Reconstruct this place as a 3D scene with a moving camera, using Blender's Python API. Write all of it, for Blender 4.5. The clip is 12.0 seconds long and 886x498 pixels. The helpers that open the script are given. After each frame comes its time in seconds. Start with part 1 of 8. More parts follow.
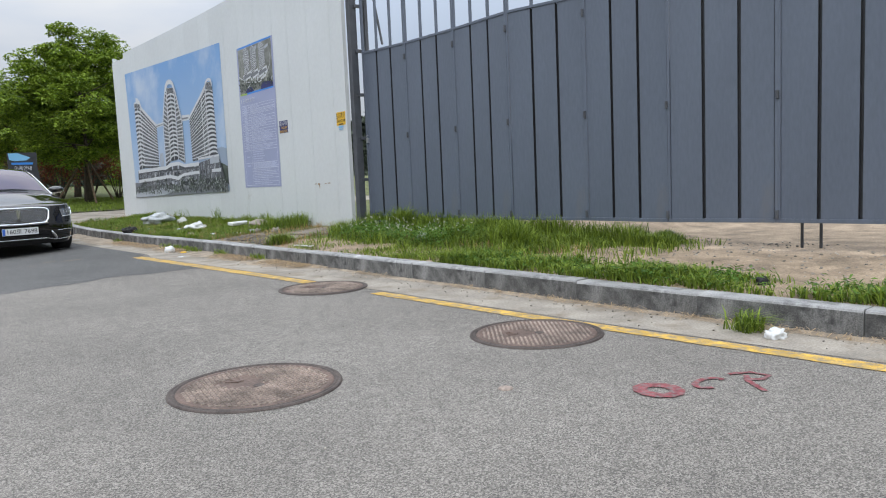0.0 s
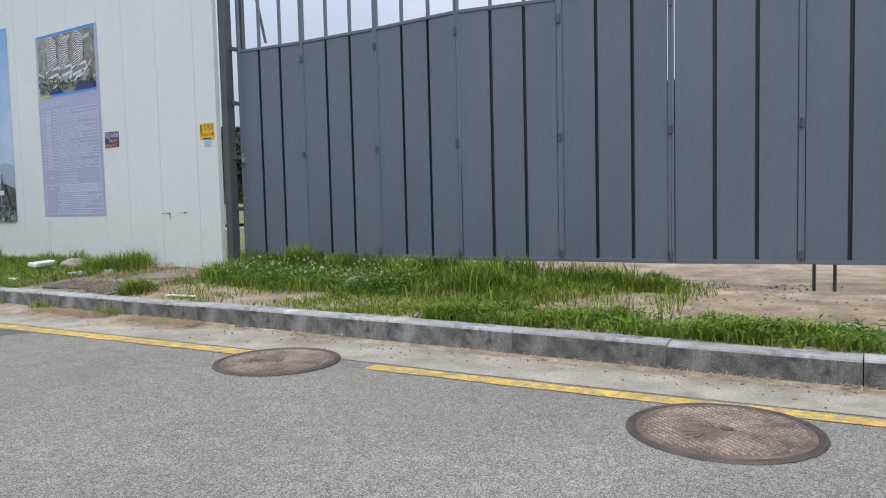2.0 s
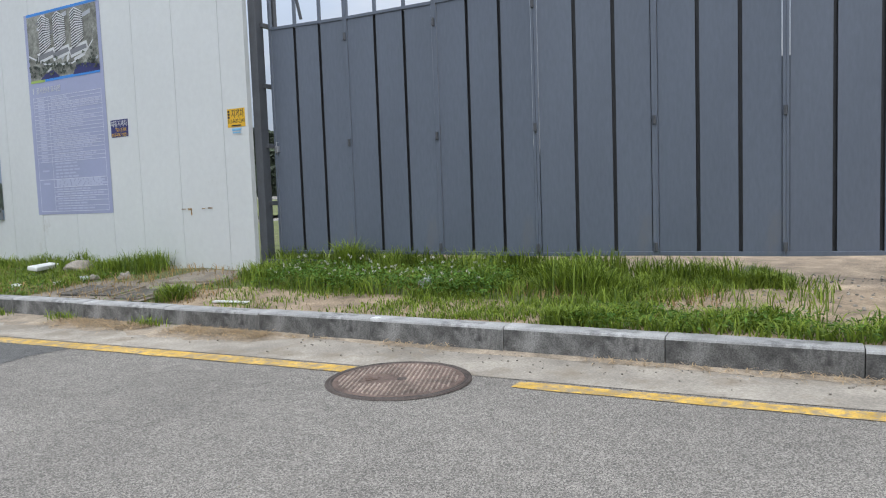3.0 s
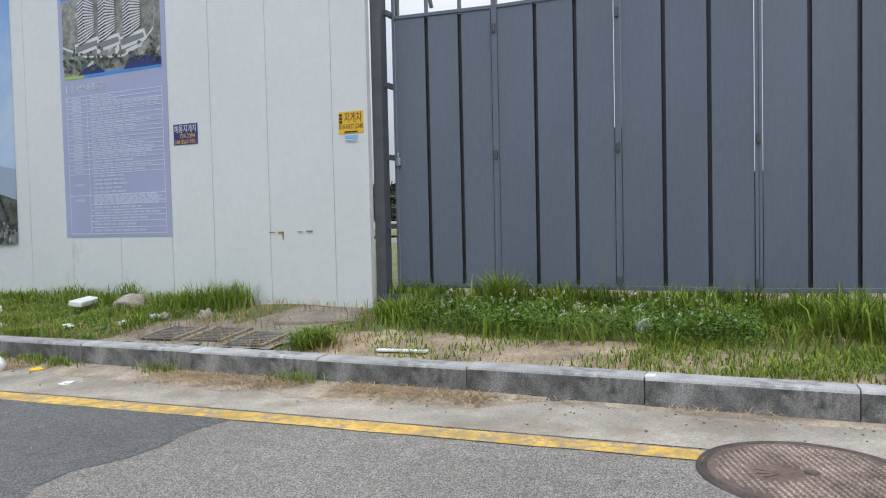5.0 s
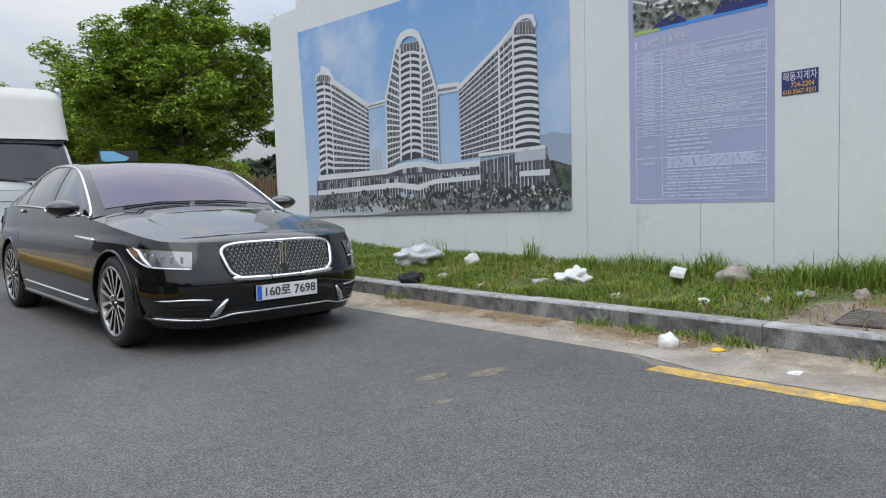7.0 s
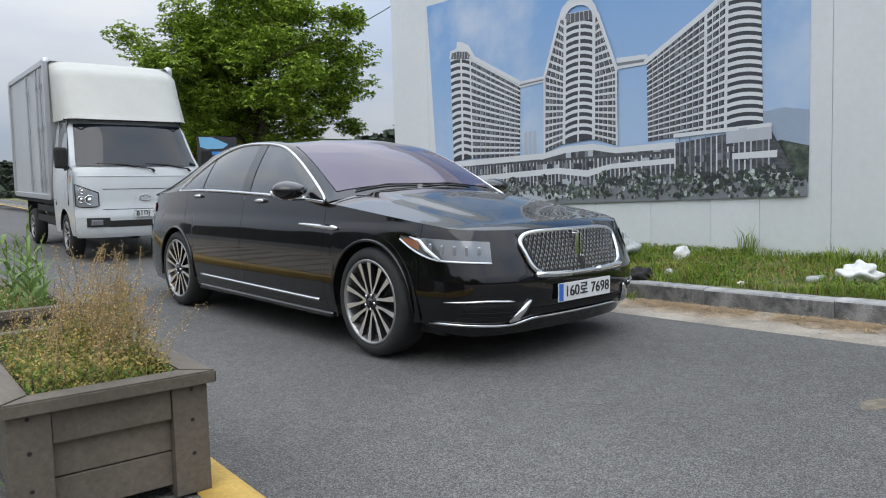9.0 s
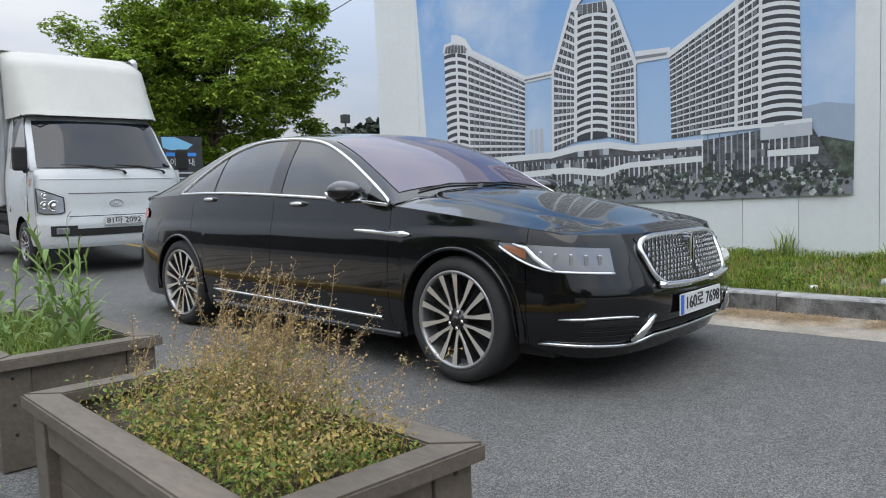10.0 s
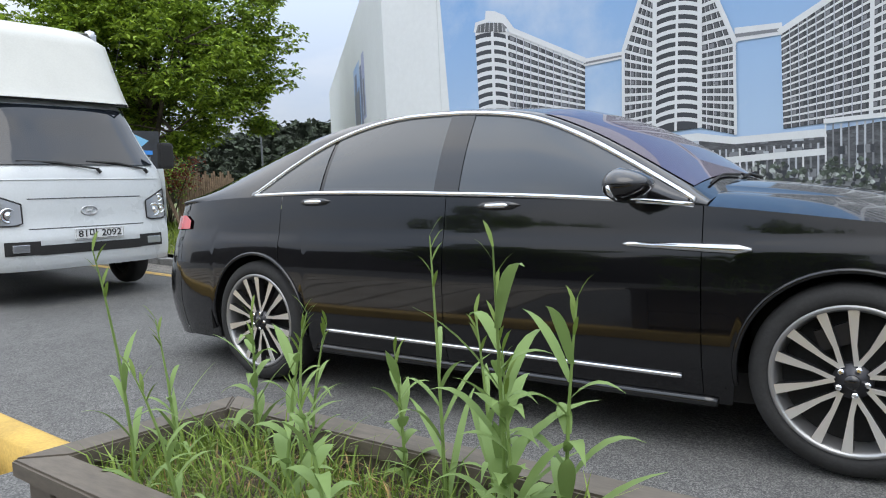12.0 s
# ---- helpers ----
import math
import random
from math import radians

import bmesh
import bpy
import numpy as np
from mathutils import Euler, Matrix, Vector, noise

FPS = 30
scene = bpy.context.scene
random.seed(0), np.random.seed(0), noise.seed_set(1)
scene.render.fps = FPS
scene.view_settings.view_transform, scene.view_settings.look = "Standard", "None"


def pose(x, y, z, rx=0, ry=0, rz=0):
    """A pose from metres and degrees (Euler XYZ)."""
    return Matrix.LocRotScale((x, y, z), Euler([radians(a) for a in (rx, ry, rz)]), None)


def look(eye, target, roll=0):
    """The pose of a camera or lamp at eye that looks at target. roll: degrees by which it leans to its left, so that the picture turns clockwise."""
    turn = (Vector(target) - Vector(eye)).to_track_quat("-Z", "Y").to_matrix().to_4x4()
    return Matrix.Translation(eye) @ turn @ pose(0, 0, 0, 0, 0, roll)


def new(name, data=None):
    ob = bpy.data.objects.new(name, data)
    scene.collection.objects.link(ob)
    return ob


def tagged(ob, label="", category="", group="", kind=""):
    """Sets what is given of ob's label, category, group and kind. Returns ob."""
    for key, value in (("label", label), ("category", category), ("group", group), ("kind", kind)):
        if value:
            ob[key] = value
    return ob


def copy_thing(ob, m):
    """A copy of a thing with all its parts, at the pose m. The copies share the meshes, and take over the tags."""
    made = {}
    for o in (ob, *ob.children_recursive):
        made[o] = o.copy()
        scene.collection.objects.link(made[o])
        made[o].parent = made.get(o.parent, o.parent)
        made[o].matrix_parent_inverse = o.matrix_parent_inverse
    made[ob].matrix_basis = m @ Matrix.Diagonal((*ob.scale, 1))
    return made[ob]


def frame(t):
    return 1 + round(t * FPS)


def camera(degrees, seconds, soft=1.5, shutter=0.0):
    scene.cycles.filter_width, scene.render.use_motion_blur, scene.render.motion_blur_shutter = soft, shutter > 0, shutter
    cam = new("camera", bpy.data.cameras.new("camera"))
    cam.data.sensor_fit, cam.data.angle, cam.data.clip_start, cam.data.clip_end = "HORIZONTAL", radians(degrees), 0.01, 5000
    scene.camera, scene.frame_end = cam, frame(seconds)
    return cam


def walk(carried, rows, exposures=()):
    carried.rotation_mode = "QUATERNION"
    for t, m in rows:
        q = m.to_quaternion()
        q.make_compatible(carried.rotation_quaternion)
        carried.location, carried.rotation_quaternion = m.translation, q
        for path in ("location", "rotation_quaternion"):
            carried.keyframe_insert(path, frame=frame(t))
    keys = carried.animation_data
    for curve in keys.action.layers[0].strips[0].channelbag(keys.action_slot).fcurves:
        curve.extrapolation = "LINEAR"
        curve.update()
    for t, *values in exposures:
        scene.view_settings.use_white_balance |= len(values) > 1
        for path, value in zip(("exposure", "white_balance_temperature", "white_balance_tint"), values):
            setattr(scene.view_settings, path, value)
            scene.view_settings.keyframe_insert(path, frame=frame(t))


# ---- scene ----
cam = camera(62.8, 12.0, soft=1.1)
PATH = [
    (0, (0.373, 2.115, 0.995), (1.602, 3.68, 0.797), -2.5),
    (0.5, (0.262, 2.729, 1.003), (1.641, 4.166, 0.826), -2.1),
    (1, (0.246, 3.349, 1.007), (1.772, 4.632, 0.86), -1.9),
    (1.5, (0.288, 3.962, 1.01), (1.912, 5.12, 0.87), -1.5),
    (2, (0.282, 4.571, 1.029), (1.954, 5.66, 0.899), -1.4),
    (2.5, (0.299, 5.2, 1.055), (1.99, 6.258, 0.912), -1.7),
    (2.7, (0.273, 5.472, 1.044), (1.984, 6.498, 0.9), -1.8),
    (4.3, (0.329, 7.295, 1.094), (2.142, 8.127, 0.942), -2.5),
    (4.5, (0.398, 7.561, 1.06), (2.225, 8.368, 0.957), -1.8),
    (5, (0.488, 8.162, 1.032), (2.309, 8.986, 0.957), -1.3),
    (5.5, (0.426, 8.721, 1.069), (2.136, 9.751, 0.952), -1.6),
    (6, (0.275, 9.324, 1.072), (1.812, 10.598, 0.95), -1.1),
    (6.5, (0.007, 9.907, 1.086), (1.396, 11.341, 0.962), -1.6),
    (7, (-0.251, 10.484, 1.064), (1.005, 12.034, 0.924), -1.7),
    (7.5, (-0.572, 11.029, 1.061), (0.635, 12.615, 0.897), -1.5),
    (7.7, (-0.669, 11.228, 1.059), (0.539, 12.813, 0.893), -1.3),
    (9.3, (-1.267, 12.785, 1.004), (-0.028, 14.348, 0.857), -1.9),
    (9.5, (-1.327, 13.017, 0.994), (-0.053, 14.552, 0.847), -2.0),
    (10, (-1.464, 13.522, 1.034), (-0.099, 14.976, 0.884), -2.1),
    (10.5, (-1.483, 14.084, 1.063), (-0.048, 15.471, 0.918), -2.1),
    (11, (-1.56, 14.67, 1.072), (-0.076, 16.002, 0.921), -2.4),
    (11.5, (-1.543, 15.263, 1.04), (-0.027, 16.56, 0.898), -2.5),
    (12, (-1.56, 15.887, 1.059), (0.003, 17.127, 0.915), -2.6),
]
walk(cam, [(t, look(eye, target, roll)) for t, eye, target, roll in PATH], [(0.0, 0.0), (5.0, 0.0), (6.0, -0.05), (7.5, -0.06), (9.3, 0.0), (10.0, 0.06), (10.5, 0.19), (11.0, 0.23), (12.0, 0.34)])

# ---- world and light ----
def nd(nt, kind, **kw):
    n = nt.nodes.new(kind)
    for k, v in kw.items():
        if k == "loc":
            continue
        n.inputs[k].default_value = v
    return n


world = bpy.data.worlds.new("overcast_sky")
scene.world = world
world.use_nodes = True
wt = world.node_tree
wt.nodes.clear()
w_out = wt.nodes.new("ShaderNodeOutputWorld")
w_bg = wt.nodes.new("ShaderNodeBackground")
w_tc = wt.nodes.new("ShaderNodeTexCoord")
w_sep = wt.nodes.new("ShaderNodeSeparateXYZ")
w_map = wt.nodes.new("ShaderNodeMapRange")
w_map.inputs["From Min"].default_value, w_map.inputs["From Max"].default_value = 0.0, 1.0
w_map.inputs["To Min"].default_value, w_map.inputs["To Max"].default_value = 0.34, 2.10
w_noise = wt.nodes.new("ShaderNodeTexNoise")
w_noise.inputs["Scale"].default_value, w_noise.inputs["Detail"].default_value = 2.2, 6.0
w_mapping = wt.nodes.new("ShaderNodeMapping")
w_mapping.inputs["Scale"].default_value = (1.0, 1.0, 3.2)
w_ramp = wt.nodes.new("ShaderNodeValToRGB")
w_ramp.color_ramp.elements[0].position, w_ramp.color_ramp.elements[0].color = 0.36, (0.74, 0.86, 1.06, 1)
w_ramp.color_ramp.elements[1].position, w_ramp.color_ramp.elements[1].color = 0.62, (1.08, 1.11, 1.16, 1)
w_sky = wt.nodes.new("ShaderNodeTexSky")
w_sky.sky_type = "NISHITA"
w_sky.sun_disc = False
w_sky.sun_elevation, w_sky.sun_rotation = radians(58), radians(215)
w_skymul = wt.nodes.new("ShaderNodeMix")
w_skymul.data_type, w_skymul.blend_type = "RGBA", "MULTIPLY"
w_skymul.inputs["Factor"].default_value = 1.0
w_skymul.inputs["B"].default_value = (0.06, 0.06, 0.06, 1)
w_mul = wt.nodes.new("ShaderNodeMix")
w_mul.data_type, w_mul.blend_type = "RGBA", "MULTIPLY"
w_mul.inputs["Factor"].default_value = 1.0
w_add = wt.nodes.new("ShaderNodeMix")
w_add.data_type = "RGBA"
w_add.inputs["Factor"].default_value = 0.88
wl = wt.links.new
wl(w_tc.outputs["Generated"], w_sep.inputs[0])
wl(w_sep.outputs["Z"], w_map.inputs["Value"])
wl(w_tc.outputs["Generated"], w_mapping.inputs["Vector"])
wl(w_mapping.outputs["Vector"], w_noise.inputs["Vector"])
wl(w_noise.outputs["Fac"], w_ramp.inputs["Fac"])
wl(w_ramp.outputs["Color"], w_mul.inputs["A"])
wl(w_map.outputs["Result"], w_mul.inputs["B"])
wl(w_sky.outputs["Color"], w_skymul.inputs["A"])
wl(w_skymul.outputs["Result"], w_add.inputs["A"])
wl(w_mul.outputs["Result"], w_add.inputs["B"])
wl(w_add.outputs["Result"], w_bg.inputs["Color"])
wl(w_bg.outputs["Background"], w_out.inputs["Surface"])
w_bg.inputs["Strength"].default_value = 1.13

sun = new("sun", bpy.data.lights.new("sun", "SUN"))
sun.data.energy, sun.data.angle, sun.data.color = 0.95, radians(52), (1.0, 0.95, 0.88)
sun.matrix_world = look((-20, -12, 40), (0, 6, 0))


# ---- materials ----
def material(name, base, rough=0.7, metal=0.0, vary=0.12, scale=6.0, fine=90.0, bump=0.15, second=None, coat=0.0, spots=0.0, spot_color=(0.1, 0.1, 0.1), spot_scale=2.0, island=0.0, spec=0.5, bump_dist=0.004, stretch=(1, 1, 1)):
    """Principled surface with broad and fine variation of colour, gloss and relief, in metres of the object's own space."""
    m = bpy.data.materials.new(name)
    m.use_nodes = True
    t = m.node_tree
    p = t.nodes["Principled BSDF"]
    p.inputs["Metallic"].default_value = metal
    p.inputs["Coat Weight"].default_value = coat
    p.inputs["Coat Roughness"].default_value = 0.03
    p.inputs["Specular IOR Level"].default_value = spec
    tc = t.nodes.new("ShaderNodeTexCoord")
    mp = t.nodes.new("ShaderNodeMapping")
    mp.inputs["Scale"].default_value = stretch
    t.links.new(tc.outputs["Object"], mp.inputs["Vector"])
    big = nd(t, "ShaderNodeTexNoise", Scale=scale, Detail=5.0, Roughness=0.6)
    small = nd(t, "ShaderNodeTexNoise", Scale=fine, Detail=3.0, Roughness=0.6)
    t.links.new(mp.outputs[0], big.inputs["Vector"])
    t.links.new(mp.outputs[0], small.inputs["Vector"])
    ramp = t.nodes.new("ShaderNodeValToRGB")
    dark = second or tuple(c * (1 - 1.6 * vary) for c in base)
    lite = tuple(min(1.0, c * (1 + 0.9 * vary)) for c in base)
    ramp.color_ramp.elements[0].position, ramp.color_ramp.elements[0].color = 0.32, (*dark, 1)
    ramp.color_ramp.elements[1].position, ramp.color_ramp.elements[1].color = 0.66, (*lite, 1)
    t.links.new(big.outputs["Fac"], ramp.inputs["Fac"])
    mul = t.nodes.new("ShaderNodeMix")
    mul.data_type, mul.blend_type = "RGBA", "MULTIPLY"
    mul.inputs["Factor"].default_value = 1.0
    fr = t.nodes.new("ShaderNodeMapRange")
    fr.inputs["From Min"].default_value, fr.inputs["From Max"].default_value = 0.25, 0.75
    fr.inputs["To Min"].default_value, fr.inputs["To Max"].default_value = 1 - 1.3 * vary, 1 + 1.3 * vary
    t.links.new(small.outputs["Fac"], fr.inputs["Value"])
    t.links.new(ramp.outputs["Color"], mul.inputs["A"])
    t.links.new(fr.outputs["Result"], mul.inputs["B"])
    color = mul.outputs["Result"]
    if island:
        if island > 0:
            g = t.nodes.new("ShaderNodeNewGeometry").outputs["Random Per Island"]
        else:
            g = t.nodes.new("ShaderNodeObjectInfo").outputs["Random"]
        ir = t.nodes.new("ShaderNodeMapRange")
        ir.inputs["To Min"].default_value, ir.inputs["To Max"].default_value = 1 - abs(island), 1 + abs(island)
        t.links.new(g, ir.inputs["Value"])
        im = t.nodes.new("ShaderNodeMix")
        im.data_type, im.blend_type = "RGBA", "MULTIPLY"
        im.inputs["Factor"].default_value = 1.0
        t.links.new(color, im.inputs["A"])
        t.links.new(ir.outputs["Result"], im.inputs["B"])
        color = im.outputs["Result"]
    if spots:
        sn = nd(t, "ShaderNodeTexNoise", Scale=spot_scale, Detail=8.0, Roughness=0.7)
        t.links.new(mp.outputs[0], sn.inputs["Vector"])
        sr = t.nodes.new("ShaderNodeMapRange")
        sr.inputs["From Min"].default_value, sr.inputs["From Max"].default_value = 0.68 - 0.3 * spots, 0.80 - 0.2 * spots
        t.links.new(sn.outputs["Fac"], sr.inputs["Value"])
        sm = t.nodes.new("ShaderNodeMix")
        sm.data_type = "RGBA"
        sm.inputs["B"].default_value = (*spot_color, 1)
        t.links.new(sr.outputs["Result"], sm.inputs["Factor"])
        t.links.new(color, sm.inputs["A"])
        color = sm.outputs["Result"]
    t.links.new(color, p.inputs["Base Color"])
    rr = t.nodes.new("ShaderNodeMapRange")
    rr.inputs["To Min"].default_value, rr.inputs["To Max"].default_value = max(0.0, rough - 0.12 * rough), min(1.0, rough + 0.12 * rough)
    t.links.new(big.outputs["Fac"], rr.inputs["Value"])
    t.links.new(rr.outputs["Result"], p.inputs["Roughness"])
    if bump:
        b = t.nodes.new("ShaderNodeBump")
        b.inputs["Strength"].default_value, b.inputs["Distance"].default_value = bump, bump_dist
        t.links.new(small.outputs["Fac"], b.inputs["Height"])
        t.links.new(b.outputs["Normal"], p.inputs["Normal"])
    return m


def glass_dark(name, base, rough=0.02, coat=0.3):
    m = bpy.data.materials.new(name)
    m.use_nodes = True
    p = m.node_tree.nodes["Principled BSDF"]
    p.inputs["Base Color"].default_value = (*base, 1)
    p.inputs["Roughness"].default_value = rough
    p.inputs["IOR"].default_value = 1.5
    p.inputs["Coat Weight"].default_value = coat
    return m


def asphalt(name, base, stone, contrast):
    """Rolled asphalt: dark binder with pale and dark chips, and broad worn patches."""
    m = bpy.data.materials.new(name)
    m.use_nodes = True
    t = m.node_tree
    p = t.nodes["Principled BSDF"]
    tc = t.nodes.new("ShaderNodeTexCoord")
    vor = nd(t, "ShaderNodeTexVoronoi", Scale=210.0)
    vor2 = nd(t, "ShaderNodeTexVoronoi", Scale=55.0)
    big = nd(t, "ShaderNodeTexNoise", Scale=0.55, Detail=6.0, Roughness=0.62)
    mid = nd(t, "ShaderNodeTexNoise", Scale=9.0, Detail=5.0, Roughness=0.7)
    for n in (vor, vor2, big, mid):
        t.links.new(tc.outputs["Object"], n.inputs["Vector"])
    r1 = t.nodes.new("ShaderNodeValToRGB")
    r1.color_ramp.elements[0].position, r1.color_ramp.elements[0].color = 0.12, (*(c * (1 - contrast) for c in base), 1)
    r1.color_ramp.elements[1].position, r1.color_ramp.elements[1].color = 0.9, (*stone, 1)
    e = r1.color_ramp.elements.new(0.55)
    e.color = (*base, 1)
    sepc = t.nodes.new("ShaderNodeSeparateColor")
    t.links.new(vor.outputs["Color"], sepc.inputs[0])
    t.links.new(sepc.outputs[0], r1.inputs["Fac"])
    mr = t.nodes.new("ShaderNodeMapRange")
    mr.inputs["From Min"].default_value, mr.inputs["From Max"].default_value = 0.3, 0.7
    mr.inputs["To Min"].default_value, mr.inputs["To Max"].default_value = 0.82, 1.16
    t.links.new(big.outputs["Fac"], mr.inputs["Value"])
    mr2 = t.nodes.new("ShaderNodeMapRange")
    mr2.inputs["From Min"].default_value, mr2.inputs["From Max"].default_value = 0.3, 0.7
    mr2.inputs["To Min"].default_value, mr2.inputs["To Max"].default_value = 0.86, 1.12
    t.links.new(mid.outputs["Fac"], mr2.inputs["Value"])
    a = t.nodes.new("ShaderNodeMix")
    a.data_type, a.blend_type = "RGBA", "MULTIPLY"
    a.inputs["Factor"].default_value = 1.0
    t.links.new(r1.outputs["Color"], a.inputs["A"])
    t.links.new(mr.outputs["Result"], a.inputs["B"])
    b = t.nodes.new("ShaderNodeMix")
    b.data_type, b.blend_type = "RGBA", "MULTIPLY"
    b.inputs["Factor"].default_value = 1.0
    t.links.new(a.outputs["Result"], b.inputs["A"])
    t.links.new(mr2.outputs["Result"], b.inputs["B"])
    t.links.new(b.outputs["Result"], p.inputs["Base Color"])
    p.inputs["Roughness"].default_value = 0.88
    bp = t.nodes.new("ShaderNodeBump")
    bp.inputs["Strength"].default_value, bp.inputs["Distance"].default_value = 0.55, 0.006
    t.links.new(vor2.outputs["Distance"], bp.inputs["Height"])
    t.links.new(bp.outputs["Normal"], p.inputs["Normal"])
    return m


M = {}
M["asphalt_old"] = asphalt("asphalt_old", (0.200, 0.185, 0.164), (0.335, 0.310, 0.275), 0.52)
M["asphalt_new"] = asphalt("asphalt_new", (0.104, 0.104, 0.101), (0.185, 0.181, 0.172), 0.48)
M["concrete"] = material("concrete", (0.345, 0.31, 0.26), 0.9, vary=0.22, scale=2.0, fine=70, bump=0.4, spots=0.6, spot_color=(0.235, 0.195, 0.145), spot_scale=3.0)
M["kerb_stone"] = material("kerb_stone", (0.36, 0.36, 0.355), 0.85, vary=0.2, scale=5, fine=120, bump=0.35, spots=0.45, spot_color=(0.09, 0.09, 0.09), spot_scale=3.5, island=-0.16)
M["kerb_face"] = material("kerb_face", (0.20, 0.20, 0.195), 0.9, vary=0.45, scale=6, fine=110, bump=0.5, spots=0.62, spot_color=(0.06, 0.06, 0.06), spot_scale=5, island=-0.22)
M["yellow_paint"] = material("yellow_paint", (0.64, 0.40, 0.075), 0.8, vary=0.2, scale=7, fine=120, bump=0.3, spots=0.80, spot_color=(0.25, 0.22, 0.17), spot_scale=16)
M["red_paint"] = material("red_paint", (0.27, 0.07, 0.078), 0.85, vary=0.3, scale=25, fine=160, bump=0.4, spots=0.75, spot_color=(0.19, 0.18, 0.17), spot_scale=30)
M["soil"] = material("soil", (0.38, 0.29, 0.20), 0.95, vary=0.28, scale=3.5, fine=55, bump=0.7, spots=0.35, spot_color=(0.22, 0.17, 0.11), spot_scale=6, bump_dist=0.02)
M["silt"] = material("silt", (0.37, 0.305, 0.23), 0.95, vary=0.25, scale=6, fine=70, bump=0.6, spots=0.45, spot_color=(0.21, 0.19, 0.165), spot_scale=9, bump_dist=0.01)
M["apron"] = material("apron", (0.25, 0.215, 0.17), 0.95, vary=0.25, scale=4, fine=70, bump=0.5, spots=0.5, spot_color=(0.15, 0.125, 0.095), spot_scale=7)
M["sand_smear"] = material("sand_smear", (0.20, 0.17, 0.125), 0.95, vary=0.25, scale=12, fine=90, bump=0.4, spots=0.75, spot_color=(0.11, 0.108, 0.10), spot_scale=22)
M["verge"] = material("verge", (0.13, 0.15, 0.05), 0.95, vary=0.3, scale=3, fine=60, bump=0.6, spots=0.4, spot_color=(0.26, 0.19, 0.11), spot_scale=2.2, bump_dist=0.02)
M["wall_white"] = material("wall_white", (0.665, 0.695, 0.70), 0.5, vary=0.025, scale=0.8, fine=14, bump=0.05, spots=0.06, spot_color=(0.5, 0.49, 0.45), spot_scale=1.3, island=-0.02)
M["gate_grey"] = material("gate_grey", (0.125, 0.15, 0.195), 0.42, vary=0.07, scale=1.2, fine=40, bump=0.06, spots=0.18, spot_color=(0.15, 0.16, 0.18), spot_scale=1.8, stretch=(1, 1, 0.25))
M["side_print"] = material("side_print", (0.16, 0.19, 0.30), 0.5, vary=0.25, scale=5, fine=40, bump=0.0)
M["reflect_wall"] = material("reflect_wall", (0.09, 0.085, 0.075), 0.9, vary=0.25, scale=0.5, fine=12, bump=0.2)
M["dark_and_shade"] = material("dark_and_shade", (0.035, 0.038, 0.044), 0.55, vary=0.15, bump=0.1)
M["steel_grey"] = material("steel_grey", (0.085, 0.092, 0.105), 0.5, vary=0.12, spots=0.25, spot_color=(0.13, 0.075, 0.05), spot_scale=9, bump=0.1)


# ---- mesh helpers ----
def link_mesh(name, bm, mat, smooth=False):
    me = bpy.data.meshes.new(name)
    bm.normal_update()
    bm.to_mesh(me)
    bm.free()
    if smooth:
        me.shade_smooth()
    for m in mat if isinstance(mat, (list, tuple)) else [mat]:
        me.materials.append(m)
    return new(name, me)


def part(name, bm, mat, parent, label="", smooth=False):
    ob = link_mesh(name, bm, mat, smooth)
    ob.parent = parent
    if label:
        tagged(ob, label)
    return ob


def structure(name, bm, mat, label, category, smooth=False):
    return tagged(link_mesh(name, bm, mat, smooth), label, category, "", "structure")


def thing(name, m, label, category, group=""):
    e = new(name)
    e.matrix_world = m
    e.empty_display_size = 0.1
    return tagged(e, label, category, group)


def box(bm, x0, x1, y0, y1, z0, z1, m=None, bevel=0.0, mat=0):
    r = bmesh.ops.create_cube(bm, size=1.0)
    vs = r["verts"]
    t = Matrix.Translation(((x0 + x1) / 2, (y0 + y1) / 2, (z0 + z1) / 2)) @ Matrix.Diagonal((x1 - x0, y1 - y0, z1 - z0, 1))
    bmesh.ops.transform(bm, matrix=(m @ t) if m else t, verts=vs)
    fs = list({f for v in vs for f in v.link_faces})
    if bevel:
        es = list({e for v in vs for e in v.link_edges})
        r = bmesh.ops.bevel(bm, geom=es, offset=bevel, segments=2, profile=0.6, affect="EDGES")
        fs = [f for f in fs if f.is_valid] + list(r["faces"])
    for f in fs:
        f.material_index = mat
    return fs


def tube(bm, pts, r, n=8, cap=True, mat=0, close=False):
    """A round bar along points; r is one radius or one for each point."""
    pts = [Vector(p) for p in pts]
    k = len(pts)
    rs = r if isinstance(r, (list, tuple)) else [r] * k
    rings = []
    side = None
    for i, p in enumerate(pts):
        if close:
            d = pts[(i + 1) % k] - pts[i - 1]
        else:
            d = pts[min(i + 1, k - 1)] - pts[max(i - 1, 0)]
        d.normalize()
        if side is None:
            side = d.orthogonal().normalized()
        side = (side - d * side.dot(d))
        if side.length < 1e-6:
            side = d.orthogonal()
        side.normalize()
        up = d.cross(side)
        rings.append([bm.verts.new(p + (side * math.cos(a) + up * math.sin(a)) * rs[i]) for a in (2 * math.pi * j / n for j in range(n))])
    for i in range(k if close else k - 1):
        a, b = rings[i], rings[(i + 1) % k]
        for j in range(n):
            f = bm.faces.new((a[j], a[(j + 1) % n], b[(j + 1) % n], b[j]))
            f.material_index = mat
    if cap and not close:
        bm.faces.new(list(reversed(rings[0]))).material_index = mat
        bm.faces.new(rings[-1]).material_index = mat


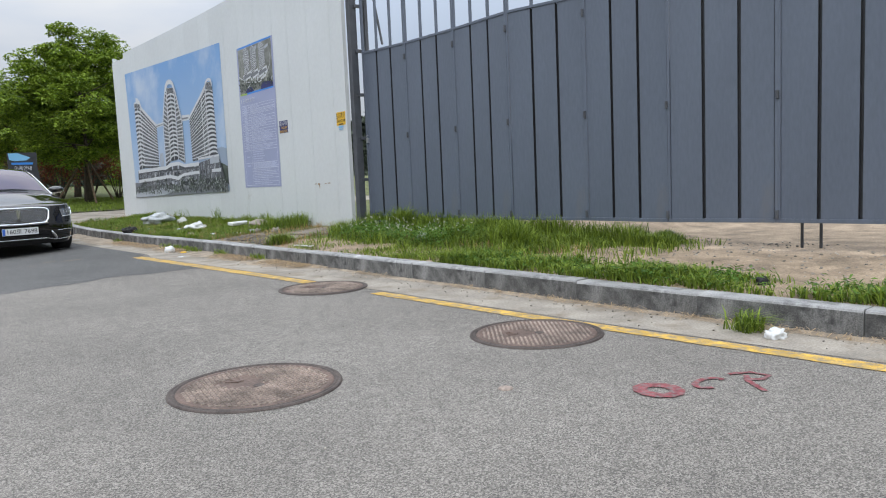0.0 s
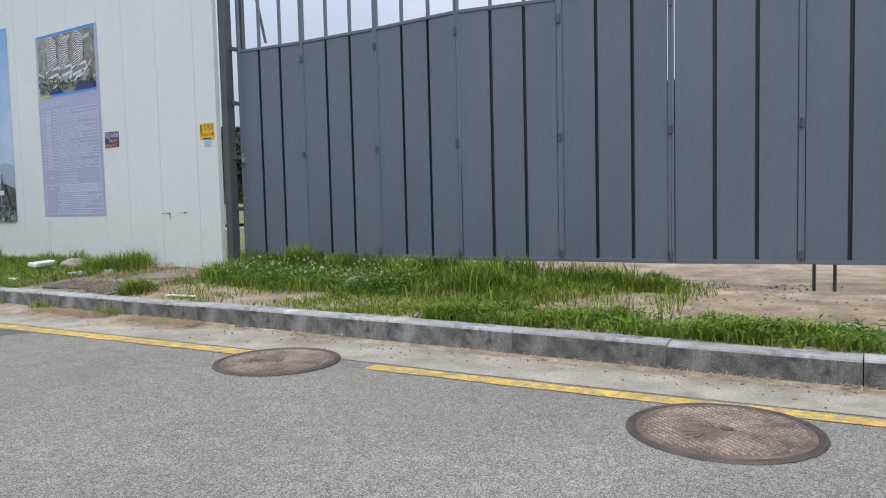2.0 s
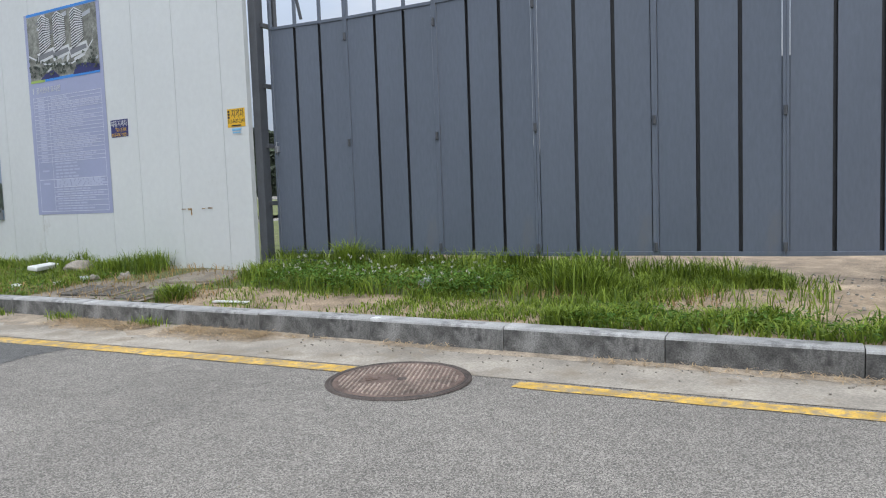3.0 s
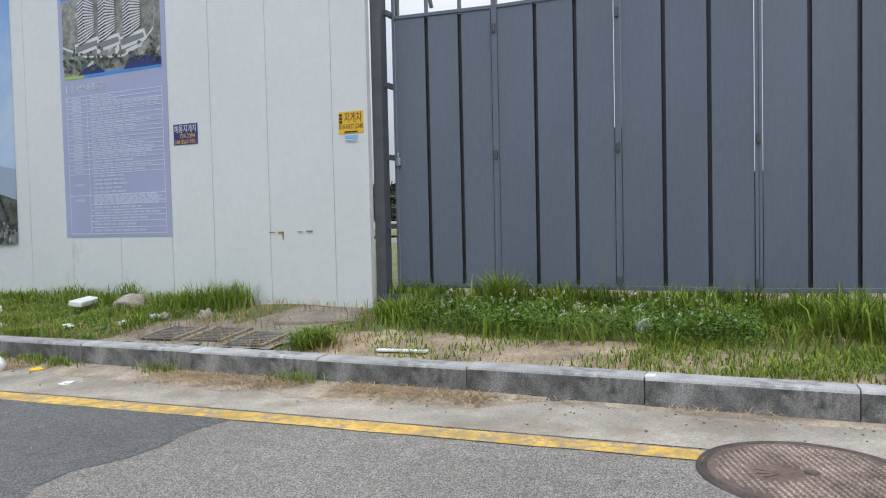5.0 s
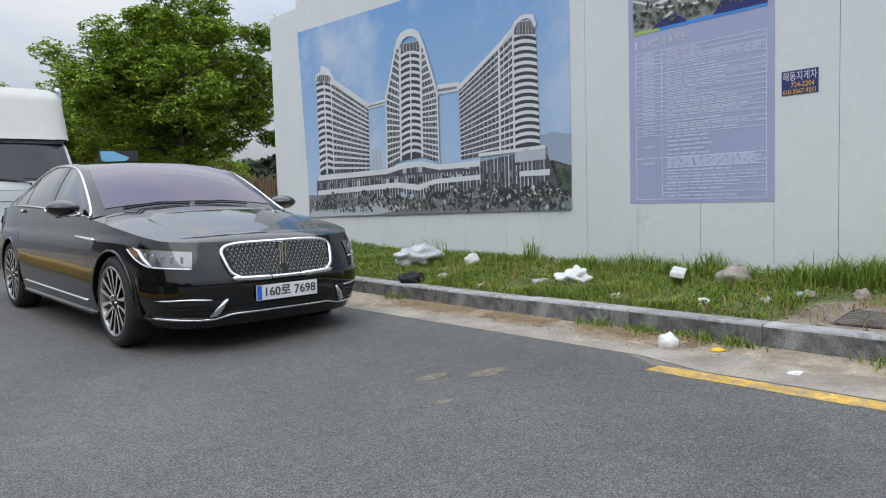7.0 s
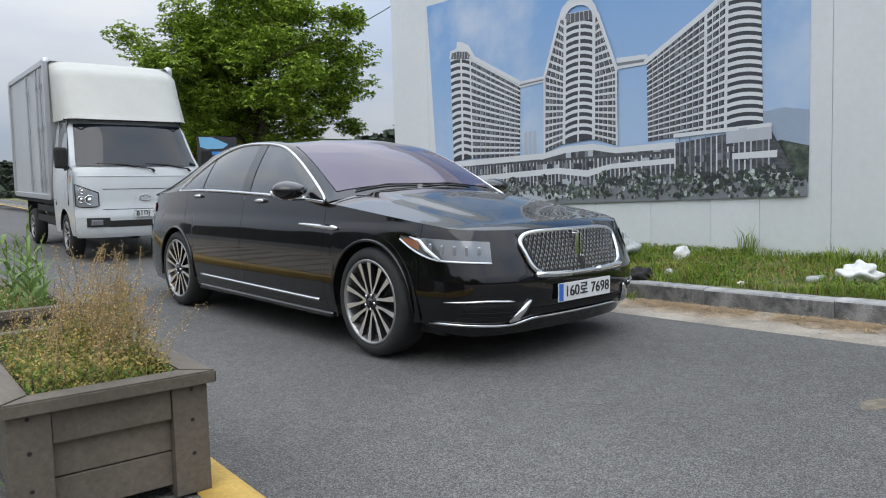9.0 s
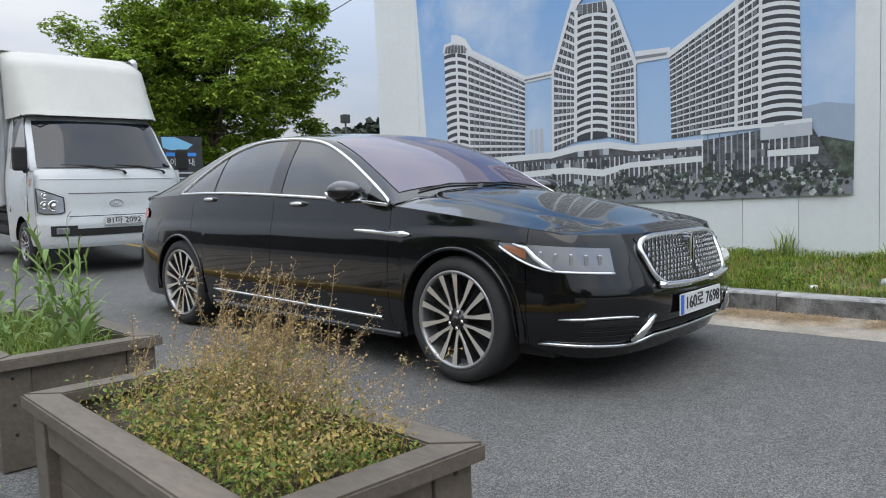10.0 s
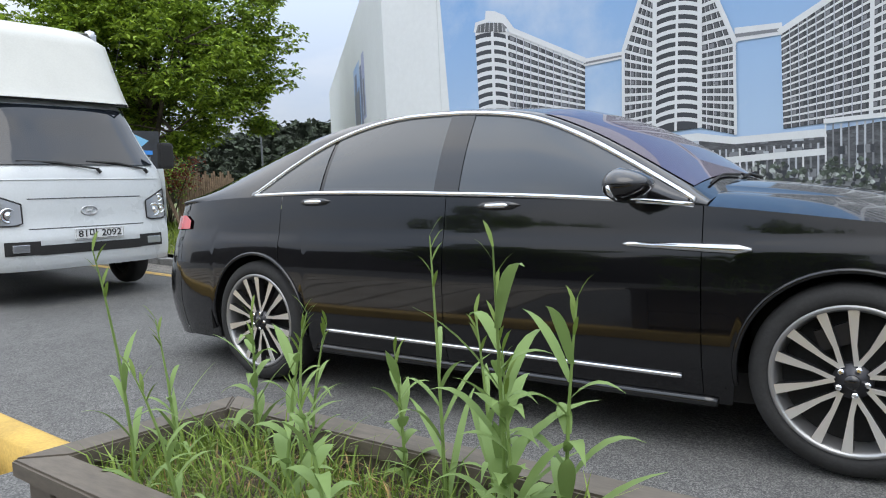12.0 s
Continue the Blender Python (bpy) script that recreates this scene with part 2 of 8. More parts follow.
def lathe(bm, profile, n=32, m=None, mat=0, close=False):
    """Turns (radius, height) pairs about the z axis."""
    rings = []
    for r, h in profile:
        if r < 1e-6:
            rings.append([bm.verts.new((m @ Vector((0, 0, h))) if m else (0, 0, h))])
        else:
            ring = []
            for j in range(n):
                a = 2 * math.pi * j / n
                v = Vector((r * math.cos(a), r * math.sin(a), h))
                ring.append(bm.verts.new(m @ v if m else v))
            rings.append(ring)
    pairs = list(zip(rings, rings[1:])) + ([(rings[-1], rings[0])] if close else [])
    for a, b in pairs:
        for j in range(n):
            k = (j + 1) % n
            if len(a) == 1 and len(b) == 1:
                continue
            if len(a) == 1:
                f = bm.faces.new((a[0], b[k], b[j]))
            elif len(b) == 1:
                f = bm.faces.new((a[j], a[k], b[0]))
            else:
                f = bm.faces.new((a[j], a[k], b[k], b[j]))
            f.material_index = mat


def grid(bm, rows, mat=0, flip=False):
    """A skin over rows of points (all rows alike in length)."""
    vs = [[bm.verts.new(p) for p in row] for row in rows]
    for a, b in zip(vs, vs[1:]):
        for j in range(len(a) - 1):
            q = (a[j], a[j + 1], b[j + 1], b[j])
            f = bm.faces.new(tuple(reversed(q)) if flip else q)
            f.material_index = mat
    return vs


def poly(bm, pts, depth=0.0, m=None, mat=0):
    """A flat outline in x, y, made a plate of that depth along z."""
    f = [m @ Vector((x, y, depth)) if m else Vector((x, y, depth)) for x, y in pts]
    top = [bm.verts.new(p) for p in f]
    bm.faces.new(top).material_index = mat
    if depth:
        low = [bm.verts.new(m @ Vector((x, y, 0)) if m else Vector((x, y, 0))) for x, y in pts]
        k = len(pts)
        for i in range(k):
            bm.faces.new((low[i], low[(i + 1) % k], top[(i + 1) % k], top[i])).material_index = mat


def interp(x, table):
    """Smooth interpolation through (x, value) pairs."""
    if x <= table[0][0]:
        return table[0][1]
    if x >= table[-1][0]:
        return table[-1][1]
    for i in range(len(table) - 1):
        (x0, y0), (x1, y1) = table[i], table[i + 1]
        if x <= x1:
            h = x1 - x0
            m0 = (y1 - table[i - 1][1]) / (x1 - table[i - 1][0]) if i else (y1 - y0) / h
            m1 = (table[i + 2][1] - y0) / (table[i + 2][0] - x0) if i + 2 < len(table) else (y1 - y0) / h
            t = (x - x0) / h
            return (2 * t**3 - 3 * t * t + 1) * y0 + (t**3 - 2 * t * t + t) * h * m0 + (3 * t * t - 2 * t**3) * y1 + (t**3 - t * t) * h * m1


# ---- ground ----
PROFILE = [(-60, 0.0), (5, 0.0), (9, 0.025), (13, 0.035), (17, 0.04), (19.3, 0.08), (21.5, 0.17), (23.5, 0.28), (27, 0.42), (33, 0.62), (60, 1.3), (200, 1.6)]


def gz(y):
    return interp(y, PROFILE)


def smooth(a, b, x):
    t = max(0.0, min(1.0, (x - a) / (b - a)))
    return t * t * (3 - 2 * t)


def road_z(x, y):
    """The carriageway, which falls a little from the gutter side to its middle."""
    return gz(y) - 0.043 * smooth(3.1, 1.9, x) * smooth(12.0, 15.0, y) * (1 - smooth(20.0, 22.4, y)) * smooth(-0.9, -0.4, x)


def kerb_x(y):
    return 4.62 - 0.046 * (y - 3.5)


def line_x(y):
    return 4.08 - 0.079 * (y - 3.4)


def frange(a, b, n):
    return [a + (b - a) * i / n for i in range(n + 1)]


KERB_H, VERGE_END = 0.165, 20.6


def ground_sheet():
    bm = bmesh.new()
    xs = [-900, -300, -100, -40, -20, -10, -5, -2, -0.9, -0.6, -0.4, 0, 1, 1.9, 2.1, 2.3, 2.5, 2.7, 2.9, 3.1, 4.2, 6, 8, 14, 25, 60, 150, 400, 900]
    ys = [-900, -300, -100, -40, -15, -5, 0, 3, 5] + [6 + i for i in range(30)] + [38, 42, 48, 55, 70, 100, 160, 300, 900]
    grid(bm, [[(x, y, road_z(x, y) - (0.016 if y > 11.5 and x < 3.0 else 0.001)) for x in xs] for y in ys], flip=False)
    return structure("ground", bm, M["asphalt_old"], "worn grey asphalt ground of a quiet street", "ground", True)


ground_sheet()


def strip(name, xa, xb, ys, dz, mat, label, category, nx=1):
    bm = bmesh.new()
    grid(bm, [[(xa(y) + (xb(y) - xa(y)) * i / nx, y, gz(y) + dz) for i in range(nx + 1)] for y in ys])
    return structure(name, bm, mat, label, category, True)


def patch():
    """Newer, darker asphalt with an uneven front edge."""
    bm = bmesh.new()
    rows = []
    for i, y in enumerate(frange(10.78, 60, 70)):
        row = []
        for j, x in enumerate(frange(-14, -2, 6) + frange(-1.4, 3.36, 24)):
            yy = y + (0.10 * math.sin(x * 3.1) + 0.06 * math.sin(x * 8.3) - 0.12 * max(0, 3.4 - x) if i == 0 else 0)
            xm = line_x(min(yy, 13)) + 0.0
            xx = x if x < 3.3 else (xm if yy < 13.3 else kerb_x(yy) - 0.5)
            row.append((xx, yy, road_z(xx, yy) + 0.001))
        rows.append(row)
    grid(bm, rows)
    return structure("road", bm, M["asphalt_new"], "newer dark asphalt road surface", "road", True)


patch()


def sand_smears():
    """Thin blown sand on the newer asphalt."""
    for cx, cy, r in ((2.32, 13.80, 0.10), (2.60, 13.62, 0.13), (2.05, 13.35, 0.06)):
        bm = bmesh.new()
        n = 22
        rim = [bm.verts.new((cx + r * (1.0 + 0.5 * noise.noise(Vector((3 * math.cos(a), 3 * math.sin(a), cx)))) * math.cos(a), cy + 0.5 * r * (1.0 + 0.5 * noise.noise(Vector((3 * math.cos(a), 3 * math.sin(a), cy)))) * math.sin(a), 0)) for a in (2 * math.pi * k / n for k in range(n))]
        for v in rim:
            v.co.z = road_z(v.co.x, v.co.y) + 0.0035
        bm.faces.new(rim)
        bmesh.ops.triangulate(bm, faces=bm.faces)
        structure("sand_smear", bm, M["sand_smear"], "thin smear of pale sand on the asphalt", "sand")


sand_smears()
strip("gutter", lambda y: line_x(y) + 0.10 if y < 13.2 else kerb_x(y) - 0.62, lambda y: kerb_x(y) + 0.02, frange(-2, VERGE_END, 46), 0.002, M["concrete"], "pale concrete gutter strip along the kerb", "gutter", 3)


def verge_z(x, y):
    """The raised verge between kerb and hoarding."""
    t = max(0.0, min(1.0, (x - kerb_x(y) - 0.15) / (5.95 - kerb_x(y) - 0.15)))
    base = gz(y) + KERB_H - 0.01 + 0.12 * t
    return base + 0.018 * noise.noise(Vector((x * 1.7, y * 1.7, 0))) - (0.06 * t if y < 7.5 else 0)


def verge():
    bm = bmesh.new()
    rows = []
    for y in frange(-3, VERGE_END, 120):
        a = kerb_x(y) + 0.14
        rows.append([(x, y, verge_z(x, y)) for x in [a + (6.6 - a) * i / 26 for i in range(27)] + [6.9, 7.5, 9, 14, 22]])
    grid(bm, rows)
    for f in bm.faces:
        c = f.calc_center_median()
        if (c.x > 6.45 and c.y < 11) or c.y < 6.9 + 0.7 * noise.noise(Vector((c.x * 1.5, 0, 0))) + 0.35 * (c.x - 5.2) or (c.y < 11.2 and c.x < 5.15 + 0.2 * noise.noise(Vector((0, c.y * 1.5, 0)))):
            f.material_index = 1
    return structure("verge", bm, [M["verge"], M["soil"]], "rough grassy verge between the kerb and the hoarding", "ground", True)


verge()


# ---- hoarding ----
WALL_X = [(-5, 5.92), (15.5, 5.92), (18, 5.88), (20.5, 5.78), (22.5, 5.70)]
WALL_BASE, WALL_TOP = 0.27, 4.42


def wall_x(y):
    return interp(y, WALL_X)


def hoarding():
    wall = structure("wall_hoarding", bmesh_box(5.95, 6.0, 11.3, 22.4, 0.2, 0.3), M["wall_white"], "white painted steel hoarding wall beside the verge", "wall")
    seams = [11.30, 11.66, 12.36, 13.02, 13.55, 14.25, 14.95, 15.6, 16.3, 16.85, 17.6, 18.4, 19.2, 20.0, 20.8, 21.6, 22.5]
    for a, b in zip(seams, seams[1:]):
        bm = bmesh.new()
        m = pose(0, 0, 0)
        xa, xb = wall_x(a), wall_x(b)
        top = WALL_TOP + (0.0 if b < 22 else -0.12)
        g = 0.0025
        base = WALL_BASE + (0.02 if a < 13 else 0.0)
        front = [(xa, a + g, base), (xb, b - g, base), (xb, b - g, top), (xa, a + g, top)]
        back = [(x + 0.06, y, z) for x, y, z in front]
        f = [bm.verts.new(p) for p in front]
        k = [bm.verts.new(p) for p in back]
        bm.faces.new(reversed(f))
        bm.faces.new(k)
        for i in range(4):
            bm.faces.new((f[i], f[(i + 1) % 4], k[(i + 1) % 4], k[i]))
        bmesh.ops.recalc_face_normals(bm, faces=bm.faces)
        part("panel", bm, M["wall_white"], wall)
    return wall


def bmesh_box(x0, x1, y0, y1, z0, z1):
    bm = bmesh.new()
    box(bm, x0, x1, y0, y1, z0, z1)
    return bm


hoarding()
W2A, W2B = Vector((5.72, 22.52, 0)), Vector((14.2, 32.6, 0))


def second_wall():
    bm = bmesh.new()
    d = (W2B - W2A)
    L = d.length
    m = Matrix.Translation((W2A.x, W2A.y, 0)) @ Matrix.Rotation(math.atan2(d.y, d.x), 4, "Z")
    for i in range(16):
        box(bm, L * i / 16, L * (i + 1) / 16 - 0.006, -0.06, 0.0, 0.25, 4.42, m)
    wall = structure("wall_side", bm, M["wall_white"], "white side hoarding running away from the street", "wall")
    for x0, x1, z0, z1 in ((3.0, 3.3, 1.9, 3.4), (3.5, 3.65, 2.2, 3.1), (3.9, 4.3, 2.6, 3.4)):
        bm = bmesh.new()
        box(bm, x0, x1, 0.004, 0.008, z0, z1, m)
        part("printed_mark", bm, M["side_print"], wall, "faded blue printed mark")
    return wall


second_wall()


def reflection_walls():
    """Plain unseen walls across the street and behind, added to darken car reflections."""
    bm = bmesh.new()
    box(bm, -18.3, -18.0, -24, 62, -0.2, 4.2)
    structure("wall_reflection_side", bm, M["reflect_wall"], "plain dark rendered wall across the street", "wall")
    bm = bmesh.new()
    box(bm, -17.99, 26, -24.3, -24.0, -0.2, 4.2)
    structure("wall_reflection_back", bm, M["reflect_wall"], "plain dark rendered wall closing the street", "wall")


reflection_walls()


# ---- gate ----
GATE = [(6.16, 11.17), (6.26, 10.26), (6.28, 9.25), (6.23, 8.24), (6.42, 7.27), (6.46, 6.29), (6.69, 5.33), (6.80, 4.35), (6.98, 3.37), (7.08, 2.39), (7.26, 1.4), (7.35, 0.4)]
GATE_Z0, GATE_Z1, GATE_TOP = 0.46, 2.80, 4.4


def gate_leaf(a, b, cover):
    va, vb = Vector((*a, 0)), Vector((*b, 0))
    d = vb - va
    L = d.length
    m = Matrix.Translation(va) @ Matrix.Rotation(math.atan2(d.y, d.x), 4, "Z")
    leaf = thing("gate_leaf", m, "grey painted steel folding gate leaf with ribbed sheet and upper bars", "gate", "leaves of the folding gate")
    # the sheet with two pressed grooves; outward is -y of the leaf
    bm = bmesh.new()
    g0, g1 = L * 0.345, L * 0.67
    gw, gd = 0.016, 0.03
    xs = [(0.03, 0), (g0 - gw, 0), (g0 - gw + 0.003, gd), (g0 + gw - 0.003, gd), (g0 + gw, 0), (g1 - gw, 0), (g1 - gw + 0.003, gd), (g1 + gw - 0.003, gd), (g1 + gw, 0), (L - 0.03, 0)]
    rows = [[(x, y, z) for x, y in xs] for z in (GATE_Z0 + 0.03, 1.2, 2.0, GATE_Z1)]
    grid(bm, rows)
    # Recessed groove faces go near-black: their shade is put into the colour.
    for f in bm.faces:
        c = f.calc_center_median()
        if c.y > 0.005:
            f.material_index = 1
    part("sheet", bm, [M["gate_grey"], M["dark_and_shade"]], leaf)
    for x in (0.012, L - 0.012):
        bm = bmesh.new()
        box(bm, x - 0.012, x + 0.012, -0.012, 0.03, GATE_Z0, GATE_TOP, bevel=0.003)
        part("stile", bm, M["gate_grey"], leaf)
    for z0, z1 in ((GATE_Z0, GATE_Z0 + 0.035), (GATE_Z1, GATE_Z1 + 0.03), (GATE_TOP - 0.04, GATE_TOP)):
        bm = bmesh.new()
        box(bm, 0.025, L - 0.025, -0.010, 0.028, z0, z1, bevel=0.003)
        part("rail", bm, M["gate_grey"], leaf)
    for k in (1, 2):
        bm = bmesh.new()
        x = L * (0.345 if k == 1 else 0.67)
        box(bm, x - 0.014, x + 0.014, -0.004, 0.024, GATE_Z1 + 0.03, GATE_TOP - 0.04)
        part("bar", bm, M["gate_grey"], leaf)
    # Added strip behind the joint; blocks light through the gap up to cover height.
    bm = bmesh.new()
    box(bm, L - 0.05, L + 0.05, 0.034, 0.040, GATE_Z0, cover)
    part("joint_light_block", bm, M["dark_and_shade"], leaf, "dark strip behind the joint")
    for z in (0.5, 1.55, 2.6):
        bm = bmesh.new()
        tube(bm, [(L - 0.002, -0.02, z), (L - 0.002, -0.02, z + 0.07)], 0.015)
        part("hinge", bm, M["steel_grey"], leaf, "rusty hinge pin")
    return leaf


for i, (a, b) in enumerate(zip(GATE, GATE[1:])):
    gate_leaf(a, b, {1: 1.75, 2: 1.35, 4: 2.0}.get(i, GATE_Z1))


# ---- road markings and covers ----
def yellow_line(name, y0, y1, gaps=()):
    bm = bmesh.new()
    n = int((y1 - y0) / 0.25)
    ys = frange(y0, y1, n)
    for a, b in zip(ys, ys[1:]):
        if any(g0 < (a + b) / 2 < g1 for g0, g1 in gaps):
            continue
        row = []
        for y in (a, b):
            x = line_x(y)
            w = 0.062 + 0.014 * smooth(7.8, 9.5, y) + 0.006 * math.sin(y * 9)
            row.append([(x - w, y, gz(y) + 0.003), (x + w, y, gz(y) + 0.003)])
        grid(bm, row)
    bmesh.ops.remove_doubles(bm, verts=bm.verts, dist=1e-4)
    return structure(name, bm, M["yellow_paint"], "worn yellow line painted along the road edge", "road marking", True)


yellow_line("yellow_line", -4, 12.98, ((7.5, 8.35),))


def kerb():
    host = structure("kerb", bmesh_box(7.0, 7.2, -2.5, -2.0, -0.2, 0.05), M["kerb_stone"], "weathered grey stone kerb beside the gutter", "kerb")
    ys = [-2.2 + 0.998 * i for i in range(23)]
    bm = bmesh.new()
    L = 0.992
    prof = [(0.0, -0.1), (0.0, KERB_H - 0.018), (0.006, KERB_H - 0.006), (0.02, KERB_H), (0.15, KERB_H), (0.15, -0.1)]
    for i in range(len(prof) - 1):
        (x0, z0), (x1, z1) = prof[i], prof[i + 1]
        q = [bm.verts.new(p) for p in ((x0, 0, z0), (x0, L, z0), (x1, L, z1), (x1, 0, z1))]
        f = bm.faces.new(q)
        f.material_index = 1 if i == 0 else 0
    for y in (0, L):
        bm.faces.new([bm.verts.new((x, y, z)) for x, z in prof])
    bmesh.ops.remove_doubles(bm, verts=bm.verts, dist=1e-5)
    bmesh.ops.recalc_face_normals(bm, faces=bm.faces)
    me = bpy.data.meshes.new("kerb_stone")
    bm.to_mesh(me)
    bm.free()
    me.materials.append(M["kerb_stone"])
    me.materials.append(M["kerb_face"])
    for i, y in enumerate(ys):
        ob = new("kerb_block", me)
        ob.parent = host
        j = random.uniform(-0.006, 0.006)
        ob.matrix_world = Matrix.Translation((kerb_x(y) + j, y, gz(y) + random.uniform(-0.004, 0.004))) @ Matrix.Rotation(math.atan(0.046), 4, "Z") @ Matrix.Rotation(math.atan((gz(y + 1) - gz(y))), 4, "X")


kerb()


# ---- the black saloon ----
def plain(name, base, rough, metal=0.0, coat=0.0):
    m = bpy.data.materials.new(name)
    m.use_nodes = True
    p = m.node_tree.nodes["Principled BSDF"]
    p.inputs["Base Color"].default_value = (*base, 1)
    p.inputs["Roughness"].default_value, p.inputs["Metallic"].default_value = rough, metal
    p.inputs["Coat Weight"].default_value, p.inputs["Coat Roughness"].default_value = coat, 0.02
    return m


M["black_paint"] = material("black_paint", (0.004, 0.004, 0.005), 0.10, vary=0.1, scale=1.5, fine=300, bump=0.0, coat=0.75, spec=0.25)
M["chrome"] = plain("chrome", (0.82, 0.83, 0.84), 0.10, 1.0)
M["gloss_black"] = plain("gloss_black", (0.008, 0.008, 0.009), 0.12, 0.0, 0.6)
M["matt_black"] = material("matt_black", (0.014, 0.014, 0.014), 0.75, vary=0.2, bump=0.1)
M["tyre"] = material("tyre", (0.022, 0.022, 0.022), 0.82, vary=0.2, scale=9, fine=80, bump=0.2)
M["rim_silver"] = plain("rim_silver", (0.80, 0.79, 0.77), 0.30, 0.75)
M["rim_edge"] = plain("rim_edge", (0.34, 0.34, 0.34), 0.32, 0.7)
M["led_lens"] = plain("led_lens", (0.40, 0.42, 0.45), 0.2, 0.6, 1.0)
M["grille_metal"] = plain("grille_metal", (0.62, 0.63, 0.64), 0.22, 1.0)
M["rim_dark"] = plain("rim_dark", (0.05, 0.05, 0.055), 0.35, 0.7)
M["tint"] = glass_dark("tint", (0.038, 0.044, 0.050), 0.02, 0.8)
M["windscreen"] = glass_dark("windscreen", (0.085, 0.065, 0.105), 0.03)
M["lamp_lens"] = plain("lamp_lens", (0.17, 0.18, 0.195), 0.08, 0.6, 1.0)
M["lamp_led"] = plain("lamp_led", (0.80, 0.83, 0.86), 0.12, 0.4, 1.0)
M["amber"] = plain("amber", (0.32, 0.13, 0.07), 0.2, 0.1, 1.0)
M["red_lens"] = plain("red_lens", (0.62, 0.04, 0.05), 0.15, 0.0, 1.0)
M["plate_white"] = material("plate_white", (0.74, 0.76, 0.76), 0.45, vary=0.04, bump=0.03)
M["plate_blue"] = plain("plate_blue", (0.04, 0.14, 0.55), 0.4)
M["ink_black"] = plain("ink_black", (0.02, 0.02, 0.022), 0.5)


def letters(text, size, m, mat, name, parent, label="", width=None, depth=0.0015, bold=0.0):
    """Writing as a mesh in the plane of m, centred on it."""
    cu = bpy.data.curves.new(name, "FONT")
    cu.body, cu.size, cu.align_x, cu.align_y, cu.extrude = text, size, "CENTER", "CENTER", depth
    cu.resolution_u, cu.offset = 3, bold
    tmp = bpy.data.objects.new(name, cu)
    scene.collection.objects.link(tmp)
    bpy.context.view_layer.update()
    me = bpy.data.meshes.new_from_object(tmp.evaluated_get(bpy.context.evaluated_depsgraph_get()))
    bpy.data.objects.remove(tmp)
    bpy.data.curves.remove(cu)
    if width and len(me.vertices):
        xs = [v.co.x for v in me.vertices]
        k = width / max(1e-6, max(xs) - min(xs))
        me.transform(Matrix.Diagonal((k, 1, 1, 1)))
    me.transform(m)
    me.materials.clear()
    me.materials.append(mat)
    ob = new(name, me)
    ob.parent = parent
    if label:
        tagged(ob, label)
    return ob


def number_plate(parent, text, width, height, m, blue):
    """m: the plate's middle, x across as it is read, z out of it."""
    bm = bmesh.new()
    box(bm, -width / 2, width / 2, -height / 2, height / 2, -0.006, 0.0, m, bevel=0.002)
    plate = part("number_plate", bm, M["plate_white"], parent, "white number plate with black characters")
    bm = bmesh.new()
    if blue:
        box(bm, -width / 2 + 0.004, -width / 2 + 0.045, -height / 2 + 0.004, height / 2 - 0.004, 0.0, 0.0012, m)
        part("blue_band", bm, M["plate_blue"], plate)
        letters(text, height * 0.82, m @ pose(0.02, 0.0, 0.003), M["ink_black"], "plate_characters", plate, width=width * 0.82, bold=0.0003)
    else:
        tube(bm, [m @ Vector(p) for p in ((-width / 2 + 0.008, -height / 2 + 0.008, 0.001), (width / 2 - 0.008, -height / 2 + 0.008, 0.001), (width / 2 - 0.008, height / 2 - 0.008, 0.001), (-width / 2 + 0.008, height / 2 - 0.008, 0.001))], 0.0025, 4, close=True)
        part("plate_border", bm, M["ink_black"], plate)
        letters(text, height * 0.86, m @ pose(0, 0, 0.003), M["ink_black"], "plate_characters", plate, width=width * 0.87, bold=0.0007)


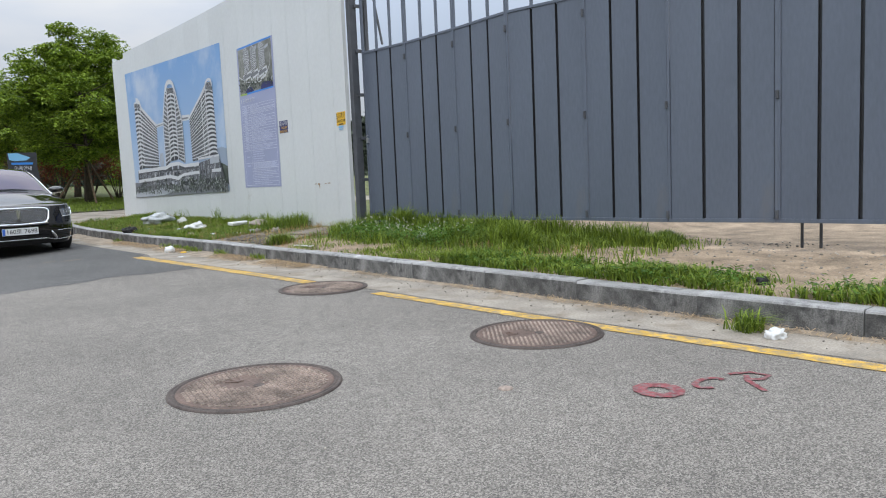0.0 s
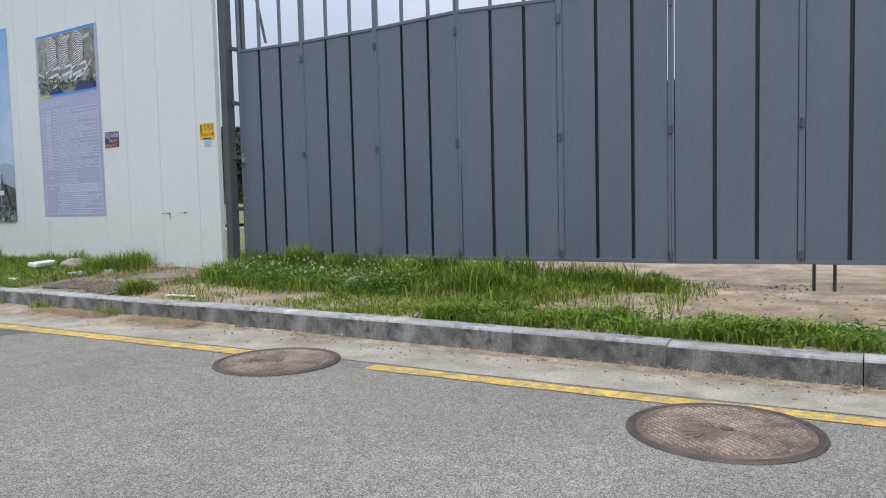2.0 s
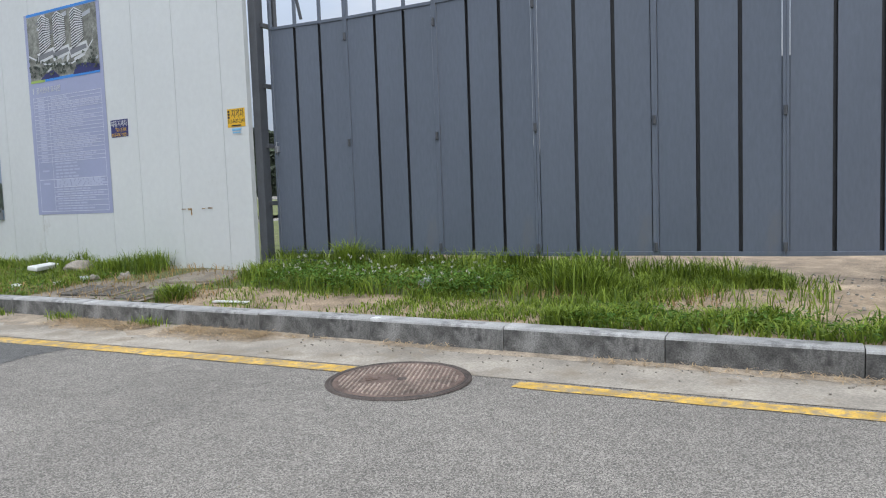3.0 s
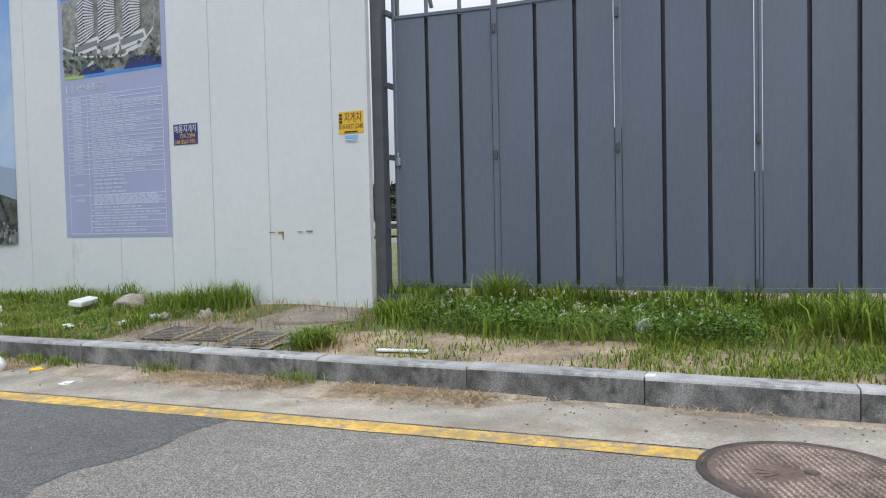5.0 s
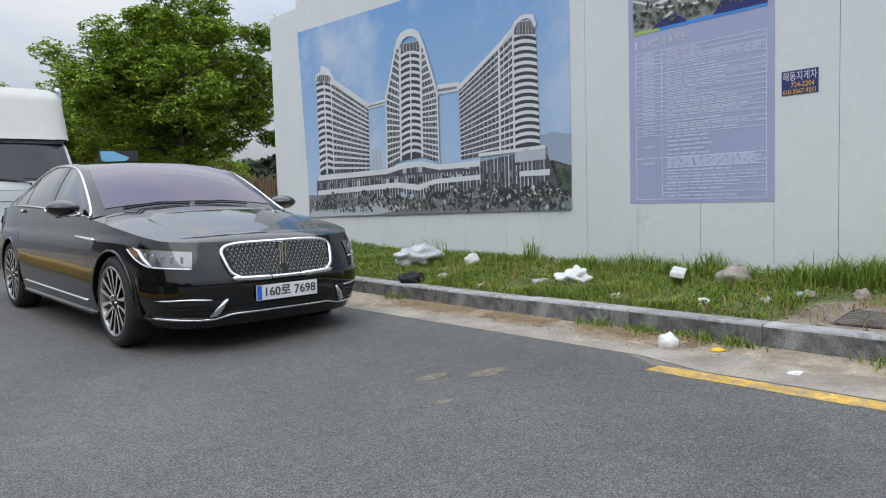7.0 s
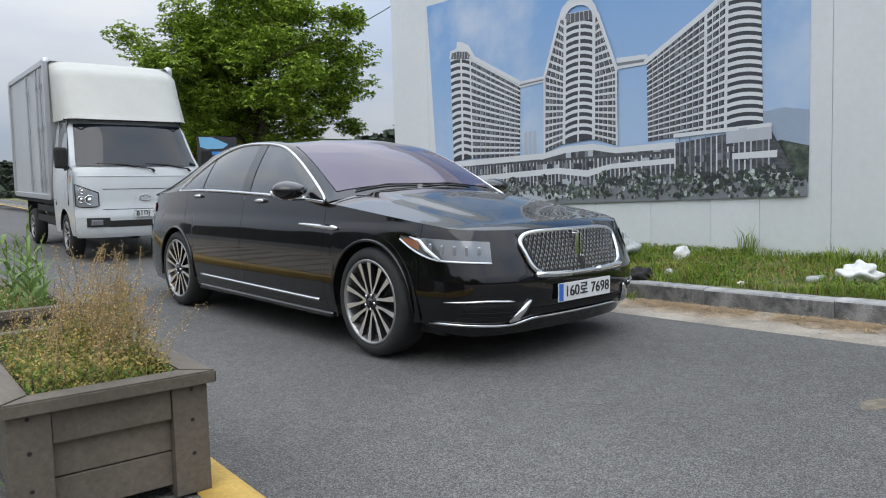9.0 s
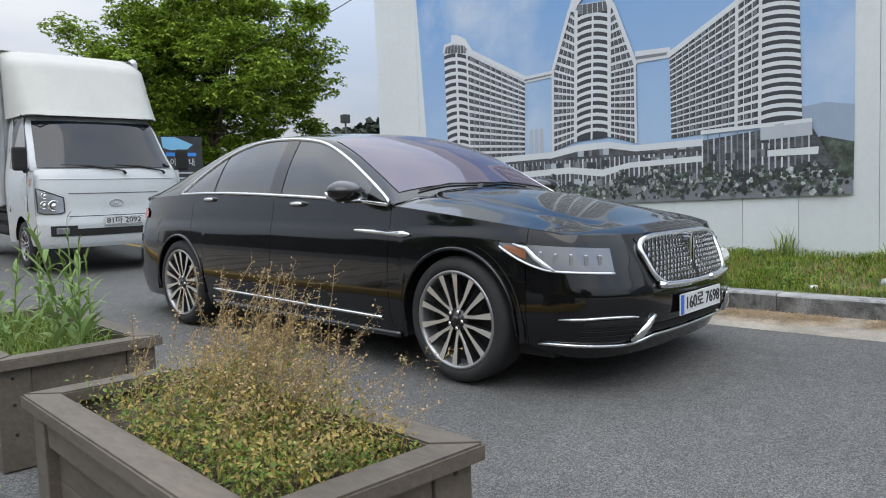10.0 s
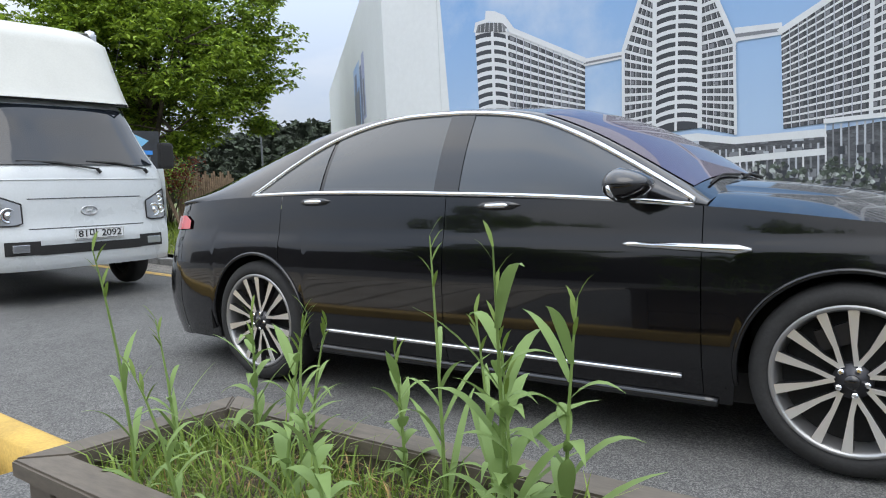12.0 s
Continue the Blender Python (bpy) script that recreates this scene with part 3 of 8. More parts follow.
def road_wheel(parent, m, radius, rim, width, dark=False):
    """A wheel whose outer face looks along z of m."""
    bm = bmesh.new()
    s = radius
    prof = [(rim - 0.005, -width), (s - 0.03, -width), (s - 0.008, -width + 0.02), (s, -width + 0.05), (s, -0.05), (s - 0.008, -0.022), (s - 0.03, -0.004), (rim + 0.02, 0.0), (rim, -0.006), (rim - 0.005, -0.03)]
    lathe(bm, prof, 56, m, close=True)
    tyre = part("tyre", bm, M["tyre"], parent, "black rubber tyre", True)
    bm = bmesh.new()
    lathe(bm, [(rim, -0.008), (rim - 0.006, 0.0), (rim - 0.016, -0.004), (rim - 0.024, -0.02), (rim - 0.035, -0.10), (rim - 0.035, -width + 0.03), (rim, -width + 0.02)], 56, m)
    rimo = part("rim", bm, M["rim_edge"], parent, "machined alloy rim with paired spokes", True)
    bm = bmesh.new()
    lathe(bm, [(0, -0.09), (rim - 0.03, -0.10)], 40, m)
    part("brake_disc", bm, M["matt_black"], rimo)
    bm = bmesh.new()
    box(bm, rim * 0.45, rim * 0.72, -0.06, 0.06, -0.085, -0.05, m @ pose(0, 0, 0, 0, 0, 10))
    part("brake_caliper", bm, M["rim_dark"], rimo, "grey brake caliper")
    n = 5 if dark else 7
    for i in range(n):
        for sgn in (-1, 1):
            a = 360 / n * i
            sm = m @ pose(0, 0, 0, 0, 0, a)
            bm = bmesh.new()
            r0, r1 = rim * 0.19, rim - 0.012
            w0, w1 = rim * 0.032, rim * (0.072 if not dark else 0.10)
            o0, o1 = rim * 0.085 * sgn, rim * 0.195 * sgn
            pts = [(r0, o0 - w0), (rim * 0.45, o0 * 1.25 - w0), (r1, o1 - w1), (r1, o1 + w1), (rim * 0.45, o0 * 1.25 + w0), (r0, o0 + w0)]
            hs = [-0.022, -0.018, -0.008, -0.008, -0.018, -0.022]
            top = [bm.verts.new(sm @ Vector((x, y, h))) for (x, y), h in zip(pts, hs)]
            low = [bm.verts.new(sm @ Vector((x, y * 1.0, h - 0.035))) for (x, y), h in zip(pts, hs)]
            bm.faces.new(top)
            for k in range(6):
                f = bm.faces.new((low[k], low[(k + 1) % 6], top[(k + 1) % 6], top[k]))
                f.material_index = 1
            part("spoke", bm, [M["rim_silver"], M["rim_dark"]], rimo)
    bm = bmesh.new()
    lathe(bm, [(rim * 0.24, -0.05), (rim * 0.23, -0.026), (rim * 0.13, -0.020), (rim * 0.12, -0.014), (0, -0.012)], 32, m)
    hub = part("hub", bm, M["rim_dark"], rimo, "dark hub centre", True)
    bm = bmesh.new()
    lathe(bm, [(rim * 0.095, -0.014), (rim * 0.09, -0.004), (0, -0.003)], 24, m)
    part("hub_cap", bm, M["gloss_black"], rimo, "", True)
    for i in range(5):
        a = 2 * math.pi * (i + 0.5) / 5
        bm = bmesh.new()
        lathe(bm, [(0.011, -0.024), (0.011, -0.008), (0.006, -0.004), (0, -0.004)], 8, m @ Matrix.Translation((rim * 0.175 * math.cos(a), rim * 0.175 * math.sin(a), 0)))
        part("wheel_nut", bm, M["chrome"], rimo)
    return tyre


OUTLINE = [(0.004, 0.0), (0.009, 0.22), (0.026, 0.41), (0.062, 0.565), (0.125, 0.70), (0.225, 0.803), (0.36, 0.870), (0.55, 0.914), (0.90, 0.943), (1.5, 0.953), (2.5, 0.956), (3.5, 0.956), (4.1, 0.945), (4.5, 0.918), (4.78, 0.87), (4.95, 0.79), (5.05, 0.66), (5.10, 0.45), (5.112, 0.22), (5.115, 0.0)]
SHOULDER = [(0, 0.800), (0.3, 0.818), (0.6, 0.862), (1.0, 0.915), (1.45, 0.965), (1.9, 0.995), (2.6, 1.025), (3.2, 1.048), (3.7, 1.057), (4.2, 1.055), (4.6, 1.035), (4.9, 1.00), (5.115, 0.96)]
ROOF_Y = [(1.45, 0.84), (1.8, 0.785), (2.2, 0.715), (2.5, 0.675), (3.2, 0.66), (3.7, 0.655), (4.0, 0.67), (4.4, 0.72), (4.75, 0.78)]
ROOF_Z = [(1.45, 0.985), (1.6, 1.07), (1.8, 1.185), (2.0, 1.29), (2.25, 1.39), (2.5, 1.436), (2.8, 1.457), (3.1, 1.456), (3.4, 1.432), (3.7, 1.38), (4.0, 1.29), (4.3, 1.185), (4.55, 1.10), (4.75, 1.05)]
CROWN = [(1.45, 0.05), (1.8, 0.085), (2.3, 0.06), (2.6, 0.045), (3.5, 0.045), (4.0, 0.05), (4.5, 0.04), (4.75, 0.03)]
ARCH_U, ARCH_R, ARCH_Z = (0.955, 3.955), 0.382, 0.350


def outline_points():
    """The plan outline of one half, evenly spaced along its length."""
    d = [0.0]
    for (a, b), (c, e) in zip(OUTLINE, OUTLINE[1:]):
        d.append(d[-1] + math.hypot(c - a, e - b))
    tu = [(s, p[0]) for s, p in zip(d, OUTLINE)]
    ty = [(s, p[1]) for s, p in zip(d, OUTLINE)]
    n = 250
    return [(interp(d[-1] * i / n, tu), max(0.0, interp(d[-1] * i / n, ty))) for i in range(n + 1)]


RING = outline_points()


def side_inset(w, nu):
    k = 0.055 * max(0.0, (0.44 - w) / 0.25) ** 1.6 + 0.045 * max(0.0, (w - 0.64) / 0.34) ** 1.4
    k += 0.008 * max(0.0, min(1.0, (w - 0.80) / 0.05))
    if nu < 0:
        k += -nu * 0.11 * max(0.0, (w - 0.52) / 0.28) + -nu * 0.05 * max(0.0, (0.36 - w) / 0.16)
    else:
        k += nu * 0.10 * max(0.0, (w - 0.55) / 0.4)
    return k


def ring_point(i, w):
    u, y = RING[i]
    a, b = RING[max(0, i - 1)], RING[min(len(RING) - 1, i + 1)]
    t = Vector((b[0] - a[0], b[1] - a[1]))
    t.normalize()
    nx, ny = -t.y, t.x
    k = side_inset(w, nx)
    return Vector((max(0.0, y - ny * k) if 0 < i < len(RING) - 1 else 0.0, u - nx * k, w))


def low_edge(u):
    z = 0.20 if 0.3 < u < 4.7 else 0.19
    if u < 0.7:
        z = 0.19 + 0.08 * max(0.0, min(1.0, (u - 0.22) / 0.33)) ** 1.5
    for c in ARCH_U:
        d = abs(u - c)
        if d < ARCH_R:
            z = max(z, ARCH_Z + math.sqrt(ARCH_R**2 - d * d))
    return z


def ring_index(u):
    best = min((i for i in range(len(RING))), key=lambda i: abs(RING[i][0] - u))
    return best


def front_point(v, w, out=0.0):
    """A point on the nose at that side and height, pushed out by a little."""
    for i in range(1, len(RING)):
        a, b = ring_point(i - 1, w), ring_point(i, w)
        if b.x >= abs(v) or b.y > 1.0:
            t = (abs(v) - a.x) / max(1e-6, b.x - a.x)
            p = a.lerp(b, max(0.0, min(1.0, t)))
            d = (b - a).normalized()
            nrm = Vector((d.y, -d.x, 0))
            p = p + nrm * out
            return Vector((p.x if v >= 0 else -p.x, p.y, p.z))
    return Vector((v, 0, w))


def cabin_point(u, h, s, out=0.0):
    """On the side of the cabin: h from the waist (0) to the roof edge (1); s = -1 or 1."""
    i = ring_index(u)
    zb = interp(u, SHOULDER)
    yb = ring_point(i, zb).x - 0.012
    yt, zt = interp(u, ROOF_Y), interp(u, ROOF_Z)
    y = yb + (yt - yb) * h + 0.02 * math.sin(math.pi * h) + out
    return Vector((s * y, u, zb + (zt - zb) * h))


def roof_point(u, q, out=0.0):
    yt, zt = interp(u, ROOF_Y), interp(u, ROOF_Z)
    c = interp(u, CROWN)
    return Vector((q * yt, u, zt + c * (1 - abs(q) ** 2.3) + out))


def saloon():
    car = thing("saloon_car", Matrix.Translation((2.245, 15.45, -0.007)) @ Matrix.Rotation(radians(4.2), 4, "Z") @ Matrix.Rotation(radians(0.77), 4, "X"), "glossy black luxury saloon parked with its front to the camera", "car")
    paint, chrome = M["black_paint"], M["chrome"]
    cuts = [("bumper_front", 0.0, 0.50), ("front_wing", 0.50, 1.46), ("front_door", 1.46, 2.66), ("rear_door", 2.66, 3.76), ("rear_wing", 3.76, 4.72), ("bumper_rear", 4.72, 5.2)]
    nw = 22
    for name, u0, u1 in cuts:
        i0, i1 = ring_index(u0), ring_index(min(u1, 5.115))
        if u1 > 5.115:
            i1 = len(RING) - 1
        sides = (0,) if name.startswith("bumper") else (-1, 1)
        for s in sides:
            def cols(sg):
                out = []
                for i in range(i0, i1 + 1):
                    u = RING[i][0]
                    lo, hi = low_edge(u), interp(u, SHOULDER)
                    col = [ring_point(i, lo + (hi - lo) * k / nw) for k in range(nw + 1)]
                    shift = 0.002 if i == i0 and i0 else (-0.002 if i == i1 and i1 < len(RING) - 1 else 0)
                    out.append([Vector((sg * p.x, p.y + shift, p.z)) for p in col])
                return out
            bm = bmesh.new()
            if s:
                grid(bm, cols(s))
            elif u0 == 0.0:
                left, right = cols(-1), cols(1)
                grid(bm, list(reversed(left)) + right[1:])
            else:
                left, right = cols(-1), cols(1)
                grid(bm, right + list(reversed(left))[1:])
            bmesh.ops.recalc_face_normals(bm, faces=bm.faces)
            part(name, bm, paint, car, "", True)
    # bonnet
    bm = bmesh.new()
    i_end = ring_index(0.32)
    rows = []
    ns, nq = 26, 30
    for si in range(ns + 1):
        s = si / ns
        row = []
        for qi in range(nq + 1):
            q = -1 + 2 * qi / nq
            i = round(abs(q) * i_end)
            st = ring_point(i, interp(RING[i][0], SHOULDER))
            u = st.y + (1.62 - st.y) * s
            ue = max(u, 0.32)
            ysh = ring_point(ring_index(ue), interp(ue, SHOULDER)).x
            y0 = ring_point(i_end, interp(0.32, SHOULDER)).x
            rho = (st.x / y0) * (1 - s) + abs(q) * s
            z = interp(ue, SHOULDER) + 0.095 * min(1.0, s * 1.6) ** 0.7 * (1 - rho**2.2) - 0.012 * math.exp(-((rho - 0.62) / 0.05) ** 2) * min(1, s * 3)
            row.append((math.copysign(rho * ysh, q) if q else 0.0, u, z if s else st.z))
        rows.append(row)
    grid(bm, rows)
    bmesh.ops.recalc_face_normals(bm, faces=bm.faces)
    part("bonnet", bm, paint, car, "", True)
    # boot lid
    bm = bmesh.new()
    i_r = ring_index(4.78)
    rows = []
    for si in range(13):
        s = si / 12
        row = []
        for qi in range(25):
            q = -1 + 2 * qi / 24
            i = len(RING) - 1 - round(abs(q) * (len(RING) - 1 - i_r))
            st = ring_point(i, interp(RING[i][0], SHOULDER))
            u = 4.42 + (st.y - 4.42) * s
            ue = min(u, 4.78)
            ysh = ring_point(ring_index(ue), interp(ue, SHOULDER)).x
            y0 = ring_point(i_r, interp(4.78, SHOULDER)).x
            rho = abs(q) * (1 - s) + (st.x / y0) * s
            row.append((math.copysign(rho * ysh, q) if q else 0.0, u, interp(u, SHOULDER) + 0.055 * (1 - s) ** 0.5 * (1 - rho**2.4)))
        rows.append(row)
    grid(bm, rows)
    bmesh.ops.recalc_face_normals(bm, faces=bm.faces)
    part("boot_lid", bm, paint, car, "", True)
    # cabin shell
    bm = bmesh.new()
    rows = []
    for u in frange(1.45, 4.75, 66):
        row = [cabin_point(u, k / 8, -1) for k in range(8)] + [roof_point(u, -1 + 2 * k / 20) for k in range(21)] + [cabin_point(u, 1 - (k + 1) / 8, 1) for k in range(8)]
        rows.append(row)
    grid(bm, rows)
    bmesh.ops.recalc_face_normals(bm, faces=bm.faces)
    part("roof", bm, paint, car, "", True)
    # windscreen and rear window
    for name, ua, ub, mat, qa in (("windscreen", 1.53, 2.24, M["windscreen"], 0.93), ("rear_window", 3.72, 4.52, M["tint"], 0.9)):
        bm = bmesh.new()
        grid(bm, [[roof_point(u, qa * (-1 + k / 12), 0.005) for k in range(25)] for u in frange(ua, ub, 22)])
        bmesh.ops.recalc_face_normals(bm, faces=bm.faces)
        part(name, bm, mat, car, "tinted curved glass", True)
    # side windows
    top = lambda u: min(interp(u, ROOF_Z) - 0.022, interp(u, [(1.4, 1.6), (2.9, 1.445), (3.2, 1.418), (3.5, 1.345), (3.75, 1.225), (4.0, 1.07)]))
    def hh(u):
        zb, zt = interp(u, SHOULDER), interp(u, ROOF_Z)
        return max(0.055, (top(u) - zb) / (zt - zb))
    for s in (-1, 1):
        for name, ua, ub in (("front_window", 1.60, 2.59), ("rear_window_side", 2.73, 3.46), ("quarter_window", 3.49, 3.97)):
            bm = bmesh.new()
            grid(bm, [[cabin_point(u, 0.05 + (hh(u) - 0.05) * k / 8, s, 0.004) for k in range(9)] for u in frange(ua, ub, 24)])
            bmesh.ops.recalc_face_normals(bm, faces=bm.faces)
            part(name, bm, M["tint"], car, "dark tinted side glass", True)
        bm = bmesh.new()
        grid(bm, [[cabin_point(u, 0.05 + (hh(u) - 0.05) * k / 8, s, 0.008) for k in range(9)] for u in frange(2.59, 2.73, 4)])
        bmesh.ops.recalc_face_normals(bm, faces=bm.faces)
        part("door_pillar", bm, M["gloss_black"], car, "", True)
        bm = bmesh.new()
        grid(bm, [[cabin_point(u, 0.05 + (hh(u) - 0.05) * k / 4, s, 0.012) for k in range(5)] for u in frange(1.52, 1.68, 6)])
        bmesh.ops.recalc_face_normals(bm, faces=bm.faces)
        part("mirror_sail", bm, M["gloss_black"], car, "black triangle ahead of the door glass", True)
        bm = bmesh.new()
        us = frange(1.50, 4.02, 60)
        lower = [cabin_point(u, 0.035, s, 0.008) for u in us]
        upper = [cabin_point(u, hh(u) + 0.015, s, 0.008) for u in reversed(us)]
        tube(bm, lower + upper, 0.012, 6, close=True)
        part("window_trim", bm, chrome, car, "bright chrome window surround", True)
        # sill strip, wing ornament, door handles
        bm = bmesh.new()
        pts = [ring_point(ring_index(u), 0.303 + 0.019 * (u - 1.54)) for u in frange(1.54, 3.42, 40)]
        tube(bm, [(s * (p.x + 0.004), p.y, p.z) for p in pts], 0.0105, 6)
        part("sill_trim", bm, chrome, car, "chrome strip along the doors", True)
        bm = bmesh.new()
        pts = [ring_point(ring_index(u), 0.207 + 0.013 * (u - 1.44)) for u in frange(1.42, 3.5, 40)]
        tube(bm, [(s * (p.x + 0.0), p.y, p.z) for p in pts], 0.022, 8)
        part("rocker", bm, M["gloss_black"], car, "", True)
        bm = bmesh.new()
        pts = [ring_point(ring_index(u), 0.803 + 0.036 * (u - 1.29)) for u in frange(1.29, 1.77, 14)]
        tube(bm, [(s * (p.x + 0.009), p.y, p.z) for p in pts], [0.008] + [0.021 - 0.010 * k / 12 for k in range(13)] + [0.003], 6)
        part("wing_ornament", bm, chrome, car, "chrome wing ornament", True)
        for u in (2.37, 3.50):
            p = ring_point(ring_index(u), interp(u, SHOULDER) - 0.034)
            bm = bmesh.new()
            tube(bm, [(s * (p.x + d), p.y + e, p.z) for d, e in ((-0.004, -0.12), (0.0, -0.07), (0.001, 0.0), (0.0, 0.07), (-0.004, 0.12))], [0.003, 0.019, 0.022, 0.019, 0.003], 10)
            scoop = part("handle_scoop", bm, M["gloss_black"], car, "black recess under the waistline", True)
            bm = bmesh.new()
            tube(bm, [(s * (p.x + 0.019), p.y + e, p.z) for e in (-0.062, -0.048, 0.048, 0.062)], [0.004, 0.0125, 0.0125, 0.004], 8)
            part("door_handle", bm, chrome, scoop, "chrome door handle at the waistline", True)
        # mirror
        bm = bmesh.new()
        r = bmesh.ops.create_uvsphere(bm, u_segments=20, v_segments=12, radius=1.0)
        mm = Matrix.Translation((s * 1.03, 1.735, 1.058)) @ Matrix.Rotation(radians(-8 * s), 4, "Z") @ Matrix.Diagonal((0.132, 0.125, 0.066, 1))
        for v in r["verts"]:
            v.co.z *= 1 - 0.25 * max(0, -v.co.y)
            v.co.y = v.co.y * (0.6 if v.co.y > 0 else 1.0)
        bmesh.ops.transform(bm, matrix=mm, verts=r["verts"])
        mirror = part("door_mirror", bm, M["gloss_black"], car, "glossy black door mirror with chrome strip", True)
        bm = bmesh.new()
        tube(bm, [(s * 0.885, 1.72, 1.002), (s * 0.94, 1.73, 1.0), (s * 1.02, 1.735, 0.997), (s * 1.10, 1.735, 1.006), (s * 1.15, 1.74, 1.028), (s * 1.162, 1.745, 1.055)], [0.020, 0.015, 0.012, 0.012, 0.012, 0.006], 8)
        part("mirror_trim", bm, chrome, mirror, "chrome strip under the mirror", True)
    # wheels and wells
    for u in ARCH_U:
        for s in (-1, 1):
            m = Matrix.Translation((s * 0.945, u, 0.347)) @ Matrix.Rotation(radians(90 * s), 4, "Y") @ Matrix.Rotation(radians(11), 4, "Z")
            wheel = thing_part("wheel", car)
            road_wheel(wheel, m, 0.347, 0.272, 0.235)
            bm = bmesh.new()
            arc = [(u + 0.43 * math.cos(a), ARCH_Z + 0.43 * math.sin(a)) for a in frange(-0.2, math.pi + 0.2, 20)]
            grid(bm, [[(s * x, y, z) for x in (0.55, 0.70, 0.85, 0.925)] for y, z in arc])
            part("wheel_well", bm, M["matt_black"], car, "", True)
            bm = bmesh.new()
            box(bm, s * 0.56 - 0.01, s * 0.56 + 0.01, u - 0.40, u + 0.40, 0.24, 0.85)
            part("wheel_well_back", bm, M["matt_black"], car)
            bm = bmesh.new()
            arc = [(u + (ARCH_R + 0.004) * math.cos(a), ARCH_Z + (ARCH_R + 0.004) * math.sin(a)) for a in frange(-0.15, math.pi + 0.15, 30)]
            pts = []
            for y, z in arc:
                p = ring_point(ring_index(y), z)
                pts.append((s * (p.x + 0.002), y, z))
            tube(bm, pts, 0.011, 6)
            part("arch_lip", bm, paint, car, "", True)
    bm = bmesh.new()
    box(bm, -0.78, 0.78, 0.42, 4.80, 0.18, 0.30)
    part("floor_pan", bm, M["matt_black"], car)
    # grille
    gw, g0, g1 = 0.478, 0.530, 0.786
    def gout(a):
        c, sn = math.cos(a), math.sin(a)
        k = 0.36
        x = math.copysign(abs(c) ** k, c) * gw
        z = math.copysign(abs(sn) ** 0.5, sn)
        zz = (g0 + g1) / 2 + z * (g1 - g0) / 2
        return x * (0.87 + 0.13 * (zz - g0) / (g1 - g0)), zz
    bm = bmesh.new()
    ring = [front_point(*gout(a), 0.012) for a in frange(0, 2 * math.pi, 72)[:-1]]
    tube(bm, ring, 0.015, 8, close=True)
    part("grille_frame", bm, chrome, car, "chrome grille surround", True)
    bm = bmesh.new()
    rows = []
    for k in range(9):
        z = g0 + 0.004 + (g1 - g0 - 0.008) * k / 8
        rows.append([front_point(gw * 0.96 * (-1 + j / 16) * (0.87 + 0.13 * k / 8), z, 0.004) for j in range(33)])
    grid(bm, rows)
    bmesh.ops.recalc_face_normals(bm, faces=bm.faces)
    part("grille_back", bm, M["matt_black"], car)
    for r in range(9):
        for c in range(-12, 13):
            z = g0 + 0.03 + r * (g1 - g0 - 0.06) / 8
            x = (c + (0.5 if r % 2 else 0)) * 0.036
            lim = gw * (0.87 + 0.13 * (z - g0) / (g1 - g0)) * (0.965 if 0 < r < 8 else 0.92)
            if abs(x) > lim - 0.012 or abs(x) < 0.03:
                continue
            p = front_point(x, z, 0.010)
            bm = bmesh.new()
            tube(bm, [p + Vector((0, 0, -0.021)), p + Vector((-0.009, -0.004, -0.004)), p + Vector((-0.009, -0.004, 0.006)), p + Vector((0, 0, 0.021))], 0.0024, 4, cap=False)
            tube(bm, [p + Vector((0, 0, -0.021)), p + Vector((0.009, -0.004, -0.004)), p + Vector((0.009, -0.004, 0.006)), p + Vector((0, 0, 0.021))], 0.0024, 4, cap=False)
            part("grille_link", bm, M["grille_metal"], car)
    bm = bmesh.new()
    p = front_point(0, 0.68, 0.02)
    for x in (-0.022, 0.022):
        box(bm, x - 0.005, x + 0.005, p.y - 0.012, p.y + 0.05, 0.605, 0.765, bevel=0.002)
    box(bm, -0.008, 0.008, p.y - 0.008, p.y + 0.05, 0.59, 0.78, bevel=0.002)
    part("grille_badge", bm, chrome, car, "plain upright chrome badge")
    # lower chrome band under the grille
    for s in (-1, 1):
        bm = bmesh.new()
        tube(bm, [front_point(s * x, 0.530 + 0.012 * (x / 0.4) ** 2, 0.02) for x in frange(0.12, 0.42, 12)], [0.012] + [0.02] * 11 + [0.012], 8)
        part("grille_lip", bm, chrome, car, "", True)
        # headlamp
        bm = bmesh.new()
        rows = []
        for k in range(25):
            f = k / 24
            i = int(ring_index(0.118) + f * (ring_index(0.66) - ring_index(0.118)))
            zt = 0.742 + 0.034 * f
            zb = 0.622 + 0.03 * f + 0.105 * max(0.0, (f - 0.5) / 0.5) ** 1.7
            row = []
            for j in range(6):
                w = zb + (zt - zb) * j / 5
                p = ring_point(i, w)
                a, b = ring_point(i - 1, w), ring_point(i + 1, w)
                d = (b - a).normalized()
                p = p + Vector((d.y, -d.x, 0)) * 0.006
                row.append(Vector((s * p.x, p.y, p.z)))
            rows.append(row)
        grid(bm, rows)
        bmesh.ops.recalc_face_normals(bm, faces=bm.faces)
        lamp = part("headlight", bm, M["lamp_lens"], car, "swept headlight with clear lens", True)
        for k in range(5):
            r = rows[3 + 3 * k]
            c = (r[2] + r[3]) / 2
            nrm = (c - Vector((0, 1.2, c.z))).normalized()
            bm = bmesh.new()
            box(bm, -0.009, 0.009, -0.006, 0.004, -0.028, 0.028, Matrix.Translation(c + nrm * 0.004) @ nrm.to_track_quat("Y", "Z").to_matrix().to_4x4(), bevel=0.0038)
            part("led_block", bm, M["led_lens"], lamp, "", True)
        bm = bmesh.new()
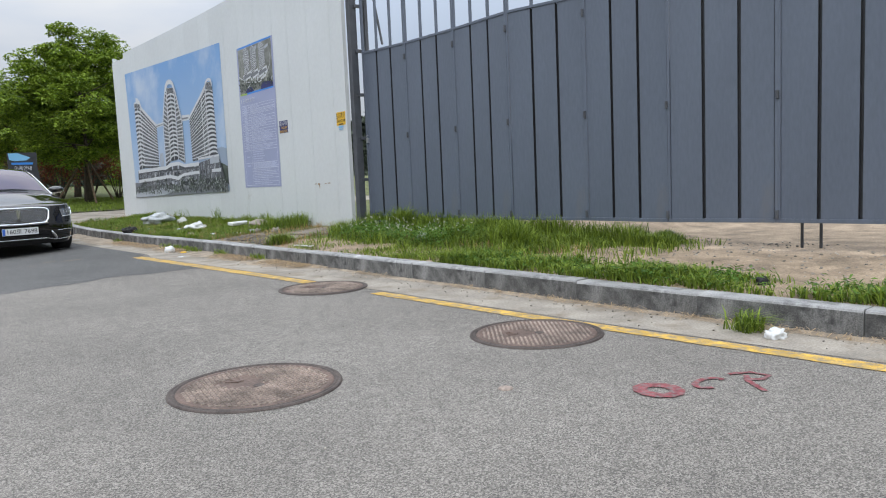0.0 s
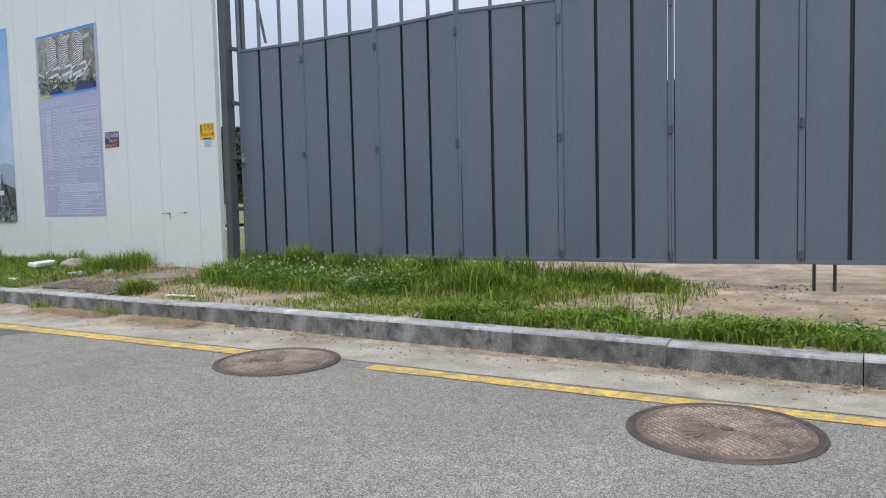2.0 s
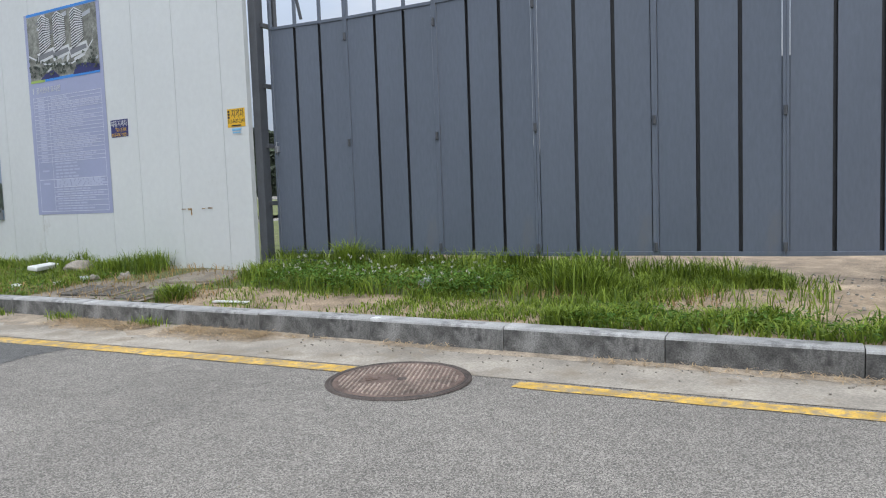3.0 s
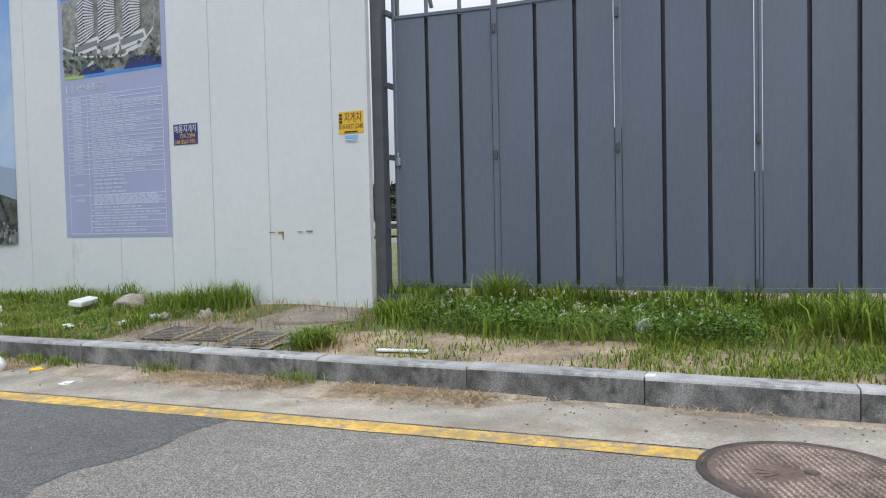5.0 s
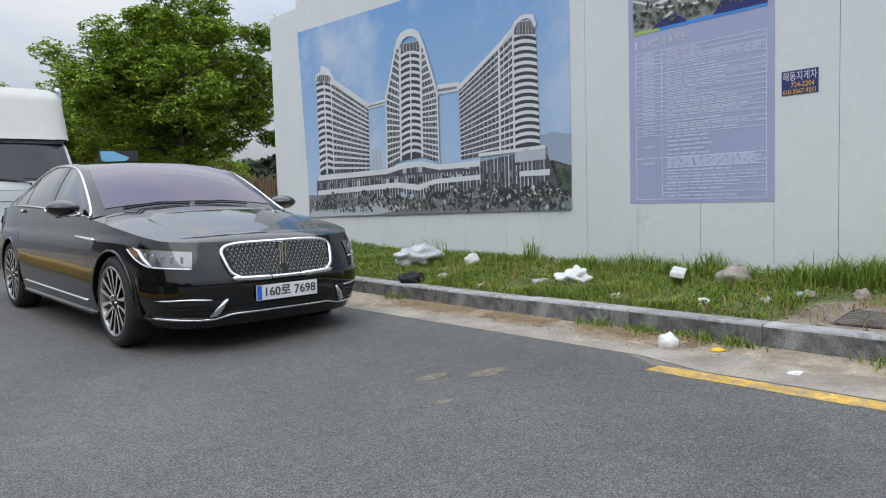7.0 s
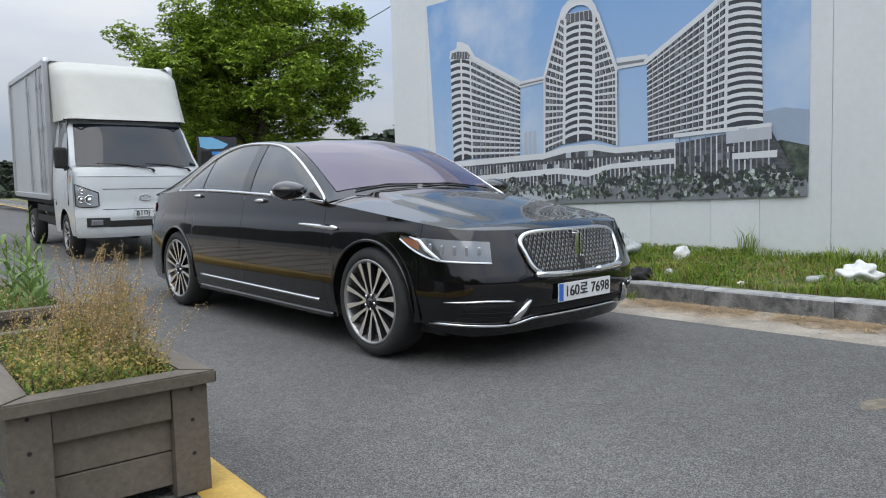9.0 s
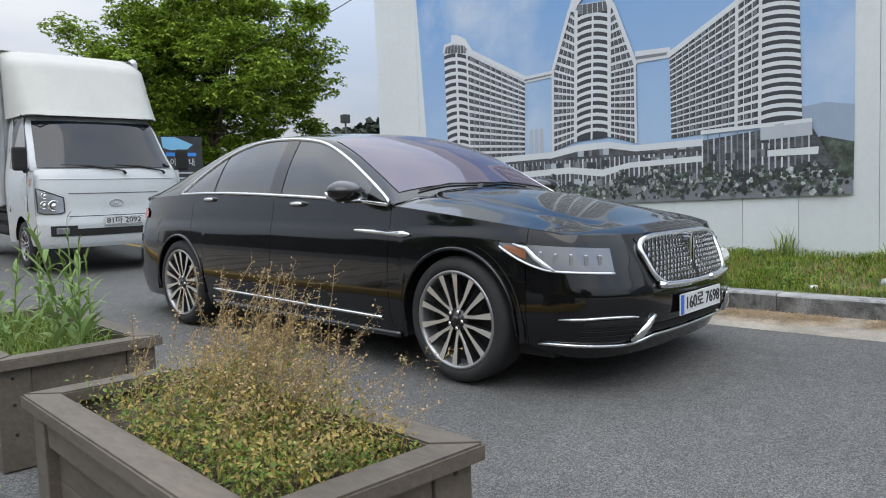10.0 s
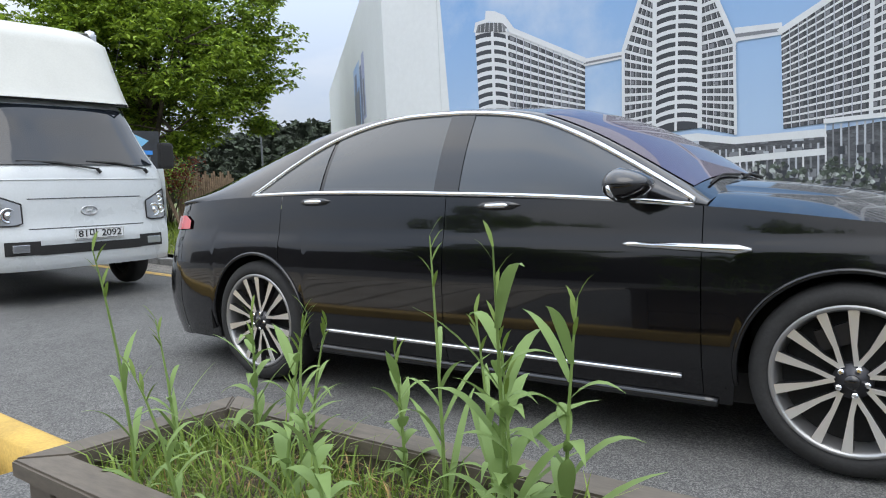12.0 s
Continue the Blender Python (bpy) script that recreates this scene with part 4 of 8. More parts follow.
        tube(bm, [r[0] + (r[0] - Vector((0, 1.2, r[0].z))).normalized() * 0.003 for r in rows], 0.006, 6)
        part("lamp_edge", bm, M["lamp_led"], lamp, "", True)
        bm = bmesh.new()
        grid(bm, [[p + (p - Vector((0, 1.2, p.z))).normalized() * 0.004 for p in r[1:5]] for r in rows[18:24]])
        bmesh.ops.recalc_face_normals(bm, faces=bm.faces)
        part("side_marker", bm, M["amber"], lamp, "amber side marker", True)
        bm = bmesh.new()
        tube(bm, [p + (p - Vector((0, 1.2, p.z))).normalized() * 0.006 for p in (rows[12][0], rows[14][1], rows[16][2], rows[18][4], rows[21][5])], [0.006, 0.011, 0.014, 0.011, 0.004], 6)
        part("light_bar", bm, M["lamp_led"], lamp, "bright slanting light bar", True)
        # lower intake, fog strip and chrome blade
        bm = bmesh.new()
        rows = [[front_point(s * (0.50 + 0.30 * k / 10), 0.29 + 0.105 * j / 4, 0.003) for j in range(5)] for k in range(11)]
        grid(bm, rows)
        bmesh.ops.recalc_face_normals(bm, faces=bm.faces)
        part("intake", bm, M["matt_black"], car, "dark lower air intake")
        for j in range(3):
            bm = bmesh.new()
            tube(bm, [front_point(s * x, 0.312 + 0.027 * j, 0.006) for x in frange(0.54, 0.80, 8)], 0.004, 5)
            part("intake_bar", bm, M["gloss_black"], car)
        bm = bmesh.new()
        tube(bm, [front_point(s * x, 0.404 + 0.004 * math.sin(x * 20), 0.006) for x in frange(0.56, 0.86, 10)], [0.003] + [0.007] * 9 + [0.003], 6)
        part("fog_strip", bm, chrome, car, "slim chrome and glass fog strip", True)
        bm = bmesh.new()
        tube(bm, [front_point(s * x, z, 0.012) for x, z in ((0.46, 0.40), (0.50, 0.35), (0.53, 0.30), (0.56, 0.275))], [0.010, 0.022, 0.030, 0.012], 6)
        part("bumper_blade", bm, chrome, car, "chrome bumper blade", True)
    bm = bmesh.new()
    tube(bm, [front_point(x, 0.283 - 0.030 * smooth(0.38, 0.55, abs(x)) + 0.07 * max(0.0, abs(x) - 0.62), 0.010) for x in frange(-0.86, 0.86, 50)], 0.0095, 6)
    part("bumper_trim", bm, chrome, car, "chrome strip along the lower bumper", True)
    bm = bmesh.new()
    grid(bm, [[front_point(-0.44 + 0.88 * k / 20, 0.30 + 0.045 * j / 2, 0.003) for j in range(3)] for k in range(21)])
    bmesh.ops.recalc_face_normals(bm, faces=bm.faces)
    part("lower_grille", bm, M["matt_black"], car)
    p = front_point(0, 0.42, 0.02)
    number_plate(car, "160\ub85c 7698", 0.52, 0.112, Matrix(((1, 0, 0, 0), (0, 0, -1, p.y), (0, 1, 0, 0.42), (0, 0, 0, 1))), True)
    # tail lamps
    for s in (-1, 1):
        bm = bmesh.new()
        rows = []
        for k in range(12):
            i = ring_index(4.62) + int((len(RING) - 1 - ring_index(4.62)) * 0.75 * k / 11)
            row = []
            for j in range(5):
                w = 0.845 + (0.085 if k else 0.05) * j / 4 + 0.03 * (1 - k / 11)
                p = ring_point(i, w)
                row.append(Vector((s * (p.x + 0.010), p.y + 0.010, p.z)))
            rows.append(row)
        grid(bm, rows)
        bmesh.ops.recalc_face_normals(bm, faces=bm.faces)
        part("tail_light", bm, M["red_lens"], car, "red tail light", True)
    # wipers
    bm = bmesh.new()
    for q0, q1 in ((-0.75, -0.05), (0.0, 0.62)):
        tube(bm, [roof_point(1.50, q0, 0.012), roof_point(1.52, (q0 + q1) / 2, 0.014), roof_point(1.51, q1, 0.012)], 0.006, 5)
    part("wiper", bm, M["matt_black"], car, "pair of black wiper arms")
    return car


def thing_part(name, parent):
    """An empty that gathers the pieces of one part."""
    e = new(name)
    e.parent = parent
    e.empty_display_size = 0.05
    return e


saloon()


# ---- the white box lorry ----
M["white_paint"] = material("white_paint", (0.53, 0.56, 0.57), 0.28, vary=0.03, scale=2, fine=60, bump=0.02, coat=0.5, spots=0.08, spot_color=(0.45, 0.44, 0.40), spot_scale=3)
M["fairing_white"] = material("fairing_white", (0.47, 0.472, 0.435), 0.45, vary=0.04, scale=2, fine=60, bump=0.03, spots=0.1, spot_color=(0.5, 0.47, 0.4), spot_scale=3)
M["box_metal"] = material("box_metal", (0.47, 0.49, 0.50), 0.4, metal=0.2, vary=0.05, scale=1.5, fine=40, bump=0.04)
M["stripe_red"] = material("stripe_red", (0.55, 0.14, 0.08), 0.5, vary=0.15)
M["lorry_glass"] = glass_dark("lorry_glass", (0.010, 0.013, 0.018), 0.05, 0.0)
M["alu"] = plain("alu", (0.55, 0.56, 0.58), 0.35, 0.8)
CAB = [(0.30, 0.02, 0.83), (0.36, 0.0, 0.845), (0.60, 0.0, 0.85), (0.66, 0.03, 0.855), (0.95, 0.06, 0.86), (1.16, 0.10, 0.85), (1.23, 0.14, 0.84), (1.50, 0.34, 0.80), (1.78, 0.54, 0.765), (1.85, 0.62, 0.745), (1.945, 0.78, 0.735), (1.95, 1.45, 0.735)]


def cab_half(z):
    return interp(z, [(r[0], r[2]) for r in CAB[:-1]])


def cab_front(v, z, out=0.0):
    y = interp(z, [(r[0], r[1]) for r in CAB[:-1]])
    w = cab_half(z)
    k = 0.16 + 0.06 * max(0.0, min(1.0, (z - 1.1) / 0.25))
    return Vector((v, y + k * (abs(v) / w) ** 4 - out, z))


def cab_side(s, y, z, out=0.0):
    return Vector((s * (cab_half(z) + out), y, z))


def lorry():
    tr = thing("box_lorry", Matrix.Translation((1.70, 22.62, gz(22.9) + 0.02)) @ Matrix.Rotation(radians(2.0), 4, "X"), "white light box lorry parked behind the saloon", "lorry")
    bm = bmesh.new()
    rows = []
    for z in [0.30, 0.33, 0.36, 0.45, 0.55, 0.60, 0.66, 0.8, 0.95, 1.1, 1.2, 1.235, 1.27, 1.34, 1.41, 1.48, 1.55, 1.62, 1.69, 1.76, 1.84, 1.875, 1.91, 1.945]:
        w = cab_half(z)
        rows.append([cab_front(w * (-1 + j / 14), z) for j in range(29)])
    rows.append([Vector((p.x, 1.45, 1.95)) for p in rows[-1]])
    grid(bm, rows)
    bmesh.ops.recalc_face_normals(bm, faces=bm.faces)
    part("cab_front", bm, M["white_paint"], tr, "", True)
    for s in (-1, 1):
        bm = bmesh.new()
        cols = []
        for y in frange(0.17, 1.45, 40):
            lo = 0.32
            if abs(y - 0.80) < 0.36:
                lo = max(lo, 0.30 + math.sqrt(0.36**2 - (y - 0.80) ** 2))
            hi = 1.945
            for z in frange(1.2, 1.945, 60):
                if cab_front(cab_half(z), z).y > y:
                    hi = max(lo + 0.05, z)
                    break
            cols.append([cab_side(s, y, lo + (hi - lo) * k / 14) for k in range(15)])
        grid(bm, cols)
        bmesh.ops.recalc_face_normals(bm, faces=bm.faces)
        part("cab_side", bm, M["white_paint"], tr, "", True)
        bm = bmesh.new()
        cols = []
        for y in frange(0.50, 1.22, 20):
            hi = min(1.82, 1.27 + (y - 0.42) * 1.5)
            cols.append([cab_side(s, y, 1.24 + (hi - 1.24) * k / 6, 0.006) for k in range(7)])
        grid(bm, cols)
        bmesh.ops.recalc_face_normals(bm, faces=bm.faces)
        part("side_window", bm, M["tint"], tr, "dark side window", True)
        bm = bmesh.new()
        tube(bm, [cab_side(s, y, z, 0.006) for y, z in ((0.45, 0.72), (0.42, 1.2), (0.80, 1.86), (1.27, 1.86), (1.27, 0.70))], 0.006, 5)
        part("door_gap", bm, M["matt_black"], tr)
        # mirror
        bm = bmesh.new()
        box(bm, s * 0.95 - 0.075, s * 0.95 + 0.075, 0.25, 0.34, 1.20, 1.47, bevel=0.03)
        mirror = part("wing_mirror", bm, M["matt_black"], tr, "black wing mirror")
        bm = bmesh.new()
        tube(bm, [(s * 0.84, 0.38, 1.22), (s * 0.9, 0.32, 1.18), (s * 0.93, 0.29, 1.24)], 0.014, 6)
        part("mirror_arm", bm, M["matt_black"], mirror)
        # lamps
        bm = bmesh.new()
        for z, w in ((1.10, 0.16), (1.065, 0.12), (1.04, 0.08)):
            grid(bm, [[cab_side(s, 0.22 + 0.02 * (1.1 - z) / 0.03 + w * k / 4, z + 0.012 * j - 0.03 * k / 4, 0.003) for j in range(2)] for k in range(5)])
        bmesh.ops.recalc_face_normals(bm, faces=bm.faces)
        part("side_stripe", bm, M["stripe_red"], tr, "faded red stripe decal")
        bm = bmesh.new()
        rows = []
        for k in range(9):
            f = k / 8
            v = s * (0.575 + 0.255 * f)
            q = 1 - abs(2 * f - 1) ** 4
            rows.append([cab_front(v, 0.70 + 0.02 * (1 - q) + (0.165 + 0.11 * f + 0.02 * q) * j / 6, 0.010) for j in range(7)])
        grid(bm, rows)
        bmesh.ops.recalc_face_normals(bm, faces=bm.faces)
        lamp = part("headlight", bm, M["led_lens"], tr, "clear headlight with chrome bowl", True)
        for k, (v, z, r) in enumerate(((0.675, 0.79, 0.068), (0.765, 0.80, 0.05), (0.755, 0.91, 0.042))):
            c = cab_front(s * v, z, 0.012)
            bm = bmesh.new()
            lathe(bm, [(r, 0), (r * 0.92, 0.010), (r * 0.8, 0.004), (r * 0.3, 0.002), (r * 0.22, 0.014), (0, 0.016)], 20, Matrix.Translation(c) @ Matrix.Rotation(radians(90), 4, "X"))
            part("lamp_bowl", bm, M["chrome"], lamp, "", True)
        bm = bmesh.new()
        tube(bm, [*(r[6] for r in rows), *reversed(rows[8][1:6]), *(r[0] for r in reversed(rows)), *rows[0][1:6]], 0.007, 5, close=True)
        part("lamp_rim", bm, M["matt_black"], lamp)
        bm = bmesh.new()
        grid(bm, [[cab_front(s * (0.46 + 0.27 * k / 5), 0.44 + 0.12 * j / 3, 0.006) for j in range(4)] for k in range(6)])
        bmesh.ops.recalc_face_normals(bm, faces=bm.faces)
        fog = part("fog_surround", bm, M["matt_black"], tr, "black fog lamp surround")
        bm = bmesh.new()
        c = cab_front(s * 0.60, 0.50, 0.012)
        box(bm, c.x - 0.085, c.x + 0.085, c.y - 0.006, c.y + 0.01, 0.465, 0.535, bevel=0.006)
        part("fog_lamp", bm, M["led_lens"], fog)
    # windscreen, gaps, grille, badge
    bm = bmesh.new()
    rows = []
    for z in frange(1.235, 1.80, 20):
        w = cab_half(z) - 0.055
        rows.append([cab_front(w * (-1 + j / 20), z, 0.022) for j in range(41)])
    grid(bm, rows)
    bmesh.ops.recalc_face_normals(bm, faces=bm.faces)
    part("windscreen", bm, M["lorry_glass"], tr, "dark raked windscreen", True)
    for z, w, name in ((0.665, 0.53, "panel_gap"), (0.93, 0.52, "panel_gap"), (1.10, 0.78, "panel_gap")):
        bm = bmesh.new()
        tube(bm, [cab_front(w * (-1 + j / 12), z, 0.001) for j in range(25)], 0.004 if z < 1 else 0.008, 5)
        part(name, bm, M["matt_black"] if z < 1 else M["white_paint"], tr)
    bm = bmesh.new()
    grid(bm, [[cab_front(0.47 * (-1 + j / 8), z, 0.005) for j in range(17)] for z in (0.435, 0.48, 0.52)])
    bmesh.ops.recalc_face_normals(bm, faces=bm.faces)
    part("lower_grille", bm, M["matt_black"], tr, "black lower grille")
    bm = bmesh.new()
    c = cab_front(0, 0.81, 0.008)
    tube(bm, [(c.x + 0.075 * math.cos(a), c.y, c.z + 0.04 * math.sin(a)) for a in frange(0, 2 * math.pi, 24)[:-1]], 0.006, 6, close=True)
    tube(bm, [(c.x - 0.03, c.y, c.z - 0.03), (c.x - 0.015, c.y, c.z + 0.03)], 0.006, 5)
    tube(bm, [(c.x + 0.015, c.y, c.z - 0.03), (c.x + 0.03, c.y, c.z + 0.03)], 0.006, 5)
    tube(bm, [(c.x - 0.022, c.y, c.z), (c.x + 0.022, c.y, c.z)], 0.006, 5)
    part("badge", bm, M["alu"], tr, "oval silver badge")
    number_plate(tr, "81\ub9c8 2092", 0.46, 0.10, Matrix(((1, 0, 0, 0.06), (0, 0, -1, -0.022), (0, 1, 0, 0.60), (0, 0, 0, 1))), False)
    for v0, v1 in ((-0.55, 0.12), (0.05, 0.62)):
        bm = bmesh.new()
        tube(bm, [cab_front(v0, 1.265, 0.02), cab_front((v0 + v1) / 2, 1.25, 0.03), cab_front(v1, 1.195, 0.03)], [0.008, 0.012, 0.009], 5)
        tube(bm, [cab_front(v1, 1.195, 0.03), cab_front(v1 + 0.03, 1.16, 0.02)], 0.016, 6)
        part("wiper", bm, M["matt_black"], tr, "black wiper")
    # wind deflector on the roof
    bm = bmesh.new()
    rows = []
    for k in range(15):
        f = k / 14
        z = 1.86 + 0.85 * f
        y = 0.50 + 0.55 * f**0.9 + (0.32 * max(0, f - 0.8) / 0.2 if f > 0.8 else 0)
        w = 0.80 + 0.02 * f - (0.02 if k == 14 else 0)
        row = [Vector((-w, 1.47, z))]
        for j in range(17):
            q = -1 + j / 8
            row.append(Vector((w * q, y + 0.20 * abs(q) ** 5, z)))
        row.append(Vector((w, 1.47, z)))
        rows.append(row)
    rows.append([Vector((p.x, 1.47, 2.72)) for p in rows[-1]])
    grid(bm, rows)
    bmesh.ops.recalc_face_normals(bm, faces=bm.faces)
    part("wind_deflector", bm, M["fairing_white"], tr, "cream moulded wind deflector over the cab", True)
    bm = bmesh.new()
    tube(bm, [(-0.80, 0.74, 1.86), (-0.70, 0.56, 1.855), (0, 0.51, 1.855), (0.70, 0.56, 1.855), (0.80, 0.74, 1.86)], 0.012, 6)
    part("deflector_seal", bm, M["matt_black"], tr)
    # box body
    bm = bmesh.new()
    box(bm, -0.86, 0.86, 1.50, 4.75, 0.80, 2.70)
    boxb = part("box_body", bm, M["box_metal"], tr, "white panelled cargo box")
    for x in (-0.86, 0.86):
        for y in (1.52, 4.72):
            bm = bmesh.new()
            box(bm, x - 0.035, x + 0.035, y - 0.045, y + 0.045, 0.78, 2.72, bevel=0.01)
            part("corner_post", bm, M["alu"], boxb, "aluminium corner post")
        for z in (0.80, 2.70):
            bm = bmesh.new()
            box(bm, x - 0.03, x + 0.03, 1.56, 4.68, z - 0.04, z + 0.04, bevel=0.01)
            part("edge_rail", bm, M["alu"], boxb)
        for y in (1.85, 2.12, 2.95):
            bm = bmesh.new()
            sx = math.copysign(0.885, x)
            tube(bm, [(sx, y, 0.86), (sx, y, 2.64)], 0.014, 6)
            part("lock_rod", bm, M["alu"], boxb, "steel door locking rod")
            for z in (1.05, 1.8, 2.4):
                bm = bmesh.new()
                box(bm, sx - 0.02, sx + 0.02, y - 0.03, y + 0.03, z - 0.03, z + 0.03, bevel=0.006)
                part("rod_bracket", bm, M["alu"], boxb)
    for x in (-0.87, 0.87):
        bm = bmesh.new()
        lathe(bm, [(0.05, 0), (0.05, 0.06), (0, 0.08)], 12, Matrix.Translation((x * 0.97, 1.52, 2.69)))
        part("corner_cap", bm, M["alu"], boxb, "", True)
    for y in (0.80, 3.45):
        for s in (-1, 1):
            r = 0.30 if y < 1 else 0.29
            wheel = thing_part("wheel", tr)
            road_wheel(wheel, Matrix.Translation((s * 0.84, y, r)) @ Matrix.Rotation(radians(90 * s), 4, "Y"), r, 0.19, 0.18, True)
    bm = bmesh.new()
    box(bm, -0.42, 0.42, 0.25, 4.6, 0.42, 0.62)
    box(bm, -0.80, 0.80, 0.22, 1.45, 0.34, 0.55)
    part("chassis", bm, M["matt_black"], tr, "dark chassis frame")
    for s in (-1, 1):
        for z in (0.46, 0.62):
            bm = bmesh.new()
            box(bm, s * 0.80 - 0.02, s * 0.80 + 0.02, 1.62, 3.02, z - 0.05, z + 0.05, bevel=0.008)
            part("side_guard", bm, M["matt_black"], tr, "black side guard rail")
        bm = bmesh.new()
        box(bm, s * 0.62 - 0.14, s * 0.62 + 0.14, 1.75, 2.7, 0.36, 0.74, bevel=0.03)
        part("tank", bm, M["matt_black"], tr, "dark tank under the cargo box")
        bm = bmesh.new()
        box(bm, s * 0.70 - 0.13, s * 0.70 + 0.13, 3.86, 3.88, 0.16, 0.78)
        part("mud_flap", bm, M["matt_black"], tr)
    bm = bmesh.new()
    box(bm, -0.84, 0.84, 1.5, 4.74, 0.70, 0.778)
    part("subframe", bm, M["matt_black"], tr)
    bm = bmesh.new()
    tube(bm, [(0.83, 1.35, 1.95), (0.80, 0.95, 2.25), (0.78, 0.75, 2.55)], 0.004, 5)
    part("aerial", bm, M["matt_black"], tr)
    return tr


lorry()

# ---- planters and the painted kerb ----
M["wood"] = material("wood", (0.128, 0.107, 0.083), 0.7, vary=0.16, scale=4, fine=60, bump=0.25, stretch=(1, 0.25, 1), spots=0.25, spot_color=(0.17, 0.14, 0.105), spot_scale=7, island=-0.14)
M["wood_raw"] = material("wood_raw", (0.24, 0.18, 0.13), 0.8, vary=0.25, scale=10, fine=90, bump=0.4)
M["potting_soil"] = material("potting_soil", (0.075, 0.055, 0.038), 0.95, vary=0.4, scale=12, fine=70, bump=0.8, spots=0.4, spot_color=(0.17, 0.12, 0.06), spot_scale=14, bump_dist=0.015)
M["kerb_yellow"] = material("kerb_yellow", (0.52, 0.34, 0.08), 0.7, vary=0.12, scale=5, fine=70, bump=0.3, spots=0.25, spot_color=(0.33, 0.24, 0.12), spot_scale=6)


def planter(x0, x1, y0, y1, top, base):
    pl = thing("planter", pose((x0 + x1) / 2, (y0 + y1) / 2, base), "weathered brown timber planter box holding wild plants", "planter", "timber planters")
    a, b, h = (x1 - x0) / 2, (y1 - y0) / 2, top - base
    ov, ct, cw = 0.012, 0.035, 0.085
    # four mitred cap boards
    for k in range(4):
        bm = bmesh.new()
        o = [(-a, -b), (a, -b), (a, b), (-a, b)]
        i = [(-a + cw, -b + cw), (a - cw, -b + cw), (a - cw, b - cw), (-a + cw, b - cw)]
        g = 0.0015
        q = [o[k], o[(k + 1) % 4], i[(k + 1) % 4], i[k]]
        c = Vector((sum(p[0] for p in q) / 4, sum(p[1] for p in q) / 4))
        q = [(c.x + (p[0] - c.x) * 0.997, c.y + (p[1] - c.y) * 0.997) for p in q]
        poly(bm, q, ct, Matrix.Translation((0, 0, h - ct)))
        bmesh.ops.recalc_face_normals(bm, faces=bm.faces)
        bmesh.ops.bevel(bm, geom=[e for e in bm.edges], offset=0.005, segments=2, affect="EDGES")
        part("cap_board", bm, M["wood"], pl)
    ai, bi = a - 0.035, b - 0.035
    for sx in (-1, 1):
        for sy in (-1, 1):
            bm = bmesh.new()
            box(bm, min(sx * (ai - 0.09), sx * (ai + 0.012)), max(sx * (ai - 0.09), sx * (ai + 0.012)), min(sy * (bi - 0.09), sy * (bi + 0.012)), max(sy * (bi - 0.09), sy * (bi + 0.012)), 0, h - ct - 0.001, bevel=0.004)
            part("corner_post", bm, M["wood"], pl)
    zs = [(0.03, 0.13), (0.134, 0.245), (0.25, h - ct - 0.085)]
    for s in (-1, 1):
        for n, (z0, z1) in enumerate(zs):
            bm = bmesh.new()
            box(bm, -ai + 0.09, ai - 0.09, s * (bi - 0.03) - 0.011, s * (bi - 0.03) + 0.011, z0, z1, bevel=0.003)
            part("side_board", bm, M["wood"], pl)
            bm = bmesh.new()
            box(bm, s * (ai - 0.03) - 0.011, s * (ai - 0.03) + 0.011, -bi + 0.09, bi - 0.09, z0, z1, bevel=0.003)
            part("side_board", bm, M["wood"], pl)
        bm = bmesh.new()
        box(bm, -ai + 0.091, ai - 0.091, s * (bi - 0.012) - 0.016, s * (bi - 0.012) + 0.016, h - ct - 0.095, h - ct - 0.002, bevel=0.004)
        part("top_rail", bm, M["wood"], pl)
        bm = bmesh.new()
        box(bm, s * (ai - 0.012) - 0.016, s * (ai - 0.012) + 0.016, -bi + 0.091, bi - 0.091, h - ct - 0.095, h - ct - 0.002, bevel=0.004)
        part("top_rail", bm, M["wood"], pl)
    for sy in (-1,):
        for sx in (-1, 1):
            for z in (0.12, 0.22, 0.31):
                bm = bmesh.new()
                lathe(bm, [(0.006, 0), (0.005, 0.002), (0, 0.002)], 8, Matrix.Translation((sx * (ai - 0.035), -bi - 0.0125, z)) @ Matrix.Rotation(radians(90), 4, "X"))
                part("screw", bm, M["matt_black"], pl)
    bm = bmesh.new()
    rows = [[(x, y, h - 0.075 + 0.025 * noise.noise(Vector((x * 8, y * 8 + x0, 0)))) for x in frange(-a + 0.06, a - 0.06, 14)] for y in frange(-b + 0.06, b - 0.06, 26)]
    grid(bm, rows)
    part("soil", bm, M["potting_soil"], pl, "dark dry potting soil", True)
    return pl


ISLAND = 0.13
planter(-0.975, -0.415, 14.53, 15.78, 0.525, gz(15) + ISLAND)
planter(-0.965, -0.40, 16.20, 17.55, 0.548, gz(17) + ISLAND)


